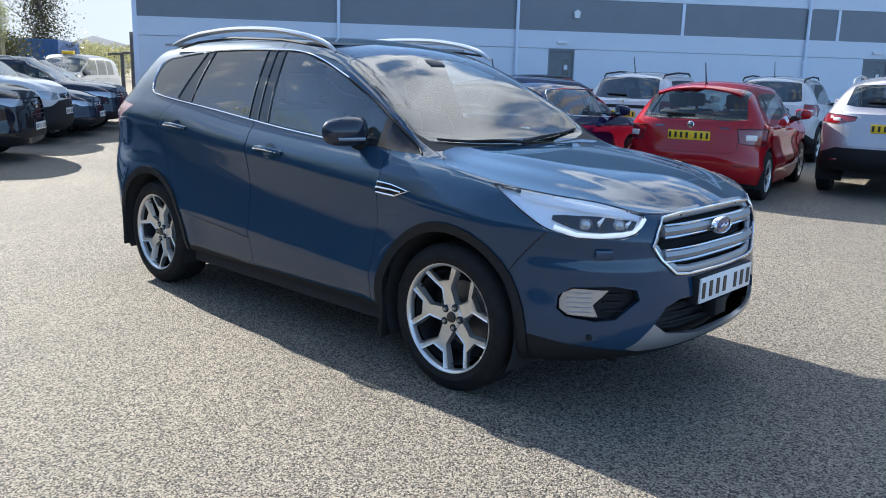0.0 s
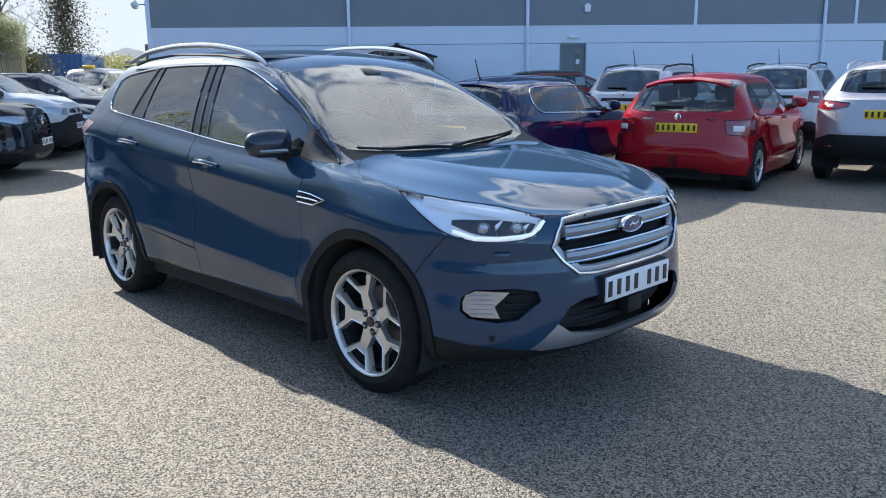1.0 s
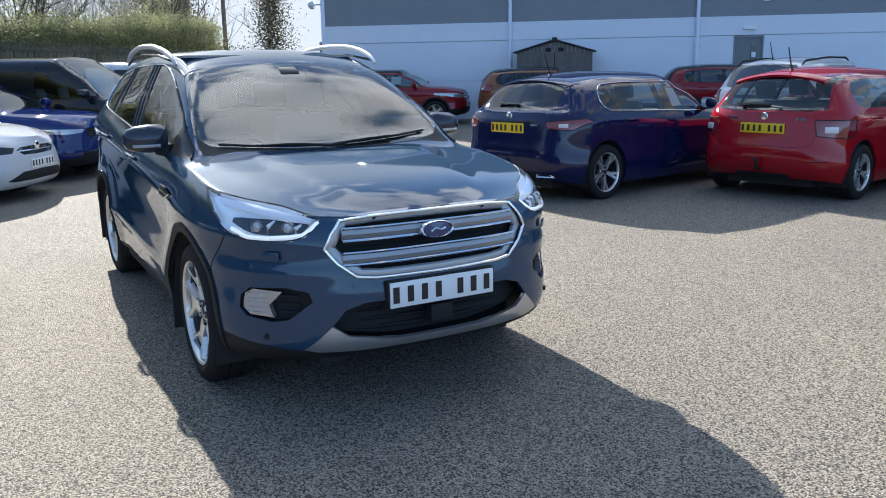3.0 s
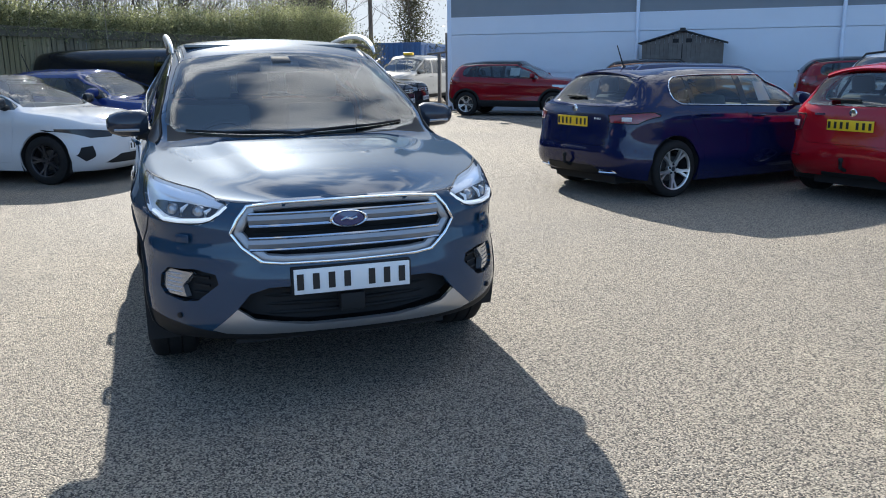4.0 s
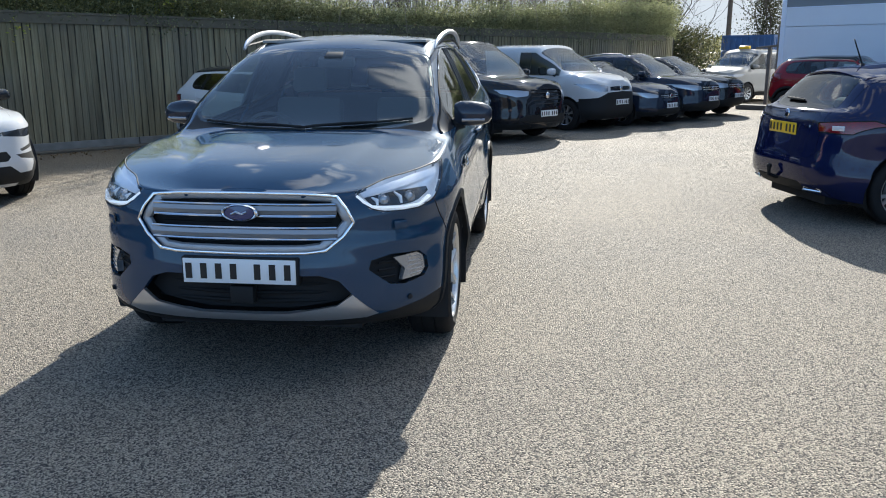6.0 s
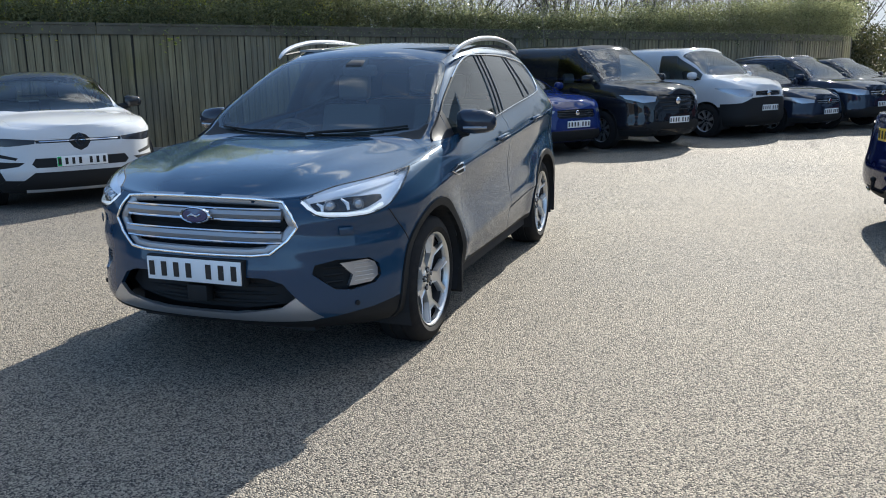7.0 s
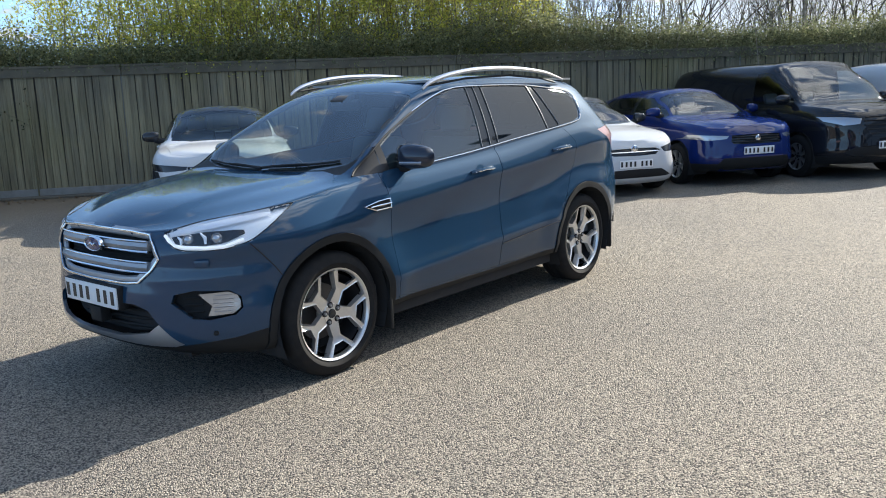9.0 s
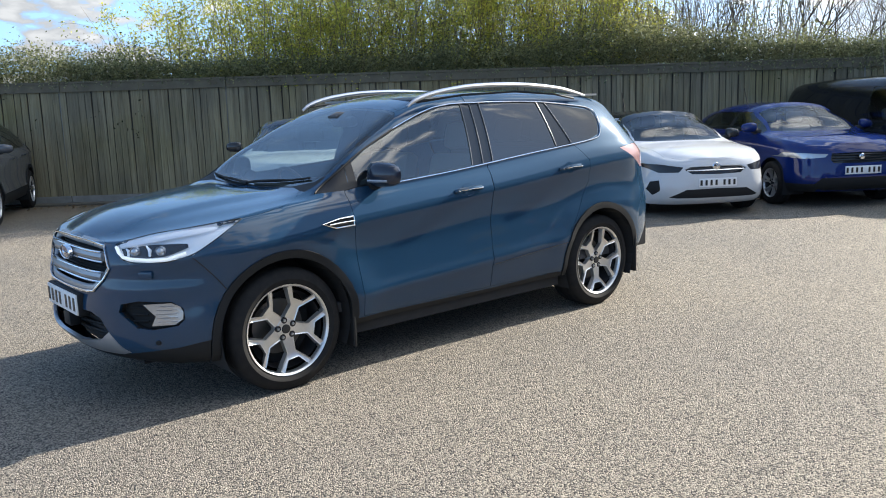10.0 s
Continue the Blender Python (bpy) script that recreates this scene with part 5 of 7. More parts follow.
M["asphalt"] = asphalt()
slab("ground", [(-900, -900), (900, -900), (900, 900), (-900, 900)], 0.0, M["asphalt"], "worn light grey asphalt of the car yard")

# building: its long side runs from the corner at 51 degrees
WALL_A = radians(51)
WD, WN = Vector((math.cos(WALL_A), math.sin(WALL_A), 0)), Vector((math.sin(WALL_A), -math.cos(WALL_A), 0))
WO = Vector((-20.0, 8.36, 0))
WALL = Matrix(((WD.x, WN.x, 0, WO.x), (WD.y, WN.y, 0, WO.y), (0, 0, 1, 0), (0, 0, 0, 1)))  # along, outwards, up
M["panel_white"] = material("pale_cladding", (0.70, 0.745, 0.81), 0.45, grain=(1.2, (0.65, 0.695, 0.76), 0.5), bump=(6, 0.05, 0.01))
M["panel_grey"] = material("grey_cladding", (0.205, 0.225, 0.245), 0.5, grain=(1.5, (0.18, 0.20, 0.22), 0.6))
M["door_grey"] = material("grey_steel_door", (0.17, 0.19, 0.20), 0.5, grain=(3, (0.14, 0.155, 0.165), 0.5))
M["pipe"] = material("pale_downpipe", (0.72, 0.78, 0.88), 0.4)


def building():
    LONG, TALL, DEEP = 60.0, 8.8, 40.0
    b = new("warehouse")
    b.matrix_world = WALL
    tagged(b, "pale clad warehouse with a grey band, downpipes and steel doors", "building", kind="structure")

    def piece(name, x0, x1, y0, y1, z0, z1, mat, bevel=0.0, label="", holder=b):
        bm = bmesh.new()
        box(bm, x0, x1, y0, y1, z0, z1, bevel=bevel)
        return part(name, bm, mat, holder, label, smooth=False)
    piece("wall_core", 0.05, LONG, -DEEP, -0.12, 0, TALL, M["panel_white"])
    doors = ((12.66, 13.52), (23.58, 24.50))
    # cladding courses, cut round the doors
    for z0, z1 in ((0.0, 1.18), (1.19, 2.385), (2.40, 2.92)):
        xs = [0.0]
        for a, c in doors:
            if z0 < 2.2:
                xs += [a, c]
        xs.append(LONG)
        for a, c in zip(xs[::2], xs[1::2]):
            piece("wall_panel", a, c, -0.10, 0.0, z0, z1, M["panel_white"])
    piece("band_panel", 0.0, LONG, -0.10, -0.004, 2.935, 3.93, M["panel_grey"])
    piece("drip_strip", 0.0, LONG, -0.02, 0.012, 2.915, 2.94, M["pipe"])
    piece("wall_panel", 0.0, LONG, -0.10, 0.0, 3.94, 4.92, M["panel_white"])
    for z0, z1 in ((4.93, 6.0), (6.01, 7.1), (7.11, TALL)):
        piece("wall_panel", 0.0, LONG, -0.10, -0.004, z0, z1, M["panel_grey"])
    piece("parapet", -0.05, LONG, -0.5, 0.04, TALL, TALL + 0.12, M["panel_grey"])
    piece("corner_trim", -0.03, 0.10, -0.10, 0.018, 0, TALL, M["pipe"])
    for x in (17.08, 22.52, 28.0, 38.4):
        piece("band_strip", x - 0.05, x + 0.05, 0, 0.02, 2.94, 3.93, M["pipe"])
    for x in (6.02, 11.60, 21.42, 33.3, 44):
        bm = bmesh.new()
        tube(bm, [(x, 0.07, 0.05), (x, 0.07, 3), (x, 0.07, TALL)], 0.055, 10)
        dp = part("downpipe", bm, M["pipe"], b)
        for z in (0.6, 2.2, 3.9, 5.5, 7.4):
            piece("bracket", x - 0.075, x + 0.075, 0, 0.09, z, z + 0.05, M["pipe"], holder=dp)
    for a, c in doors:
        d = piece("door", a + 0.05, c - 0.05, -0.09, -0.03, 0.02, 2.32, M["door_grey"], 0.004, "grey steel fire door")
        piece("door_frame", a, a + 0.05, -0.10, 0.01, 0, 2.38, M["panel_grey"], holder=d)
        piece("door_frame", c - 0.05, c, -0.10, 0.01, 0, 2.38, M["panel_grey"], holder=d)
        piece("door_frame", a, c, -0.10, 0.01, 2.32, 2.38, M["panel_grey"], holder=d)
        piece("vision_panel", a + 0.50, a + 0.68, -0.035, -0.022, 1.25, 2.08, M["gloss_black"], holder=d)
        piece("sticker", a + 0.53, a + 0.65, -0.021, -0.018, 1.75, 1.90, M["paper"], holder=d)
        piece("lamp_over_door", (a + c) / 2 - 0.17, (a + c) / 2 + 0.17, 0, 0.08, 2.55, 2.63, M["plate_white"], 0.01, "bulkhead lamp", d)
    bm = bmesh.new()
    prism(bm, [(-0.10, 0.10), (0.0, 0.16), (0.10, 0.10), (0.08, -0.10), (-0.08, -0.10)], 0.09, Matrix.Translation((13.52, 0, 3.45)))
    part("alarm_box", bm, M["plate_white"], b, "white alarm box", smooth=False)
    # flood lamp at the corner
    bm = bmesh.new()
    tube(bm, [(0.0, 0.05, 3.62), (-0.18, 0.08, 3.62)], 0.02, 6)
    fl = part("lamp_bracket", bm, M["panel_grey"], b)
    bm = bmesh.new()
    lathe(bm, [(0.0, 0.10), (0.11, 0.09), (0.14, 0.0), (0.12, -0.08), (0.0, -0.10)], 18, m=Matrix.Translation((-0.28, 0.08, 3.62)))
    part("flood_lamp", bm, M["satin"], fl)


building()


def handrail():
    r = new("handrail")
    r.matrix_world = WALL @ pose(0, 0, 0)
    tagged(r, "grey tubular steel handrail beside the fire door", "handrail")
    for z in (0.55, 1.05):
        bm = bmesh.new()
        tube(bm, [(11.2, 1.25, z), (11.9, 1.25, z), (12.55, 1.25, z)], 0.022, 8)
        part("rail", bm, M["satin"], r)
    for x in (11.2, 12.55):
        bm = bmesh.new()
        tube(bm, [(x, 1.25, 0), (x, 1.25, 0.6), (x, 1.25, 1.06)], 0.024, 8)
        part("post", bm, M["satin"], r)


handrail()

# fence line at 142 degrees
FENCE_A = radians(142)
FD, FN = Vector((math.cos(FENCE_A), math.sin(FENCE_A), 0)), Vector((math.sin(FENCE_A), -math.cos(FENCE_A), 0))
FO = Vector((-8.12, -5.71, 0))
FENCE = Matrix(((FD.x, FN.x, 0, FO.x), (FD.y, FN.y, 0, FO.y), (0, 0, 1, 0), (0, 0, 0, 1)))  # along, to the yard, up
M["board"] = wood("weathered_fence_board", (0.262, 0.230, 0.140), (0.180, 0.165, 0.118), (0.205, 0.182, 0.066))
M["rail_wood"] = material("fence_rail", (0.135, 0.122, 0.085), 0.85, grain=(5, (0.08, 0.074, 0.055), 0.7), bump=(25, 0.4, 0.004))
M["dirty_edging"] = material("earthy_concrete", (0.125, 0.112, 0.088), 0.9, grain=(5, (0.075, 0.066, 0.05), 0.7), bump=(40, 0.4, 0.005))
M["concrete"] = material("grey_concrete", (0.24, 0.235, 0.22), 0.9, grain=(6, (0.16, 0.16, 0.14), 0.6), bump=(40, 0.3, 0.004))


def leaf_material(name, a, b):
    m = bpy.data.materials.new(name)
    m.use_nodes = True
    n, l = m.node_tree.nodes, m.node_tree.links
    p = n["Principled BSDF"]
    p.inputs["Roughness"].default_value = 0.36
    g, r = n.new("ShaderNodeNewGeometry"), n.new("ShaderNodeValToRGB")
    r.color_ramp.elements[0].color, r.color_ramp.elements[1].color = (*a, 1), (*b, 1)
    l.new(g.outputs["Random Per Island"], r.inputs["Fac"])
    l.new(r.outputs["Color"], p.inputs["Base Color"])
    t, mix = n.new("ShaderNodeBsdfTranslucent"), n.new("ShaderNodeMixShader")
    l.new(r.outputs["Color"], t.inputs["Color"])
    mix.inputs["Fac"].default_value = 0.6
    out = n["Material Output"]
    l.new(p.outputs[0], mix.inputs[1])
    l.new(t.outputs[0], mix.inputs[2])
    l.new(mix.outputs[0], out.inputs["Surface"])
    return m


def leaves(name, spots, size, mat, label, category, m=None, kind="stuff", droop=0.3):
    """Many small folded leaves, one island each, at the spots."""
    rng = random.Random(name)
    n = len(spots)
    vs = np.zeros((n, 4, 3))
    for i, s in enumerate(spots):
        d = Vector((rng.gauss(0, 1), rng.gauss(0, 1), rng.gauss(-droop, 0.8))).normalized()
        u = d.orthogonal().normalized()
        u = Matrix.Rotation(rng.random() * 6.283, 3, d) @ u
        k = size * rng.uniform(0.6, 1.4)
        w = d.cross(u)
        c = Vector(s)
        vs[i, 0], vs[i, 1] = c - d * k, c + u * k * 0.55 + w * k * 0.15
        vs[i, 2], vs[i, 3] = c + d * k, c - u * k * 0.55 + w * k * 0.15
    me = bpy.data.meshes.new(name)
    f = np.arange(n * 4).reshape(n, 4)
    me.from_pydata(vs.reshape(-1, 3).tolist(), [], f.tolist())
    me.materials.append(mat)
    ob = new(name, me)
    if m is not None:
        ob.matrix_world = m
    return tagged(ob, label, category, kind=kind)


# shade between the fence boards, put into a dark colour
M["gap_shade"] = material("gap_shade_sheet", (0.06, 0.055, 0.045), 0.9, bump=(20, 0.3, 0.004))


def fence():
    f = new("fence")
    f.matrix_world = FENCE
    tagged(f, "weathered close-board timber fence on a concrete base", "fence", kind="structure")
    rng = random.Random(4)
    meshes = []
    for k in range(5):
        bm = bmesh.new()
        h = 2.05
        w = 0.104 + 0.002 * (k % 3)
        box(bm, -w / 2, w / 2, -0.008, 0.006 + 0.004 * (k % 2), 0, h)
        for v in bm.verts:
            if v.co.x > 0:
                v.co.y -= 0.010
            if v.co.z > 1:
                v.co.z += rng.uniform(-0.012, 0.008)
                v.co.x += rng.uniform(-0.006, 0.006)
        me = bpy.data.meshes.new("board")
        bm.to_mesh(me)
        bm.free()
        me.materials.append(M["board"])
        meshes.append(me)
    far = bmesh.new()
    x = -36.0
    while x < 18.6:
        gap = rng.uniform(0.110, 0.122)
        me = meshes[rng.randrange(5)]
        if x < -12.5:
            far.from_mesh(me)
            bmesh.ops.translate(far, verts=far.verts[-8:], vec=(x, rng.uniform(-0.004, 0.004), 0.15))
        elif x < 18.5:
            b = new("board", me)
            b.parent = f
            b.matrix_local = pose(x, rng.uniform(-0.004, 0.004), 0.15, 0, rng.uniform(-0.5, 0.5), 0)
        x += gap
    fb = part("boards", far, M["board"], f, smooth=False)
    fb["kind"] = "stuff"
    # added dark sheet behind the boards, so that the gaps read as shaded
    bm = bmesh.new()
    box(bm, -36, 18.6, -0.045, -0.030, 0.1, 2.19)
    part("backing", bm, M["gap_shade"], f, smooth=False)
    x = -36.0
    while x < 17:
        for nm, y0, y1, z0, z1, mt in (("gravel_board", -0.03, 0.03, 0.0, 0.15, M["concrete"]), ("capping", -0.035, 0.045, 2.195, 2.235, M["rail_wood"]), ("top_trim", 0.014, 0.034, 2.05, 2.195, M["rail_wood"])):
            bm = bmesh.new()
            box(bm, x + 0.01, x + 2.99, y0, y1, z0, z1, bevel=0.004)
            part(nm, bm, mt, f, smooth=False)
        bm = bmesh.new()
        box(bm, x - 0.05, x + 0.05, -0.12, -0.012, 0, 2.2)
        part("post", bm, M["concrete"], f, smooth=False)
        x += 3.0
    # kerb strip at the foot
    bm = bmesh.new()
    box(bm, -36, 18.6, 0.05, 0.32, 0.0, 0.035, bevel=0.008)
    k = mesh_object("kerb", bm, M["dirty_edging"], smooth=False)
    k.matrix_world = FENCE
    tagged(k, "earth-stained concrete edging at the fence foot", "kerb", kind="structure")


fence()


# ---- hedge, shrubs, trees ----
M["ivy"] = leaf_material("ivy_leaf", (0.085, 0.105, 0.048), (0.350, 0.360, 0.185))
M["shrub"] = leaf_material("spring_leaf", (0.26, 0.32, 0.06), (0.66, 0.62, 0.11))
M["dark_leaf"] = leaf_material("bramble_leaf", (0.015, 0.026, 0.010), (0.075, 0.070, 0.030))
M["far_leaf"] = leaf_material("far_spring_leaf", (0.14, 0.14, 0.06), (0.34, 0.33, 0.15))
M["dry_leaf"] = leaf_material("dry_leaf", (0.10, 0.06, 0.03), (0.30, 0.20, 0.10))
# grey-brown twigs, with the sunlight on them worked into a paler colour
M["sunlit_twig"] = material("sunlit_grey_twig", (0.30, 0.27, 0.21), 0.85, grain=(20, (0.20, 0.17, 0.13), 0.6))
M["bark"] = material("grey_bark", (0.085, 0.072, 0.058), 0.9, grain=(14, (0.045, 0.040, 0.034), 0.8), bump=(40, 0.5, 0.006))
hedge_top = pch([(-36, 2.75), (-10, 2.80), (-7.5, 2.70), (-6.5, 2.55), (0.5, 2.85), (1.5, 2.98), (3.5, 2.80), (6.3, 2.62), (9, 2.78), (12, 2.90), (15, 3.15), (19, 3.25)])


def hedge():
    rng = random.Random(11)
    spots = []
    for _ in range(4300):
        x = rng.uniform(-15, 19)
        top = hedge_top(x) * rng.uniform(0.93, 1.04)
        y = -rng.uniform(0.0, 0.9)
        z = top - abs(rng.gauss(0, 0.28)) - 0.05 - 0.15 * (abs(y + 0.4) > 0.35)
        r = rng.uniform(0.10, 0.22)
        for _ in range(44):
            a = Vector((rng.gauss(0, 1), rng.gauss(0, 0.9), rng.gauss(0, 0.8))) * r
            if z + a.z > 2.1:
                spots.append((x + a.x, min(0.28, y + a.y), z + a.z))
    # the dense lower mass, and sprays that hang over the front of the boards
    for _ in range(30000):
        x = rng.uniform(-15, 19)
        spots.append((x, -rng.random() * 0.85, rng.uniform(2.1, hedge_top(x) - 0.15)))
    for _ in range(50000):
        x = rng.uniform(-9, 19)
        spots.append((x, -0.05 - rng.random() * 0.5, rng.uniform(2.1, 2.55)))
    for _ in range(150):
        x = rng.uniform(0.0, 18.5)
        n = rng.randrange(8, 26)
        for k in range(n):
            spots.append((x + rng.gauss(0, 0.06 + 0.01 * (n - k)), rng.uniform(0.04, 0.16), 2.27 - k * 0.017 + rng.gauss(0, 0.03)))
    ob = leaves("hedge", spots, 0.022, M["ivy"], "dense dark green ivy hedge along the fence top", "hedge", FENCE)


def shrub(x, y, tall, wide, stems, per, seed, mat, label, wood=None):
    """A thicket of thin upright stems, leafy from top to bottom."""
    rng = random.Random(seed)
    t = new("shrub")
    t.matrix_world = FENCE @ pose(x, y, 0)
    tagged(t, label, "shrub", group="shrubs behind the fence")
    bm = bmesh.new()
    spots = []
    for k in range(stems):
        p = Vector((rng.gauss(0, wide * 0.42), rng.gauss(0, 0.40), 0))
        top = tall * (1 - 0.10 * min(1.6, abs(p.x) / wide)) * rng.uniform(0.70, 1.04)
        lean = Vector((rng.gauss(0, 0.19), rng.gauss(0, 0.10), 0))
        pts = [p + lean * top * q ** 1.5 + Vector((0, 0, top * q)) for q in (0, 0.3, 0.6, 0.85, 1.0)]
        tube(bm, pts, [0.016, 0.013, 0.009, 0.005, 0.002], 3)
        for _ in range(9):
            q = rng.uniform(0.36, 0.98)
            i = min(3, max(0, 0 if q < 0.3 else 1 if q < 0.6 else 2 if q < 0.85 else 3))
            e = p + lean * top * q ** 1.5 + Vector((0, 0, top * q))
            f = e + Vector((rng.gauss(0, 0.26), rng.gauss(0, 0.20), rng.uniform(0.08, 0.40)))
            tube(bm, [e, e.lerp(f, 0.5) + Vector((0, 0, 0.03)), f], [0.004, 0.003, 0.0015], 3)
            for _ in range(per // 9):
                s = e.lerp(f, rng.random())
                spots.append(s + Vector((rng.gauss(0, 0.10), rng.gauss(0, 0.10), rng.gauss(0, 0.08))))
    st = part("brushwood", bm, wood or M["young_bark"], t)
    st["kind"] = "stuff"
    me = leaves("foliage", spots, 0.026, mat, "", "")
    me.parent = t
    for key in ("label", "category", "kind"):
        if key in me:
            del me[key]
    me["kind"] = "stuff"


def bare_tree(where, tall, seed, spread=0.5, ivy=0, leaf=None, wide=1.0):
    rng = random.Random(seed)
    t = new("bare_tree")
    t.matrix_world = where
    tagged(t, "bare early spring tree with thin grey branches", "tree", group="bare trees behind the fence")
    trunk, crown = bmesh.new(), bmesh.new()
    spots = []

    def grow(bm, p, d, ln, r, depth):
        pts, q = [p], p
        dd = d.copy()
        for k in range(3):
            dd = (dd + Vector((rng.gauss(0, 0.10), rng.gauss(0, 0.10), 0.05))).normalized()
            q = q + dd * ln / 3
            pts.append(q)
        tube(bm, pts, [r, r * 0.85, r * 0.72, r * 0.6], 6 if depth == 0 else (4 if depth < 3 else 3))
        if depth < 5:
            for _ in range(3 if depth < 4 else 2):
                i = rng.choice((1, 2, 3, 3))
                nd = (dd + Vector((rng.gauss(0, spread), rng.gauss(0, spread), rng.gauss(0.10, 0.25)))).normalized()
                grow(crown, pts[i], nd, ln * rng.uniform(0.55, 0.80), r * (0.6 - 0.06 * (3 - i)), depth + 1)
    grow(trunk, Vector((0, 0, 0)), Vector((rng.gauss(0, 0.06), rng.gauss(0, 0.06), 1)).normalized(), tall * 0.30, tall * 0.0085, 0)
    part("trunk", trunk, M["bark"], t)
    part("crown", crown, M["bark"], t, "leafless branches")
    if ivy:
        for _ in range(ivy):
            z = rng.random() * tall * (0.55 if ivy < 3000 else 0.8)
            a = rng.random() * 6.283
            r = 0.12 + abs(rng.gauss(0, 0.20 if ivy < 3000 else 0.42 * wide * (1.15 - z / tall)))
            spots.append((math.cos(a) * r, math.sin(a) * r, z))
        o = leaves("ivy", spots, 0.05, leaf or M["ivy"], "", "")
        for key in ("label", "category"):
            if key in o:
                del o[key]
        o.parent = t


hedge()
k = 0
rise = pch([(-7.6, 3.5), (-6.6, 4.2), (-5.6, 4.5), (-4.4, 5.0), (-2.5, 5.5), (-0.5, 5.4), (0.6, 4.9), (1.6, 4.0), (2.4, 3.5)])
for k in range(15):
    x = -7.3 + k * 0.66
    shrub(x, -1.0 - 0.55 * (k % 3), rise(x) + 0.25 * (k % 3), 1.1, 24 if x < -5.6 else 46, 300, 30 + k, M["shrub"], "tall yellow-green spring shrub rising behind the fence")
for x, y, tall in ((-10.5, -0.9, 3.0), (-8.6, -0.9, 3.05), (-12.5, -0.9, 3.0)):
    k += 1
    shrub(x, y, tall, 1.6, 26, 100, 30 + k, M["dark_leaf"], "dark bramble bush just above the fence")
rng = random.Random(808)
for i in range(22):
    x = 1.6 + i * 0.82 + rng.uniform(-0.3, 0.3)
    bare_tree(FENCE @ pose(x, rng.uniform(-4.2, -1.2), 0, 0, 0, i * 47), rng.uniform(5.6, 7.8), 70 + i, 0.40, 240 if i % 3 == 0 else 70)
for i in range(17):
    x = 1.3 + i * 1.05
    shrub(x, -0.95 - 0.6 * (i % 3), 4.6 + 0.5 * (i % 4), 1.3, 36 if x < 5 else 20, 9 if i % 3 else 45, 330 + i, M["dry_leaf"] if i % 3 else M["ivy"], "leafless grey-brown spring thicket rising behind the fence", M["sunlit_twig"])
for i, x in enumerate((-18.5, -22.0, -25.5)):
    bare_tree(FENCE @ pose(x, -2.8, 0, 0, 0, i * 47), 7.2, 170 + i, 0.42, 120)
for i, (x, y, tall) in enumerate(((-30.6, 6.2, 7.6), (-33.5, 7.0, 8.0), (-37.1, 12.4, 9.0), (-28.8, 5.0, 7.4), (-31.8, 6.3, 8.4))):
    bare_tree(pose(x, y, 0, 0, 0, i * 61), tall, 90 + i, 0.5, 6500 if i != 2 else 15000, M["ivy"] if i != 2 else M["dark_leaf"], 1.0 if i != 2 else 1.9)


def bush(name, x, y, r, tall, n, seed, mat, label, leaf=0.06):
    rng = random.Random(seed)
    spots = []
    for _ in range(n // 30):
        c = Vector((rng.gauss(0, r * 0.5), rng.gauss(0, r * 0.5), tall * rng.random() ** 0.7))
        for _ in range(30):
            spots.append(c + Vector((rng.gauss(0, 0.22), rng.gauss(0, 0.22), rng.gauss(0, 0.18))))
    spots = [(p[0], p[1], abs(p[2])) for p in spots]
    leaves(name, spots, leaf, mat, label, "bush", pose(x, y, 0))


for i, (x, y, r, tall) in enumerate(((-24.6, 6.2, 0.8, 2.3), (-27.8, 6.5, 0.6, 2.0), (-29.5, 7.4, 1.0, 2.6), (-33, 8.0, 1.2, 2.8), (-26.5, 4.8, 1.5, 3.9), (-30, 5.0, 2.0, 5.0), (-75, 16, 7, 3.3), (-80, 27, 8, 3.3), (-92, 40, 9, 3.9), (-84, 33, 7, 3.7), (-70, 21, 5, 2.8))):
    bush("bush", x, y, r, tall, 4200 if i < 6 else 9000, 200 + i, M["far_leaf"] if i > 5 else M["dark_leaf"], "dark green bush beyond the end of the fence" if i < 6 else "pale yellow-green spring thicket far beyond the yard", 0.045 if i < 6 else 0.10)


rng = random.Random(77)
litter = [(rng.uniform(-14, 18), 0.33 + abs(rng.gauss(0, 0.35)), 0.012) for _ in range(1500)]
leaves("leaf_litter", litter, 0.022, M["dry_leaf"], "dry brown leaf litter along the fence foot", "leaf litter", FENCE, droop=0.0)

# ---- shed, container, pole, hills ----
M["shed_wood"] = material("grey_shed_boards", (0.17, 0.155, 0.14), 0.85, grain=(6, (0.11, 0.10, 0.09), 0.7), bump=(30, 0.4, 0.004), vary=0.1)
M["felt"] = material("roof_felt", (0.035, 0.036, 0.038), 0.9, bump=(200, 0.4, 0.003))
M["cont_blue"] = material("faded_blue_steel", (0.03, 0.10, 0.27), 0.5, grain=(2, (0.045, 0.085, 0.18), 0.6))
M["pole_wood"] = material("creosoted_pole", (0.12, 0.10, 0.08), 0.9, grain=(8, (0.07, 0.06, 0.05), 0.6))


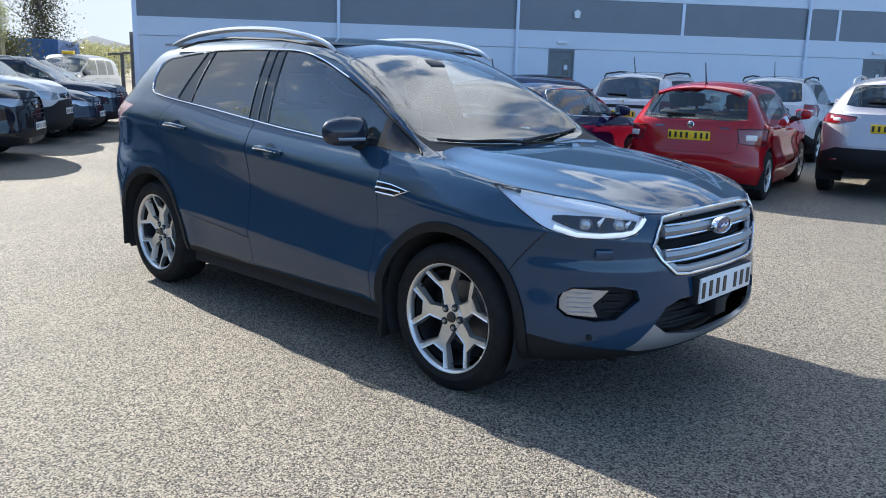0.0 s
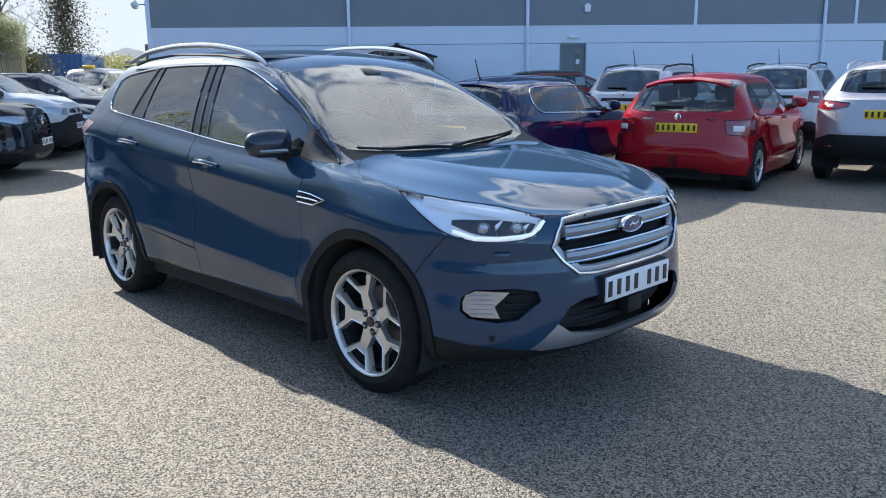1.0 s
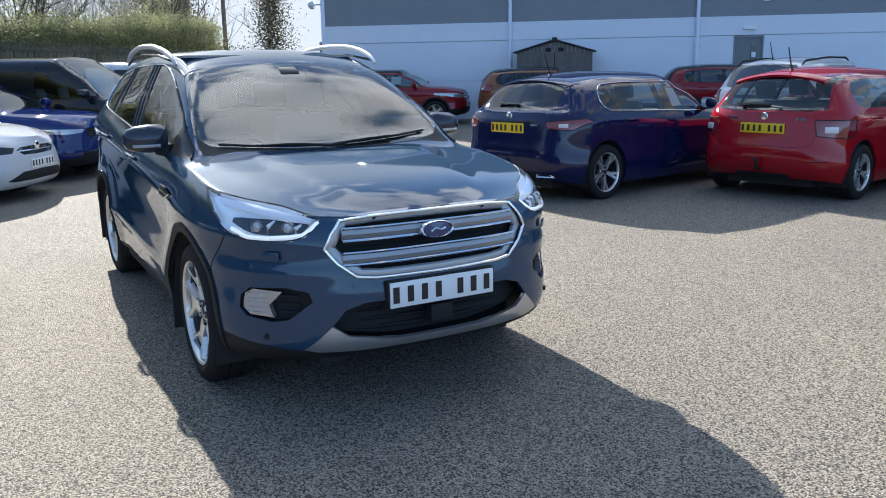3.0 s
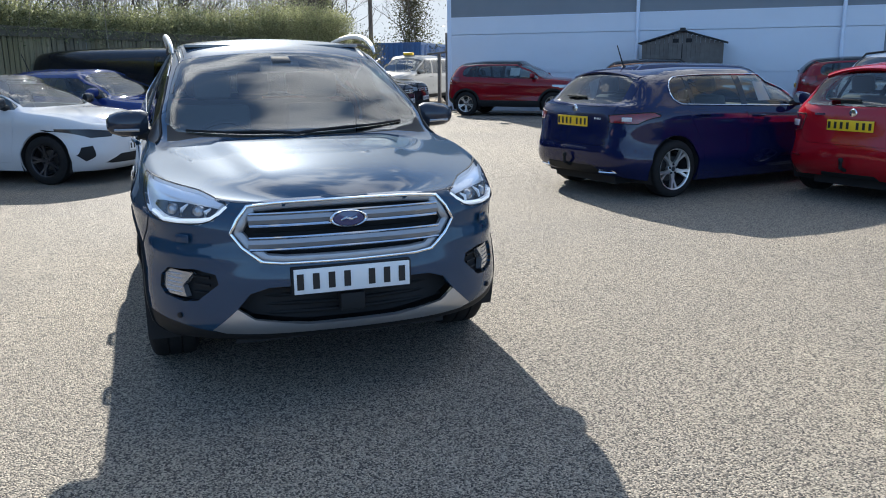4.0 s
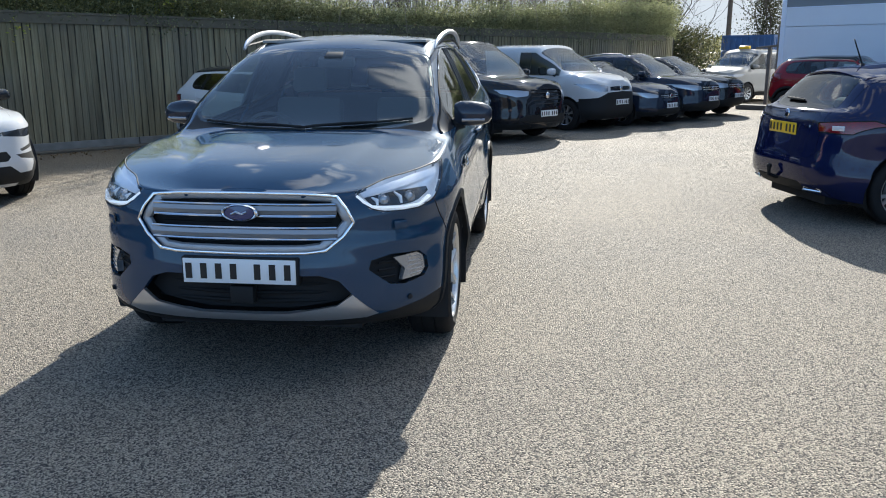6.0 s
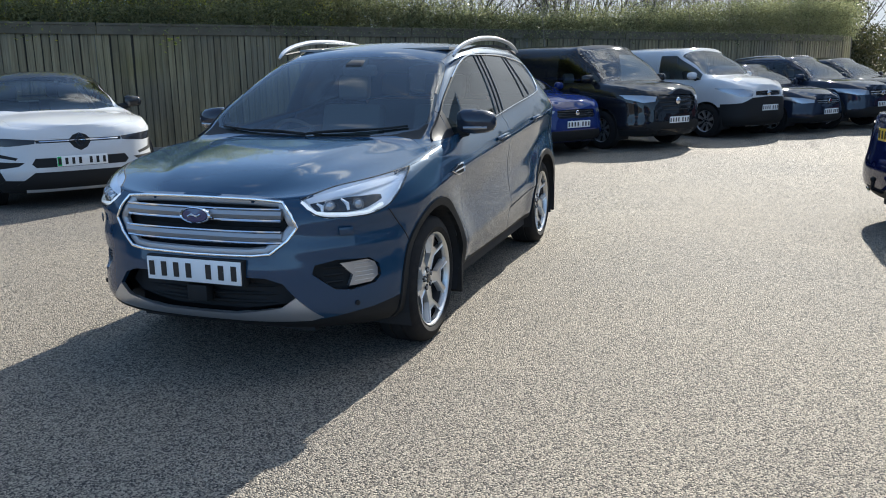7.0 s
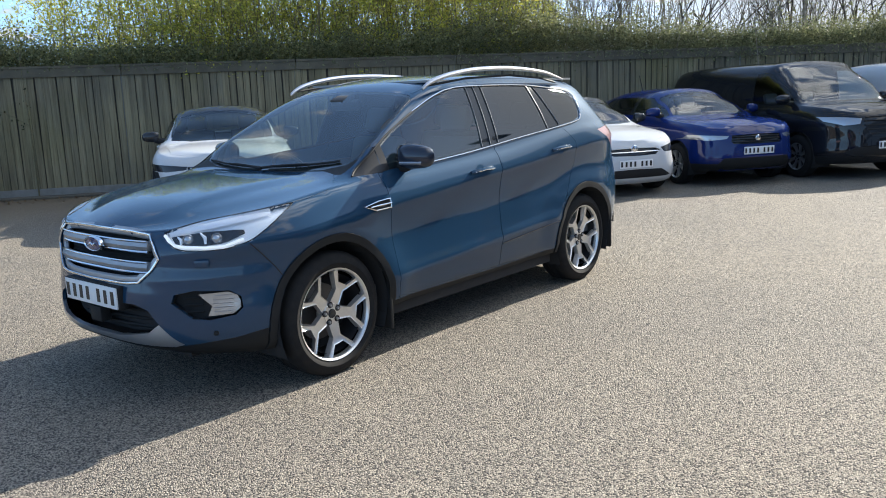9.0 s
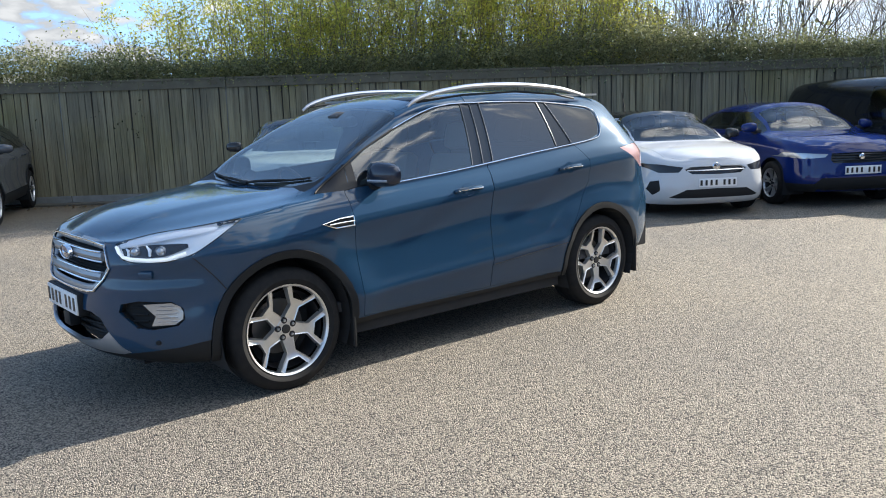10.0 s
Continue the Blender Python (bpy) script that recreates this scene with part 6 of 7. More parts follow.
def shed():
    s = new("garden_shed")
    s.matrix_world = WALL @ pose(7.42, 1.35, 0)
    tagged(s, "small grey weathered timber shed with felt roof by the wall", "shed")
    hw, d, e, a = 1.10, 1.15, 1.98, 2.30
    bm = bmesh.new()
    box(bm, -hw + 0.02, hw - 0.02, -d, -0.02, 0, e)
    part("core", bm, M["shed_wood"], s, smooth=False)
    n = 18
    for k in range(n):
        x0, x1 = -hw + 2 * hw * k / n, -hw + 2 * hw * (k + 1) / n
        bm = bmesh.new()
        h = e + (a - e) * (1 - abs((x0 + x1) / 2) / hw)
        box(bm, x0 + 0.003, x1 - 0.003, -0.02, 0.0, 0.04, h)
        part("board", bm, M["shed_wood"], s, smooth=False)
    for sg in (1, -1):
        bm = bmesh.new()
        t = math.atan2(a - e, hw)
        box(bm, -0.06, math.hypot(hw, a - e) + 0.10, -d - 0.08, 0.10, 0.0, 0.035, Matrix.Translation((0, 0, a + 0.02)) @ (pose(0, 0, 0, 0, math.degrees(t), 0) if sg > 0 else pose(0, 0, 0, 0, 0, 180) @ pose(0, 0, 0, 0, math.degrees(t), 0) @ pose(0, d - 0.02, 0)))
        part("roof", bm, M["felt"], s, smooth=False)
        bm = bmesh.new()
        box(bm, sg * 0.18 - 0.08, sg * 0.18 + 0.08, 0.0, 0.012, 2.0, 2.11)
        part("vent", bm, M["void"], s, smooth=False)
    bm = bmesh.new()
    box(bm, -0.012, 0.012, 0.0, 0.006, 0.05, 1.95)
    part("door_gap", bm, M["void"], s, smooth=False)
    bm = bmesh.new()
    box(bm, -0.07, 0.07, -0.02, 0.13, a + 0.0, a + 0.10)
    part("finial", bm, M["felt"], s, smooth=False)


shed()


def container():
    c = new("shipping_container")
    c.matrix_world = pose(-34.7, 12.1, 0, 0, 0, 148.5)
    tagged(c, "blue corrugated steel shipping container beyond the yard", "container")
    L, W, H = 6.06, 2.44, 2.59
    bm = bmesh.new()
    box(bm, 0.02, L - 0.02, 0.02, W - 0.02, 0.1, H - 0.03)
    part("body", bm, M["cont_blue"], c, smooth=False)
    for k in range(20):
        bm = bmesh.new()
        x = 0.15 + k * (L - 0.3) / 20
        box(bm, x, x + 0.14, -0.015, 0.03, 0.15, H - 0.12)
        part("corrugation", bm, M["cont_blue"], c, smooth=False)
    for k in range(8):
        bm = bmesh.new()
        y = 0.14 + k * (W - 0.28) / 8
        box(bm, -0.015, 0.03, y, y + 0.13, 0.15, H - 0.12)
        part("corrugation", bm, M["cont_blue"], c, smooth=False)
    for x in (0.0, L - 0.1):
        for y in (0.0, W - 0.1):
            bm = bmesh.new()
            box(bm, x, x + 0.1, y, y + 0.1, 0, H)
            part("corner_post", bm, M["cont_blue"], c, smooth=False)
    for y in (0.0, W - 0.08):
        bm = bmesh.new()
        box(bm, 0, L, y, y + 0.08, H - 0.10, H)
        part("top_rail", bm, M["cont_blue"], c, smooth=False)
    bm = bmesh.new()
    box(bm, 0, 0.08, 0.1, W - 0.1, H - 0.10, H)
    part("top_rail", bm, M["cont_blue"], c, smooth=False)


container()
bm = bmesh.new()
tube(bm, [(0, 0, 0), (0.02, 0, 5), (0.05, 0, 10)], [0.16, 0.14, 0.12], 12)
pole = mesh_object("utility_pole", bm, M["pole_wood"])
pole.matrix_world = pose(-48.0, 12.9, 0)
tagged(pole, "tall wooden utility pole beyond the container", "pole")
bm = bmesh.new()
box(bm, -0.06, 0.06, -0.06, 0.06, 0, 2.48, bevel=0.008)
gp = mesh_object("gate_post", bm, M["shed_wood"], smooth=False)
gp.matrix_world = WALL @ pose(-0.12, -0.25, 0)
tagged(gp, "weathered timber gate post at the building corner", "post")
frame_ = new("gateway")
frame_.matrix_world = WALL
tagged(frame_, "rough timber post and beam gateway beside the building corner", "gateway")
bm = bmesh.new()
box(bm, -0.50, -0.40, -0.40, -0.30, 0, 1.82, bevel=0.006)
part("post", bm, M["shed_wood"], frame_, smooth=False)
bm = bmesh.new()
box(bm, -0.85, -0.04, -0.44, -0.26, 1.815, 1.875, bevel=0.006)
for v in bm.verts:
    v.co.z += 0.10 * (v.co.x + 0.45)
part("beam", bm, M["shed_wood"], frame_, smooth=False)
bm = bmesh.new()
box(bm, -0.75, 0.35, -0.25, 0.25, 0, 0.14, bevel=0.02)
sb = mesh_object("timber_sleeper", bm, M["shed_wood"], smooth=False)
sb.matrix_world = WALL @ pose(-0.2, 0.35, 0)
tagged(sb, "grey timber sleeper lying by the building corner", "sleeper")

# parking bay lines before the building
M["line"] = material("worn_white_line", (0.62, 0.62, 0.58), 0.8, grain=(30, (0.35, 0.34, 0.31), 0.8))
for k in range(6):
    bm = bmesh.new()
    box(bm, -0.05, 0.05, 0, 4.2, 0.002, 0.006)
    ln = mesh_object("bay_line", bm, M["line"], smooth=False)
    ln.matrix_world = pose(-3.55 + 1.62 * k, 4.35 + 2.35 * k, 0, 0, 0, 11)
    tagged(ln, "worn white painted parking bay line", "line", group="bay lines", kind="structure")

# hills on the horizon, the haze of distance put into their bluish colour
M["hill"] = material("haze_tinted_hill", (0.075, 0.090, 0.115), 1.0, grain=(0.01, (0.055, 0.07, 0.075), 0.6))


def hills():
    rng = random.Random(5)
    bm = bmesh.new()
    rows = []
    for k in range(121):
        a = radians(120 + k)
        h = 11 + 6 * noise.noise(Vector((k * 0.06, 0, 3))) + 4 * noise.noise(Vector((k * 0.21, 4, 0))) + 17 * math.exp(-((k - 36.2) / 1.6) ** 2) + 10 * math.exp(-((k - 33.6) / 1.9) ** 2)
        rows.append([bm.verts.new((math.cos(a) * r, math.sin(a) * r, z)) for r, z in ((760, -1), (800, h * 0.5), (850, h), (920, 0))])
    for a, b in zip(rows, rows[1:]):
        for j in range(3):
            bm.faces.new((a[j], a[j + 1], b[j + 1], b[j]))
    bmesh.ops.recalc_face_normals(bm, faces=bm.faces)
    tagged(mesh_object("hills", bm, M["hill"]), "low hills on the horizon, tinted blue for haze", "hills", kind="structure")


hills()

# ---- other cars ----
def largest_only(bm, mark, other):
    """Gives all but the largest patch of a mark back to the other mark."""
    lay = bm.faces.layers.int["part"]
    left, patches = {f for f in bm.faces if f[lay] == mark}, []
    while left:
        todo, patch = [left.pop()], []
        while todo:
            f = todo.pop()
            patch.append(f)
            for e in f.edges:
                for g in e.link_faces:
                    if g in left:
                        left.discard(g)
                        todo.append(g)
        patches.append(patch)
    patches.sort(key=lambda q: -sum(f.calc_area() for f in q))
    for q in patches[1:]:
        for f in q:
            f[lay] = other


def plan(c):
    """Fills in the curves of a car's skin from its main sizes: origin midway between the axles, x ahead."""
    xF, xR = c["wb"] / 2 + c["fo"], -c["wb"] / 2 - c["ro"]
    H, W = c["H"], c["W"] / 2
    (cx, cz), hx, (ex, ez), (tx, tz) = c["cowl"], c["head"], c["end"], c["tail"]
    zf, b1, b2 = c["nose"], c["belt"][0], c["belt"][1]
    hz = c.get("headz", H - 0.075)
    zc = [(xR - 0.1, tz), (xR + 0.03, tz), (tx, tz + 0.03), (ex, ez), ((ex + hx) / 2, H), (hx + 0.1 * (ex - hx) * 0.3, H - 0.015), (hx, hz), ((hx + cx) / 2, (hz + cz) / 2 + 0.035), (cx, cz), (cx + 0.1, cz - 0.005),
          (cx * 0.45 + xF * 0.55, cz * 0.55 + zf * 0.45 + 0.03), (xF - 0.12, zf + 0.03), (xF, zf)]
    drop = pch([(xR, 0.0), (tx, 0.02), (ex, 0.085), (hx, 0.07), ((hx + cx) / 2, 0.055), (cx, 0.03), (cx + 0.25, 0.03), (xF, 0.0)])
    f = pch(zc)
    zr = [(x, f(x) - drop(x)) for x, _ in zc]
    zs = [(xR, min(tz, b2)), (tx + 0.15, b2), ((tx + cx) / 2, (b1 + b2) / 2), (cx - 0.15, b1), (cx + 0.12, f(cx + 0.12) - 0.055), ((cx + xF) / 2, f((cx + xF) / 2) - 0.06), (xF - 0.15, f(xF - 0.15) - 0.05), (xF, zf - 0.02)]
    low = c.get("low", 0.24)
    rw = c.get("roofw", 0.71)
    zz = lambda z: (z - low) / (zf - low)
    S = dict(kf=c["wb"] / 2 - 0.03, kr=-c["wb"] / 2 - 0.05, nf=c.get("nf", 3.0), nr=c.get("nr", 3.6), nv=16, nu=16, nc=14, step=0.085, soft=2,
             zb=[(xR, low + 0.10), (-c["wb"] / 2, low), (c["wb"] / 2, low - 0.02), (xF, low - 0.02)], zs=zs,
             w=[(xR, W * 0.985), (0, W), (xF, W * 0.985)],
             prof=[(0, 0.955), (0.1, 0.985), (0.35, 1.0), (0.7, 0.995), (0.9, 0.975), (1.0, 0.925)],
             xf=[(0, xF - 0.14), (0.1, xF - 0.03), (0.3, xF), (0.6, xF - 0.015), (0.85, xF - 0.05), (1.0, xF - 0.10)],
             xr=[(0, xR + 0.12), (0.12, xR + 0.02), (0.35, xR), (0.55, xR + 0.03), (0.8, xR + 0.06), (1.0, xR + 0.09)],
             zr=zr, rr=[(xR, 0.9), (tx, 0.84), (ex, rw), (hx, rw + 0.02), ((hx + cx) / 2, rw + 0.07), (cx, 0.87), (cx + 0.3, 0.82), (xF, 0.72)], zc=zc,
             dy=lambda x, z: 0.012 * math.exp(-((z - (b1 + b2) / 2 + 0.14 + 0.05 * x) / 0.04) ** 2) - 0.015 * math.exp(-((z - 0.62) / 0.12) ** 2) + 0.018 * math.exp(-((z - 0.40) / 0.06) ** 2))
    return S, xF, xR


def rows_of(f, x0, x1, n):
    return [(x0 + (x1 - x0) * k / n, f(x0 + (x1 - x0) * k / n)) for k in range(n + 1)]


def car(c, where, name, label):
    S, xF, xR = plan(c)
    top = new(name)
    top.matrix_world = where
    tagged(top, label, c.get("category", "car"))
    bm = shell(S)
    BODY, FD_, RD, G1, G2, G3, PIL, SCR, REAR, HL, TL, GR, LOWF, LOWR, ARCH, HOLE, SILL, ROOF, FOGP, BON, GATE, TRIM, PIL2, ARCH2 = range(24)
    zs, zr = pch(S["zs"]), pch(S["zr"])
    wb, R = c["wb"], c["R"]
    (cx, cz), hx, (ex, ez), (tx, tz) = c["cowl"], c["head"], c["end"], c["tail"]
    W = c["W"] / 2
    xb, xq, xe = c["pillars"]
    bot = lambda x: zs(x) + 0.02
    tp = lambda x: zs(x) + (zr(x) - zs(x)) * 0.84
    xa = cx - 0.16
    hg = tp(xe) - bot(xe)
    tail_end = [(xe + 0.04, bot(xe) + 0.012), (xe - 0.01, bot(xe) + 0.18 * hg), (xe - 0.025, bot(xe) + 0.42 * hg), (xe - 0.005, bot(xe) + 0.70 * hg), (xe + 0.05, bot(xe) + 0.93 * hg)]
    sill = c.get("low", 0.24) + 0.09
    # doors, then glass over them
    if c.get("doors", True):
        cut(bm, "side", [(cx - 0.20, sill), (cx - 0.12, zs(cx - 0.12)), (cx - 0.35, zr(cx - 0.35) - 0.02), (hx, zr(hx) - 0.02), (xb - 0.02, zr(xb) - 0.015), (xb - 0.02, sill)], FD_)
        cut(bm, "side", [(xb - 0.02, sill), (xb - 0.02, zr(xb) - 0.015), (xq, zr(xq) - 0.015), (xq - 0.14, zs(xq) + 0.0), (xq - 0.10, 0.85), (-wb / 2 + R + 0.12, 0.55), (-wb / 2 + R + 0.10, sill)], RD)
    if c.get("cladding", 0.0) >= 0:
        k = sill + c.get("cladding", 0.0)
        cut(bm, "side", [(3, 0), (3, k), (-3, k + 0.05), (-3, 0)], SILL, facing=0.2)
    for ax in (wb / 2, -wb / 2):
        if c.get("trim"):
            cut(bm, "side", circle(ax, R, R + 0.10, 32), ARCH if ax > 0 else ARCH2, facing=0.2)
        cut(bm, "side", circle(ax, R, R + 0.045, 32), HOLE, facing=0.08)
    if not c.get("van"):
        cut(bm, "side", rows_of(bot, xa, xb + 0.03, 5) + rows_of(tp, xb + 0.03, xa, 8), G1)
        cut(bm, "side", rows_of(bot, xb + 0.03, xb - 0.07, 1) + rows_of(tp, xb - 0.07, xb + 0.03, 1), PIL)
        cut(bm, "side", rows_of(bot, xb - 0.07, xq, 5) + rows_of(tp, xq + 0.02, xb - 0.07, 5), G2)
        cut(bm, "side", rows_of(bot, xq, xq - 0.06, 1) + rows_of(tp, xq - 0.04, xq + 0.02, 1), PIL2)
        if xe < xq - 0.12:
            cut(bm, "side", rows_of(bot, xq - 0.06, xe + 0.10, 2) + tail_end + rows_of(tp, xe + 0.13, xq - 0.04, 2), G3)
    else:
        cut(bm, "side", rows_of(bot, xa, xb + 0.03, 5) + rows_of(tp, xb + 0.03, xa, 8), G1)
        if c["van"] == "glazed":
            cut(bm, "side", rows_of(bot, xb - 0.07, xq, 3) + rows_of(tp, xq, xb - 0.07, 3), G2)
            cut(bm, "side", rows_of(bot, xq - 0.08, xe, 3) + rows_of(tp, xe, xq - 0.08, 3), G3)
    sw = lambda x: pch(S["w"])(x) * 0.925 * pch(S["rr"])(x)
    cut(bm, "top", [(cx - 0.02, -0.01), (cx - 0.04, sw(cx) * 0.55), (cx - 0.12, sw(cx - 0.12) * 0.955)] + [(x, sw(x) * 0.955) for x in ((cx * 0.7 + hx * 0.3), (cx * 0.35 + hx * 0.65), hx + 0.03)] + [(hx, sw(hx) * 0.6), (hx - 0.01, -0.01)], SCR, facing=0.1)
    cut(bm, "top", [(cx + 0.06, -0.01), (cx + 0.05, W * 0.45), (cx - 0.02, W * 0.78), (cx + 0.25, W * 0.80), (xF - 0.32, W * 0.70), (xF - 0.13, W * 0.40), (xF - 0.11, -0.01)], BON, facing=0.25)
    if c.get("roof"):
        cut(bm, "top", [(hx, -0.01), (hx, sw(hx)), (ex, sw(ex)), (ex - 0.2, -0.01)], ROOF, facing=0.55)
    if c.get("black_pillars"):
        cut(bm, "side", rows_of(lambda x: tp(x) + 0.012, xa + 0.03, hx - 0.2, 8) + rows_of(lambda x: zr(x) + 0.12, hx - 0.2, xa + 0.10, 8), ROOF, only={BODY, FD_, RD, BON}, facing=0.02)
    if c.get("gate"):
        gb = c["gate"]
        cut(bm, "rear", [(-0.01, gb), (0.50, gb), (0.575, gb + 0.05), (0.60, tz - 0.05), (0.655, tz + 0.05), (0.60, ez - 0.08), (0.50, ez - 0.02), (-0.01, ez)], GATE, facing=0.03)
    g0, g1, gw = c.get("rearglass", (tz + 0.05, ez - 0.07, 0.60))
    cut(bm, "rear", [(-0.01, g0), (gw * 0.8, g0 + 0.008), (gw, g0 + 0.03), (gw * 0.90, g1 - 0.03), (gw * 0.82, g1), (-0.01, g1 + 0.01)], REAR, facing=0.05)
    for poly in c.get("black_front", []):
        cut(bm, "front", poly, LOWF, facing=0.1)
    for poly in c.get("grille", []):
        cut(bm, "front", poly, GR, facing=0.05)
    for poly in c.get("headlamp", []):
        cut(bm, "front", poly, HL, facing=0.02)
    for poly in c.get("black_rear", []):
        cut(bm, "rear", poly, LOWR, facing=0.1)
    for poly in c.get("taillamp", []):
        cut(bm, "rear", poly, TL, facing=0.02)
    largest_only(bm, TL, BODY)
    P = c["paint"]
    roof = c.get("roof", P)
    fin = lambda b, d=0.012, g=0.002: rim_in(b, d, g)
    black = M["plastic"]
    part("body", fin(take(bm, {BODY, HOLE} - {HOLE}, "join"), 0.02, 0), P, top)
    part("bonnet", fin(take(bm, {BON}, "join")), P, top)
    have = {f[bm.faces.layers.int["part"]] for f in bm.faces}
    if ROOF in have:
        part("roof", fin(take(bm, {ROOF}, "join"), 0.01, 0), roof, top)
    part("windscreen", take(bm, {SCR}, "join"), M["screen_glass"], top)
    if GATE in have:
        part("tailgate", fin(take(bm, {GATE}, "join"), 0.014, 0.003), P, top)
    if REAR in have:
        part("rear_window", take(bm, {REAR}, "join"), c.get("rear_glass", M["tinted"]), top)
        b = bmesh.new()
        tube(b, [(side_rear(bm, y, g0 + 0.07) - 0.02, y, g0 + 0.07 + 0.02 * y) for y in (-0.02, 0.16, 0.34)], 0.011, 6)
        part("rear_wiper", b, black, top)
    for mark, nm, mt in ((LOWF, "lower_bumper", black), (LOWR, "rear_diffuser", black), (SILL, "sill_cladding", black)):
        if mark in have:
            part(nm, fin(take(bm, {mark}, "join"), 0.015, 0.001), mt, top)
    if GR in have:
        b = take(bm, {GR}, "join")
        for v in b.verts:
            v.co.x -= 0.03
        part("grille", b, M["gloss_black"], top)
        zg = [p[1] for q in c["grille"] for p in q]
        yg = max(p[0] for p in c["grille"][0])
        z0, z1 = min(p[1] for p in c["grille"][0]), max(p[1] for p in c["grille"][0])
        for k in range(c.get("bars", 2)):
            z = z0 + (z1 - z0) * (k + 1) / (c.get("bars", 2) + 1)
            b = bmesh.new()
            tube(b, [(side_front(bm, y, z) - 0.012, y, z) for y in (-yg * 0.92, -yg * 0.5, 0, yg * 0.5, yg * 0.92)], 0.008, 6)
            part("grille_bar", b, c.get("bar_mat", M["chrome"]), top)
    for s, mode in ((1, None), (-1, "flip")):
        fd = part("front_door", fin(take(bm, {FD_}, mode)), P, top) if FD_ in have else top
        rd = part("rear_door", fin(take(bm, {RD}, mode)), P, top) if RD in have else top
        if G1 in have:
            part("door_glass", take(bm, {G1}, mode), M["car_glass"], fd)
        if G2 in have:
            part("door_glass", take(bm, {G2}, mode), c.get("glass2", M["tinted"]), rd)
        if G3 in have:
            part("quarter_window", take(bm, {G3}, mode), c.get("glass2", M["tinted"]), top)
        for mark in (PIL, PIL2):
            if mark in have:
                part("pillar_trim", fin(take(bm, {mark}, mode), 0.01, 0.001), M["gloss_black"], top)
        for mark in (ARCH, ARCH2):
            if mark in have:
                b = take(bm, {mark}, mode)
                for v in b.verts:
                    v.co.y += s * 0.012
                part("arch_trim", fin(b, 0.03, 0), black, top)
        if HL in have:
            b = take(bm, {HL}, mode)
            h = part("headlamp", fin(b, 0.02, 0.001), M["lamp_clear"] if not c.get("dark_lamps") else M["lamp_dark"], top)
            pts = [p for p, n in outline_points(bm, HL, s)]
            mid = sum(pts, Vector()) / len(pts)
            b = bmesh.new()
            lathe(b, [(0.0, 0.02), (0.03, 0.012), (0.036, 0.0)], 14, m=pose(mid.x - 0.005, mid.y, mid.z, 0, 0, -90 + 35 * s))
            part("projector", b, M["lamp_silver"], h)
        if TL in have:
            b = take(bm, {TL}, mode)
            t = part("tail_lamp", fin(b, 0.02, 0.001), M["lamp_red"], top)
            ring = [p + n * 0.001 for p, n in outline_points(bm, TL, s)]
            b = bmesh.new()
            tube(b, ring + ring[:1], 0.005, 5)
            part("gasket", b, black, t)
            for poly in c.get("taillamp", [])[:1]:
                my, mz = sum(p[0] for p in poly) / len(poly), sum(p[1] for p in poly) / len(poly)
                b = bmesh.new()
                rw_, rh_ = c.get("reverse", (0.055, 0.022))
                box(b, -0.012, 0.006, -rw_, rw_, -rh_, rh_, pose(side_rear(bm, my, mz), s * my, mz - 0.01, 0, 0, -35 * s), bevel=0.006)
                part("reverse_lamp", b, M["reverse_white"], t)
        mm = c.get("mirror", P)
        door_mirror(top, cx - 0.28, s * (W - 0.065), zs(cx - 0.28) + 0.085, mm, 0.92, lamp=False)
        for hx0 in (xb + 0.16, xq + 0.06):
            if FD_ in have:
                zh = zs(hx0) - 0.10
                b = bmesh.new()
                tube(b, [side_point(bm, hx0 - 0.10, zh, 0.004, s), side_point(bm, hx0 - 0.07, zh, 0.03, s), side_point(bm, hx0 + 0.07, zh - 0.004, 0.03, s), side_point(bm, hx0 + 0.10, zh - 0.004, 0.004, s)], 0.013, 6)
                part("door_handle", b, c.get("handles", P), fd if hx0 > xb else rd)
        if c.get("bright"):
            b = bmesh.new()
            tube(b, [side_point(bm, x, z, 0.006, s) for x, z in rows_of(lambda x: bot(x) - 0.008, xa, xe + 0.10, 10) + tail_end + rows_of(lambda x: tp(x) + 0.008, xe + 0.13, xa - 0.05, 14)], 0.007, 6)
            part("window_trim", b, M["chrome"], top)
        if c.get("rails"):
            b = bmesh.new()
            rx = [ex + 0.12, ex + 0.22, (ex + hx) / 2, hx - 0.32, hx - 0.20]
            f = pch(S["zr"])
            tube(b, [(x, s * sw(x) * 0.96, f(x) + d) for x, d in zip(rx, (0.01, 0.06, 0.065, 0.06, 0.01))], [0.012, 0.018, 0.016, 0.018, 0.012], 8)
            part("roof_rail", b, c["rails"], top)
    for x in (wb / 2, -wb / 2):
        for s in (1, -1):
            wheel(top, x, s * (W - 0.105), R, c.get("rim", R * 0.66), 0.20, c.get("spokes", (5, "split")), (c.get("rim_mat", M["alloy"]),) * 2 + (M["alloy_dark"],), 9 * s + 20 * x)
    for ax in (wb / 2, -wb / 2):
        wheel_wells(top, ax, R, R + 0.05, W - 0.34, W - 0.01)
    b = bmesh.new()
    box(b, xR + 0.25, xF - 0.25, -W * 0.58, W * 0.58, c.get("low", 0.24) - 0.02, 0.45)
    box(b, -wb / 2 + R + 0.1, wb / 2 - R - 0.1, -W * 0.93, W * 0.93, c.get("low", 0.24) - 0.01, 0.40)
    part("underside", b, M["void"], top, smooth=False)
    b = bmesh.new()
    box(b, xR + 0.35, cx, -W * 0.88, W * 0.88, 0.38, 0.44)
    box(b, cx - 0.42, cx - 0.05, -W * 0.86, W * 0.86, 0.6, cz - 0.06, bevel=0.05)
    part("cabin", b, M["interior"], top)
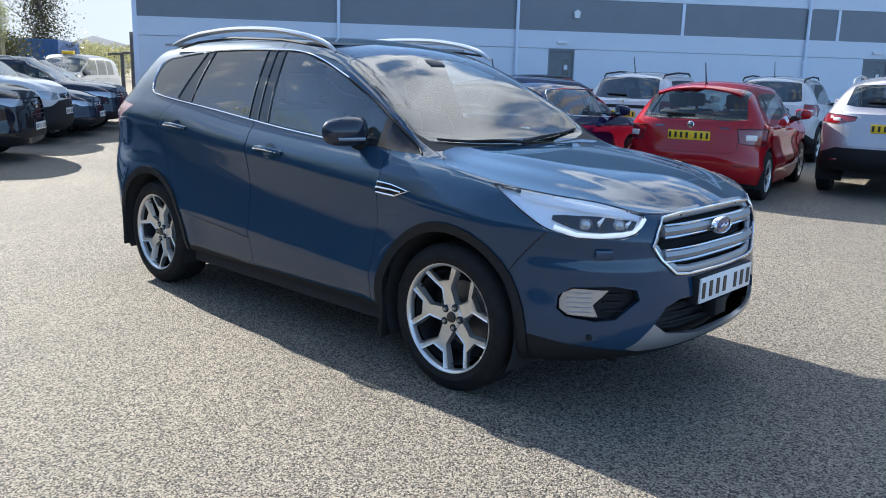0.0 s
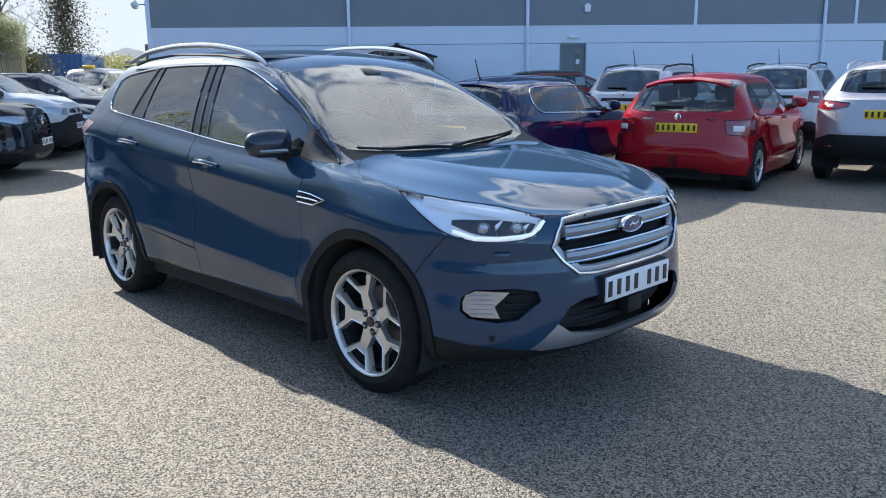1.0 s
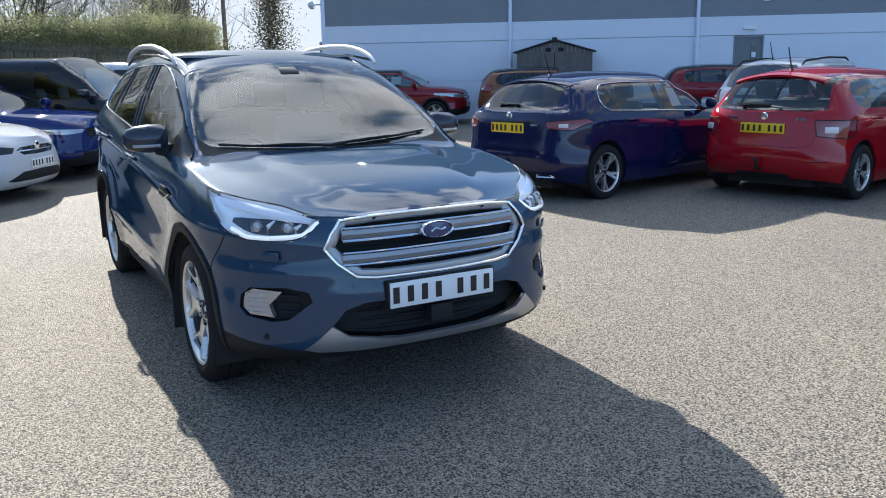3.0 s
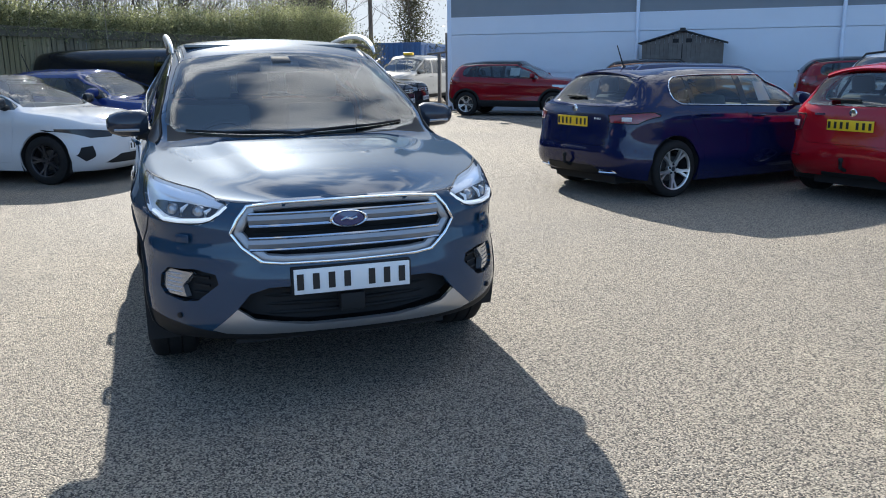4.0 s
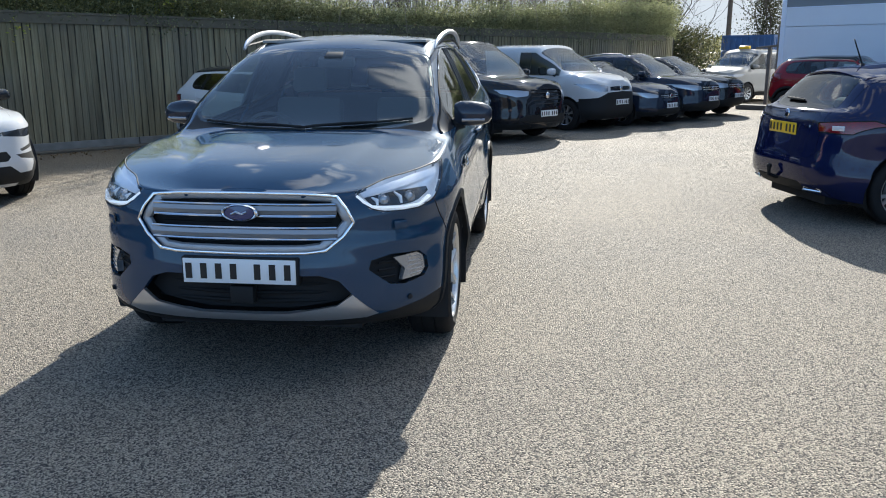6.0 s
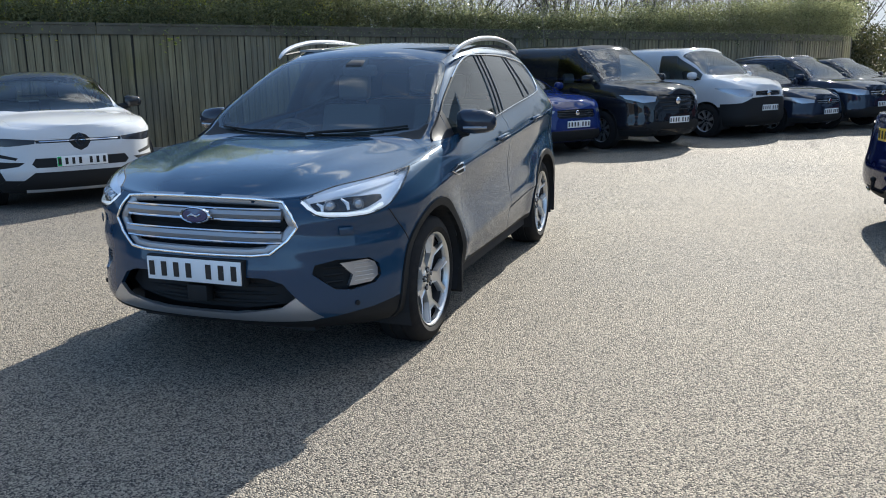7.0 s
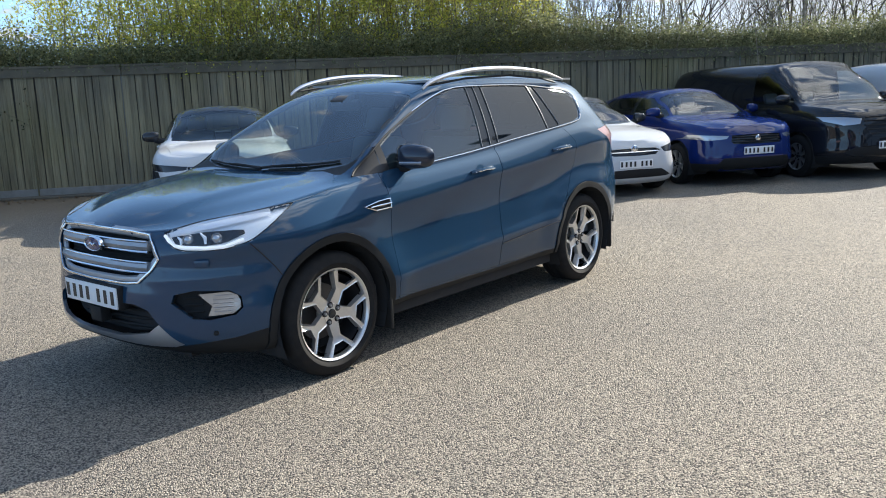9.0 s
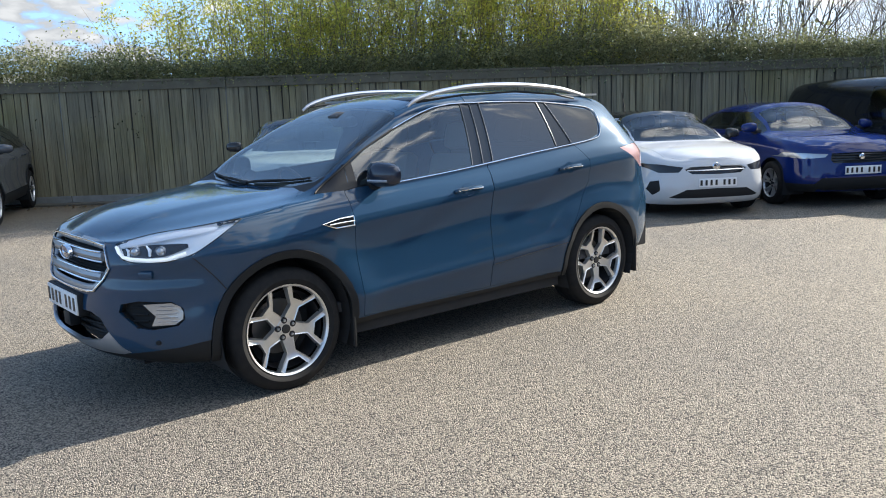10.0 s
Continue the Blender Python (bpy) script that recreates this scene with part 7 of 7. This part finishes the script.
    for sy in (0.37, -0.37):
        seat(top, xb + 0.22, sy, M["seat"], 0.44, 0.56)
        if not c.get("van"):
            seat(top, xb - 0.62, sy, M["seat"], 0.46, 0.54)
    front, rear = c.get("plate", (None, None))
    if front:
        number_plate(top, pose(side_front(bm, 0, front) + 0.008, 0, front), M["plate_white"], green=c.get("green", False))
    if rear:
        number_plate(top, pose(side_rear(bm, 0, rear) - 0.010, 0, rear, 0, 0, 180), M["plate_yellow"])
    for y, z, r, end in c.get("badge", []):
        b = bmesh.new()
        x = side_front(bm, y, z) if end > 0 else side_rear(bm, y, z)
        if c.get("lozenge"):
            for q in (1.0, 0.62):
                lathe(b, [(r * q * 0.80, 0.016), (r * q, 0.016), (r * q, 0.0)], 4, m=pose(x, y, z, 0, 0, -90 * end) @ Matrix.Diagonal((0.72, 1, 1, 1)))
        else:
            lathe(b, [(0.0, 0.012), (r * 0.8, 0.010), (r, 0.0)], 16, m=pose(x, y, z, 0, 0, -90 * end))
        part("badge", b, M["chrome"], top)
    if c.get("aerial"):
        ax_, ln = c["aerial"]
        b = bmesh.new()
        z0 = pch(S["zc"])(ax_) - 0.01
        tube(b, [(ax_, 0, z0), (ax_ - 0.4 * ln, 0, z0 + 0.9 * ln)], [0.009, 0.006], 6)
        lathe(b, [(0.0, 0.03), (0.02, 0.02), (0.03, 0.0)], 10, m=pose(ax_, 0, z0, 90))
        part("aerial", b, black, top)
    for y, z, w_ in c.get("script", []):
        for k in range(5):
            b = bmesh.new()
            yy = y + (k - 2) * w_ / 5
            x = side_rear(bm, yy, z)
            box(b, x - 0.008, x + 0.002, yy - w_ * 0.075, yy + w_ * 0.075, z - 0.011, z + 0.011)
            part("script_bar", b, M["chrome"], top, smooth=False)
    for y, z, w_ in c.get("reflectors", []):
        for s in (1, -1):
            b = bmesh.new()
            tube(b, [(side_rear(bm, y + (k / 3 - 1) * w_ / 2, z) - 0.004, s * (y + (k / 3 - 1) * w_ / 2), z) for k in range(7)], 0.012, 6)
            part("reflector", b, M["lamp_red"], top, "red bumper reflector")
    if c.get("tow"):
        b = bmesh.new()
        tube(b, [(xR + 0.16, 0, 0.36), (xR + 0.02, 0, 0.34), (xR - 0.05, 0, 0.37), (xR - 0.055, 0, 0.43)], 0.02, 8)
        lathe(b, [(0.0, 0.03), (0.022, 0.018), (0.026, 0.0), (0.018, -0.02), (0.0, -0.03)], 12, m=pose(xR - 0.055, 0, 0.45, 90))
        part("tow_bar", b, black, top, "black tow ball")
    if c.get("exhaust"):
        for s in (1, -1):
            b = bmesh.new()
            tube(b, [(side_rear(bm, y, 0.30) - 0.006, s * y, z) for y, z in ((0.44, 0.285), (0.46, 0.315), (0.62, 0.320), (0.66, 0.29), (0.44, 0.285))], 0.010, 6)
            part("exhaust_trim", b, M["chrome"], top, "chrome exhaust trim")
    if c.get("spoiler"):
        # a lip that carries the roof's line on over the rear window
        b = bmesh.new()
        zc_, rows = pch(S["zc"]), []
        for k in range(13):
            y = (k / 6 - 1) * sw(ex) * 0.93
            sag = 0.085 * abs(k / 6 - 1) ** 2.2
            xs_ = (ex + 0.16, ex - 0.02, ex - 0.085 + 0.04 * abs(k / 6 - 1) ** 2)
            z_ = (zc_(ex + 0.16) + 0.003, zc_(ex) + 0.010, zc_(ex) - 0.018)
            top_ = [b.verts.new((x, y, z - sag)) for x, z in zip(xs_, z_)]
            low_ = [b.verts.new((x + 0.012, y, z - sag - d)) for x, z, d in zip(xs_[::-1], z_[::-1], (0.022, 0.05, 0.03))]
            rows.append(top_ + low_)
        for u, v in zip(rows, rows[1:]):
            for j in range(6):
                b.faces.new((u[j], u[(j + 1) % 6], v[(j + 1) % 6], v[j]))
        b.faces.new(rows[0])
        b.faces.new(rows[-1])
        bmesh.ops.recalc_face_normals(b, faces=b.faces)
        part("rear_spoiler", b, c["spoiler"], top)
    for x0, x1, y, z in c.get("paper", []):
        b = bmesh.new()
        pts = [side_point(bm, x0, z, -0.02, y), side_point(bm, x1, z, -0.02, y), side_point(bm, x1, z + 0.22, -0.02, y), side_point(bm, x0, z + 0.22, -0.02, y)]
        b.faces.new([b.verts.new(p) for p in pts])
        r = bmesh.ops.extrude_face_region(b, geom=list(b.faces))
        bmesh.ops.translate(b, verts=[g for g in r["geom"] if isinstance(g, bmesh.types.BMVert)], vec=(0, 0.002, 0))
        bmesh.ops.recalc_face_normals(b, faces=b.faces)
        part("paper_notice", b, M["paper"], top, smooth=False)
    TREES.pop(id(bm), None)
    bm.free()
    return top


def side_front(bm, y, z):
    if id(bm) not in TREES:
        TREES[id(bm)] = BVHTree.FromBMesh(bm)
    p = TREES[id(bm)].ray_cast(Vector((6, abs(y) + 0.002, z)), Vector((-1, 0, 0)))[0]
    return p.x if p else 2.0


def side_rear(bm, y, z):
    if id(bm) not in TREES:
        TREES[id(bm)] = BVHTree.FromBMesh(bm)
    p = TREES[id(bm)].ray_cast(Vector((-6, abs(y) + 0.002, z)), Vector((1, 0, 0)))[0]
    return p.x if p else -2.0


def nose_at(c, x, y, head):
    """The pose of a car whose nose is over (x, y)."""
    return pose(x, y, 0, 0, 0, head) @ pose(-(c["wb"] / 2 + c["fo"]), 0, 0)


def tail_at(c, x, y, head):
    return pose(x, y, 0, 0, 0, head) @ pose(c["wb"] / 2 + c["ro"], 0, 0)


def sizes(base, **more):
    d = dict(base)
    d.update(more)
    return d


HATCH = dict(fo=0.82, ro=0.70, wb=2.54, W=1.75, H=1.44, R=0.315, cowl=(0.98, 0.99), head=0.28, end=(-1.45, 1.37), tail=(-1.83, 1.00), nose=0.78, belt=(0.93, 1.01), pillars=(-0.16, -0.98, -1.28), paint=M["white"],
             headlamp=[[(0.48, 0.70), (0.50, 0.64), (0.72, 0.63), (0.85, 0.70), (0.86, 0.76), (0.70, 0.745)]], grille=[[(-0.01, 0.72), (0.42, 0.71), (0.44, 0.66), (0.38, 0.61), (-0.01, 0.605)]],
             black_front=[[(-0.01, 0.40), (0.50, 0.40), (0.62, 0.31), (0.40, 0.25), (-0.01, 0.25)]], black_rear=[[(-0.01, 0.42), (0.70, 0.42), (0.78, 0.28), (-0.01, 0.22)]],
             taillamp=[[(0.52, 0.92), (0.56, 0.78), (0.84, 0.76), (0.88, 0.93)]], plate=(0.48, 0.82), badge=[(0, 0.665, 0.055, 1)])
SUV = sizes(HATCH, fo=0.84, ro=0.83, wb=2.67, W=1.80, H=1.62, R=0.345, cowl=(0.98, 1.10), head=0.25, end=(-1.48, 1.52), tail=(-1.96, 1.10), nose=0.93, belt=(1.03, 1.10), pillars=(-0.18, -1.02, -1.42), trim=True, cladding=0.05, low=0.28,
            headlamp=[[(0.50, 0.85), (0.50, 0.76), (0.72, 0.75), (0.88, 0.80), (0.89, 0.89), (0.70, 0.88)]], grille=[[(-0.01, 0.87), (0.46, 0.86), (0.48, 0.77), (0.40, 0.72), (-0.01, 0.715)]],
            black_front=[[(-0.01, 0.50), (0.50, 0.50), (0.75, 0.42), (0.85, 0.28), (-0.01, 0.26)]], black_rear=[[(-0.01, 0.55), (0.75, 0.55), (0.88, 0.45), (0.88, 0.30), (-0.01, 0.26)]],
            taillamp=[[(0.62, 1.10), (0.62, 0.92), (0.86, 0.90), (0.89, 1.10)]], plate=(0.55, 0.86), badge=[(0, 0.79, 0.06, 1)])

# by the fence, noses to the yard
megane = sizes(HATCH, fo=0.80, ro=0.72, wb=2.685, W=1.80, H=1.475, R=0.345, cowl=(1.02, 1.01), head=0.30, end=(-1.45, 1.40), nose=0.87, belt=(0.98, 1.07), roof=M["gloss_black"], mirror=M["gloss_black"], trim=True, cladding=0.03, lozenge=True, low=0.20, black_pillars=True,
               headlamp=[[(0.44, 0.755), (0.45, 0.715), (0.70, 0.690), (0.88, 0.70), (0.88, 0.785), (0.68, 0.775)]], grille=[[(-0.01, 0.752), (0.44, 0.752), (0.44, 0.718), (-0.01, 0.718)]], dark_lamps=True, bars=1,
               black_front=[[(-0.01, 0.82), (0.07, 0.79), (0.12, 0.735), (0.07, 0.66), (-0.01, 0.62)], [(0.80, 0.69), (0.88, 0.69), (0.83, 0.58), (0.64, 0.545), (0.62, 0.57), (0.78, 0.61)], [(-0.01, 0.56), (0.46, 0.56), (0.50, 0.50), (0.46, 0.46), (-0.01, 0.46)],
                            [(-0.01, 0.41), (0.48, 0.41), (0.66, 0.27), (0.58, 0.22), (-0.01, 0.22)], [(0.56, 0.52), (0.86, 0.53), (0.89, 0.38), (0.80, 0.28), (0.75, 0.33), (0.80, 0.45), (0.62, 0.48)]],
               plate=(0.52, None), green=True, badge=[(0, 0.735, 0.085, 1)], rim_mat=M["alloy_dark"])
car(megane, nose_at(megane, -1.72, -4.32, 54), "electric_hatchback", "white electric hatchback with black roof parked nose out by fence")
grey = sizes(SUV, paint=M["grey_paint"], plate=(0.55, None))
car(grey, nose_at(grey, 1.85, -8.52, 66), "crossover_car", "dark grey crossover parked nose out beside the fence")
corsa = sizes(HATCH, fo=0.83, ro=0.69, wb=2.538, W=1.765, H=1.40, low=0.19, cladding=-1, black_pillars=True, cowl=(0.98, 0.96), nose=0.75, roof=M["gloss_black"], mirror=M["gloss_black"], rim_mat=M["alloy_dark"], spokes=(5, "split"), spoiler=M["gloss_black"], glass2=M["privacy"],
              headlamp=[[(0.44, 0.665), (0.50, 0.60), (0.72, 0.595), (0.86, 0.68), (0.87, 0.715), (0.70, 0.705)]], grille=[[(-0.01, 0.675), (0.34, 0.668), (0.43, 0.635), (0.34, 0.575), (-0.01, 0.565)]], dark_lamps=True, bars=1,
              black_front=[[(-0.01, 0.385), (0.42, 0.375), (0.62, 0.275), (0.54, 0.262), (-0.01, 0.262)], [(0.72, 0.50), (0.80, 0.48), (0.84, 0.38), (0.78, 0.30), (0.72, 0.36)]], plate=(0.46, None), aerial=(-1.25, 0.36))
car(corsa, nose_at(corsa, -6.12, -1.0, 58), "small_hatchback", "white small hatchback with black roof parked nose out by fence")
sandero = sizes(HATCH, fo=0.83, ro=0.66, wb=2.604, W=1.80, H=1.46, R=0.315, cowl=(1.0, 1.02), head=0.28, nose=0.86, belt=(0.99, 1.06), paint=M["bright_blue"],
                headlamp=[[(0.46, 0.745), (0.50, 0.70), (0.72, 0.68), (0.88, 0.70), (0.87, 0.765), (0.66, 0.755)]], grille=[[(-0.01, 0.76), (0.42, 0.75), (0.44, 0.66), (0.40, 0.62), (-0.01, 0.615)]], bars=3, bar_mat=M["plastic"],
                black_front=[[(-0.01, 0.42), (0.55, 0.42), (0.66, 0.30), (0.50, 0.24), (-0.01, 0.24)]], plate=(0.52, None), aerial=(-1.2, 0.34), badge=[(0, 0.70, 0.045, 1)], spokes=(6, "split"))
car(sandero, nose_at(sandero, -8.06, 0.02, 56), "blue_hatchback", "bright blue hatchback parked nose out between white car and van")
van = dict(fo=0.95, ro=0.99, wb=3.20, W=1.92, H=1.84, R=0.335, cowl=(1.58, 1.17), head=0.80, headz=1.75, end=(-2.35, 1.79), tail=(-2.58, 1.10), nose=1.02, belt=(1.12, 1.14), pillars=(0.35, -0.6, -1.6), paint=M["black_paint"], van="panel", roofw=0.86, nr=6, nf=3.2,
           headlamp=[[(0.50, 0.92), (0.54, 0.84), (0.74, 0.82), (0.90, 0.88), (0.92, 0.95), (0.72, 0.945)]], grille=[[(-0.01, 0.95), (0.45, 0.94), (0.50, 0.84), (0.36, 0.64), (-0.01, 0.63)]], bars=4,
           black_front=[[(-0.01, 0.50), (0.60, 0.50), (0.75, 0.42), (0.60, 0.36), (-0.01, 0.36)]], plate=(0.52, None), badge=[(0, 0.84, 0.06, 1)], spokes=(8, "plain"), rim_mat=M["satin"], bar_mat=M["plastic"], rearglass=(1.15, 1.75, 0.65), category="van", low=0.26, rim=0.21)
car(van, nose_at(van, -9.5, 1.52, 55), "panel_van", "black panel van parked nose out in the row by the fence")
kangoo = sizes(van, fo=0.86, ro=0.72, wb=2.70, W=1.83, H=1.80, cowl=(1.30, 1.22), head=0.55, headz=1.72, end=(-1.75, 1.74), tail=(-2.0, 1.10), nose=1.02, belt=(1.12, 1.14), pillars=(0.05, -0.7, -1.3), paint=M["white"],
               black_front=[[(-0.01, 0.82), (0.50, 0.80), (0.70, 0.70), (0.95, 0.66), (0.95, 0.26), (-0.01, 0.24)]], grille=[[(-0.01, 0.93), (0.40, 0.92), (0.42, 0.84), (-0.01, 0.83)]], bars=1,
               headlamp=[[(0.46, 0.93), (0.50, 0.82), (0.72, 0.82), (0.88, 0.90), (0.90, 0.98), (0.68, 0.97)]], plate=(0.60, None), badge=[(0, 0.88, 0.06, 1)], cladding=0.25)
car(kangoo, nose_at(kangoo, -12.2, 3.1, 55), "compact_van", "white compact van with black bumper parked in the row")
clio = sizes(HATCH, paint=M["dark_blue"], plate=(0.46, None))
car(clio, nose_at(clio, -13.55, 4.35, 55), "dark_hatchback", "dark blue hatchback parked nose out in the row")
kad = sizes(SUV, paint=M["dark_blue"], plate=(0.55, None), rails=M["satin"])
car(kad, nose_at(kad, -15.0, 5.55, 55), "dark_crossover", "dark blue crossover parked nose out in the row")
capt = sizes(SUV, paint=M["black_paint"], plate=(0.55, None), wb=2.6, H=1.57)
car(capt, nose_at(capt, -17.0, 6.6, 55), "black_crossover", "black crossover at the far end of the row")
taxi = sizes(kangoo, H=1.84, W=1.83, wb=2.66, paint=M["taxi_silver"], van="glazed", glass2=M["tinted"], black_front=[[(-0.01, 0.50), (0.60, 0.50), (0.7, 0.36), (-0.01, 0.30)]], cladding=0.0)
t_car = car(taxi, pose(-25.6, 8.9, 0, 0, 0, -48), "taxi_van", "silver taxi van with yellow roof sign by the building")
bm = bmesh.new()
box(bm, 0.3, 0.44, -0.21, 0.21, 1.83, 1.94, bevel=0.03)
part("taxi_sign", bm, M["taxi_yellow"], t_car, "yellow roof sign")

# before the building, tails to the yard
fabia = sizes(HATCH, low=0.17, fo=0.82, ro=0.71, wb=2.47, W=1.732, H=1.467, R=0.31, paint=M["red"], end=(-1.55, 1.40), tail=(-1.80, 0.99), plate=(0.48, 0.80), gate=0.60, reverse=(0.07, 0.035), rearglass=(0.985, 1.36, 0.64), aerial=(-1.30, 0.30), spokes=(5, "split"), spoiler=M["red"], rear_glass=M["car_glass"], glass2=M["car_glass"], cladding=-1, tow=True, reflectors=[(0.64, 0.46, 0.16)],
              taillamp=[[(0.56, 0.90), (0.60, 0.73), (0.84, 0.70), (0.88, 0.90)]], badge=[(0, 0.93, 0.045, -1)], black_rear=[[(-0.01, 0.30), (0.30, 0.30), (0.34, 0.24), (-0.01, 0.22)]], mirror=M["red"], script=[(0.38, 0.905, 0.13), (-0.42, 0.905, 0.11)])
car(fabia, tail_at(fabia, -0.95, 5.96, 101), "red_hatchback", "bright red hatchback parked tail out before the building")
p308 = sizes(HATCH, low=0.17, fo=0.86, ro=0.78, wb=2.62, W=1.804, H=1.457, R=0.317, paint=M["navy"], end=(-1.55, 1.38), tail=(-1.92, 1.0), plate=(0.48, 0.83), gate=0.58, rearglass=(1.02, 1.33, 0.56), aerial=(-1.30, 0.28), bright=True, spokes=(5, "split"), spoiler=M["navy"],
             taillamp=[[(0.54, 0.91), (0.57, 0.83), (0.82, 0.82), (0.89, 0.90), (0.86, 0.94)]], badge=[(0, 0.965, 0.045, -1)], rim=0.225, cladding=-1, glass2=M["car_glass"], exhaust=True, tow=True, black_rear=[[(-0.01, 0.36), (0.40, 0.36), (0.46, 0.27), (-0.01, 0.22)]], script=[(-0.40, 0.87, 0.10)], paper=[(0.1, 0.32, -1, 1.02)])
car(p308, tail_at(p308, -2.64, 3.64, 101), "navy_hatchback", "dark navy hatchback with chrome window trim parked tail out")
duster = sizes(SUV, fo=0.84, ro=0.82, wb=2.673, W=1.804, H=1.63, paint=M["white"], rails=M["plastic"], tail=(-2.03, 1.08), end=(-1.72, 1.56), gate=0.66, rearglass=(1.13, 1.50, 0.60), taillamp=[[(0.66, 1.10), (0.66, 0.90), (0.87, 0.89), (0.89, 1.09)]], plate=(0.55, 0.86), black_rear=[[(-0.01, 1.02), (0.40, 1.02), (0.43, 0.965), (-0.01, 0.965)], [(-0.01, 0.55), (0.75, 0.55), (0.88, 0.45), (0.88, 0.30), (-0.01, 0.26)]],
               badge=[(0, 1.075, 0.035, -1)], aerial=(-1.5, 0.33), glass2=M["privacy"], rear_glass=M["privacy"])
d1 = car(duster, tail_at(duster, -4.05, 9.5, 101), "white_crossover", "white crossover with black roof rails parked tail out")
tagged(d1, group="white crossovers before the building")
d2 = copy_thing(d1, tail_at(duster, -2.45, 12.0, 101))
qash = sizes(SUV, fo=0.90, ro=0.86, wb=2.665, W=1.835, H=1.61, paint=M["silver"], tail=(-2.05, 1.10), end=(-1.75, 1.53), gate=0.68, rearglass=(1.18, 1.47, 0.60), plate=(0.55, 0.92), rails=M["satin"], reflectors=[(0.66, 0.50, 0.10)],
             taillamp=[[(0.44, 1.06), (0.46, 1.01), (0.70, 0.96), (0.90, 0.98), (0.91, 1.10), (0.66, 1.08)]], black_rear=[[(-0.01, 0.66), (0.66, 0.66), (0.90, 0.56), (0.90, 0.28), (-0.01, 0.26)]])
car(qash, tail_at(qash, 0.84, 7.93, 101), "silver_crossover", "silver crossover with black lower bumper parked tail out")
capr = sizes(SUV, fo=0.83, ro=0.69, wb=2.606, W=1.78, H=1.57, paint=M["dark_red"], roof=M["gloss_black"], plate=(0.55, 0.86), paper=[(0.0, 0.28, -1, 1.15)])


def by_wall(c, along, out, turn=0.0):
    p = WALL @ Vector((along, out, 0))
    return pose(p.x, p.y, 0, 0, 0, 51 + turn) @ pose(c["wb"] / 2 + c["ro"], 0, 0)


car(capr, by_wall(capr, 0.85, 1.9, -2), "red_crossover", "dark red crossover with black roof beside the building")
capb = sizes(capr, paint=M["brown"], paper=[])
car(capb, by_wall(capb, 5.35, 2.7), "copper_crossover", "copper brown crossover with black roof beside the shed")
capc = sizes(capr)
car(capc, by_wall(capc, 10.3, 2.7), "red_crossover", "dark red crossover with black roof parked along the building")
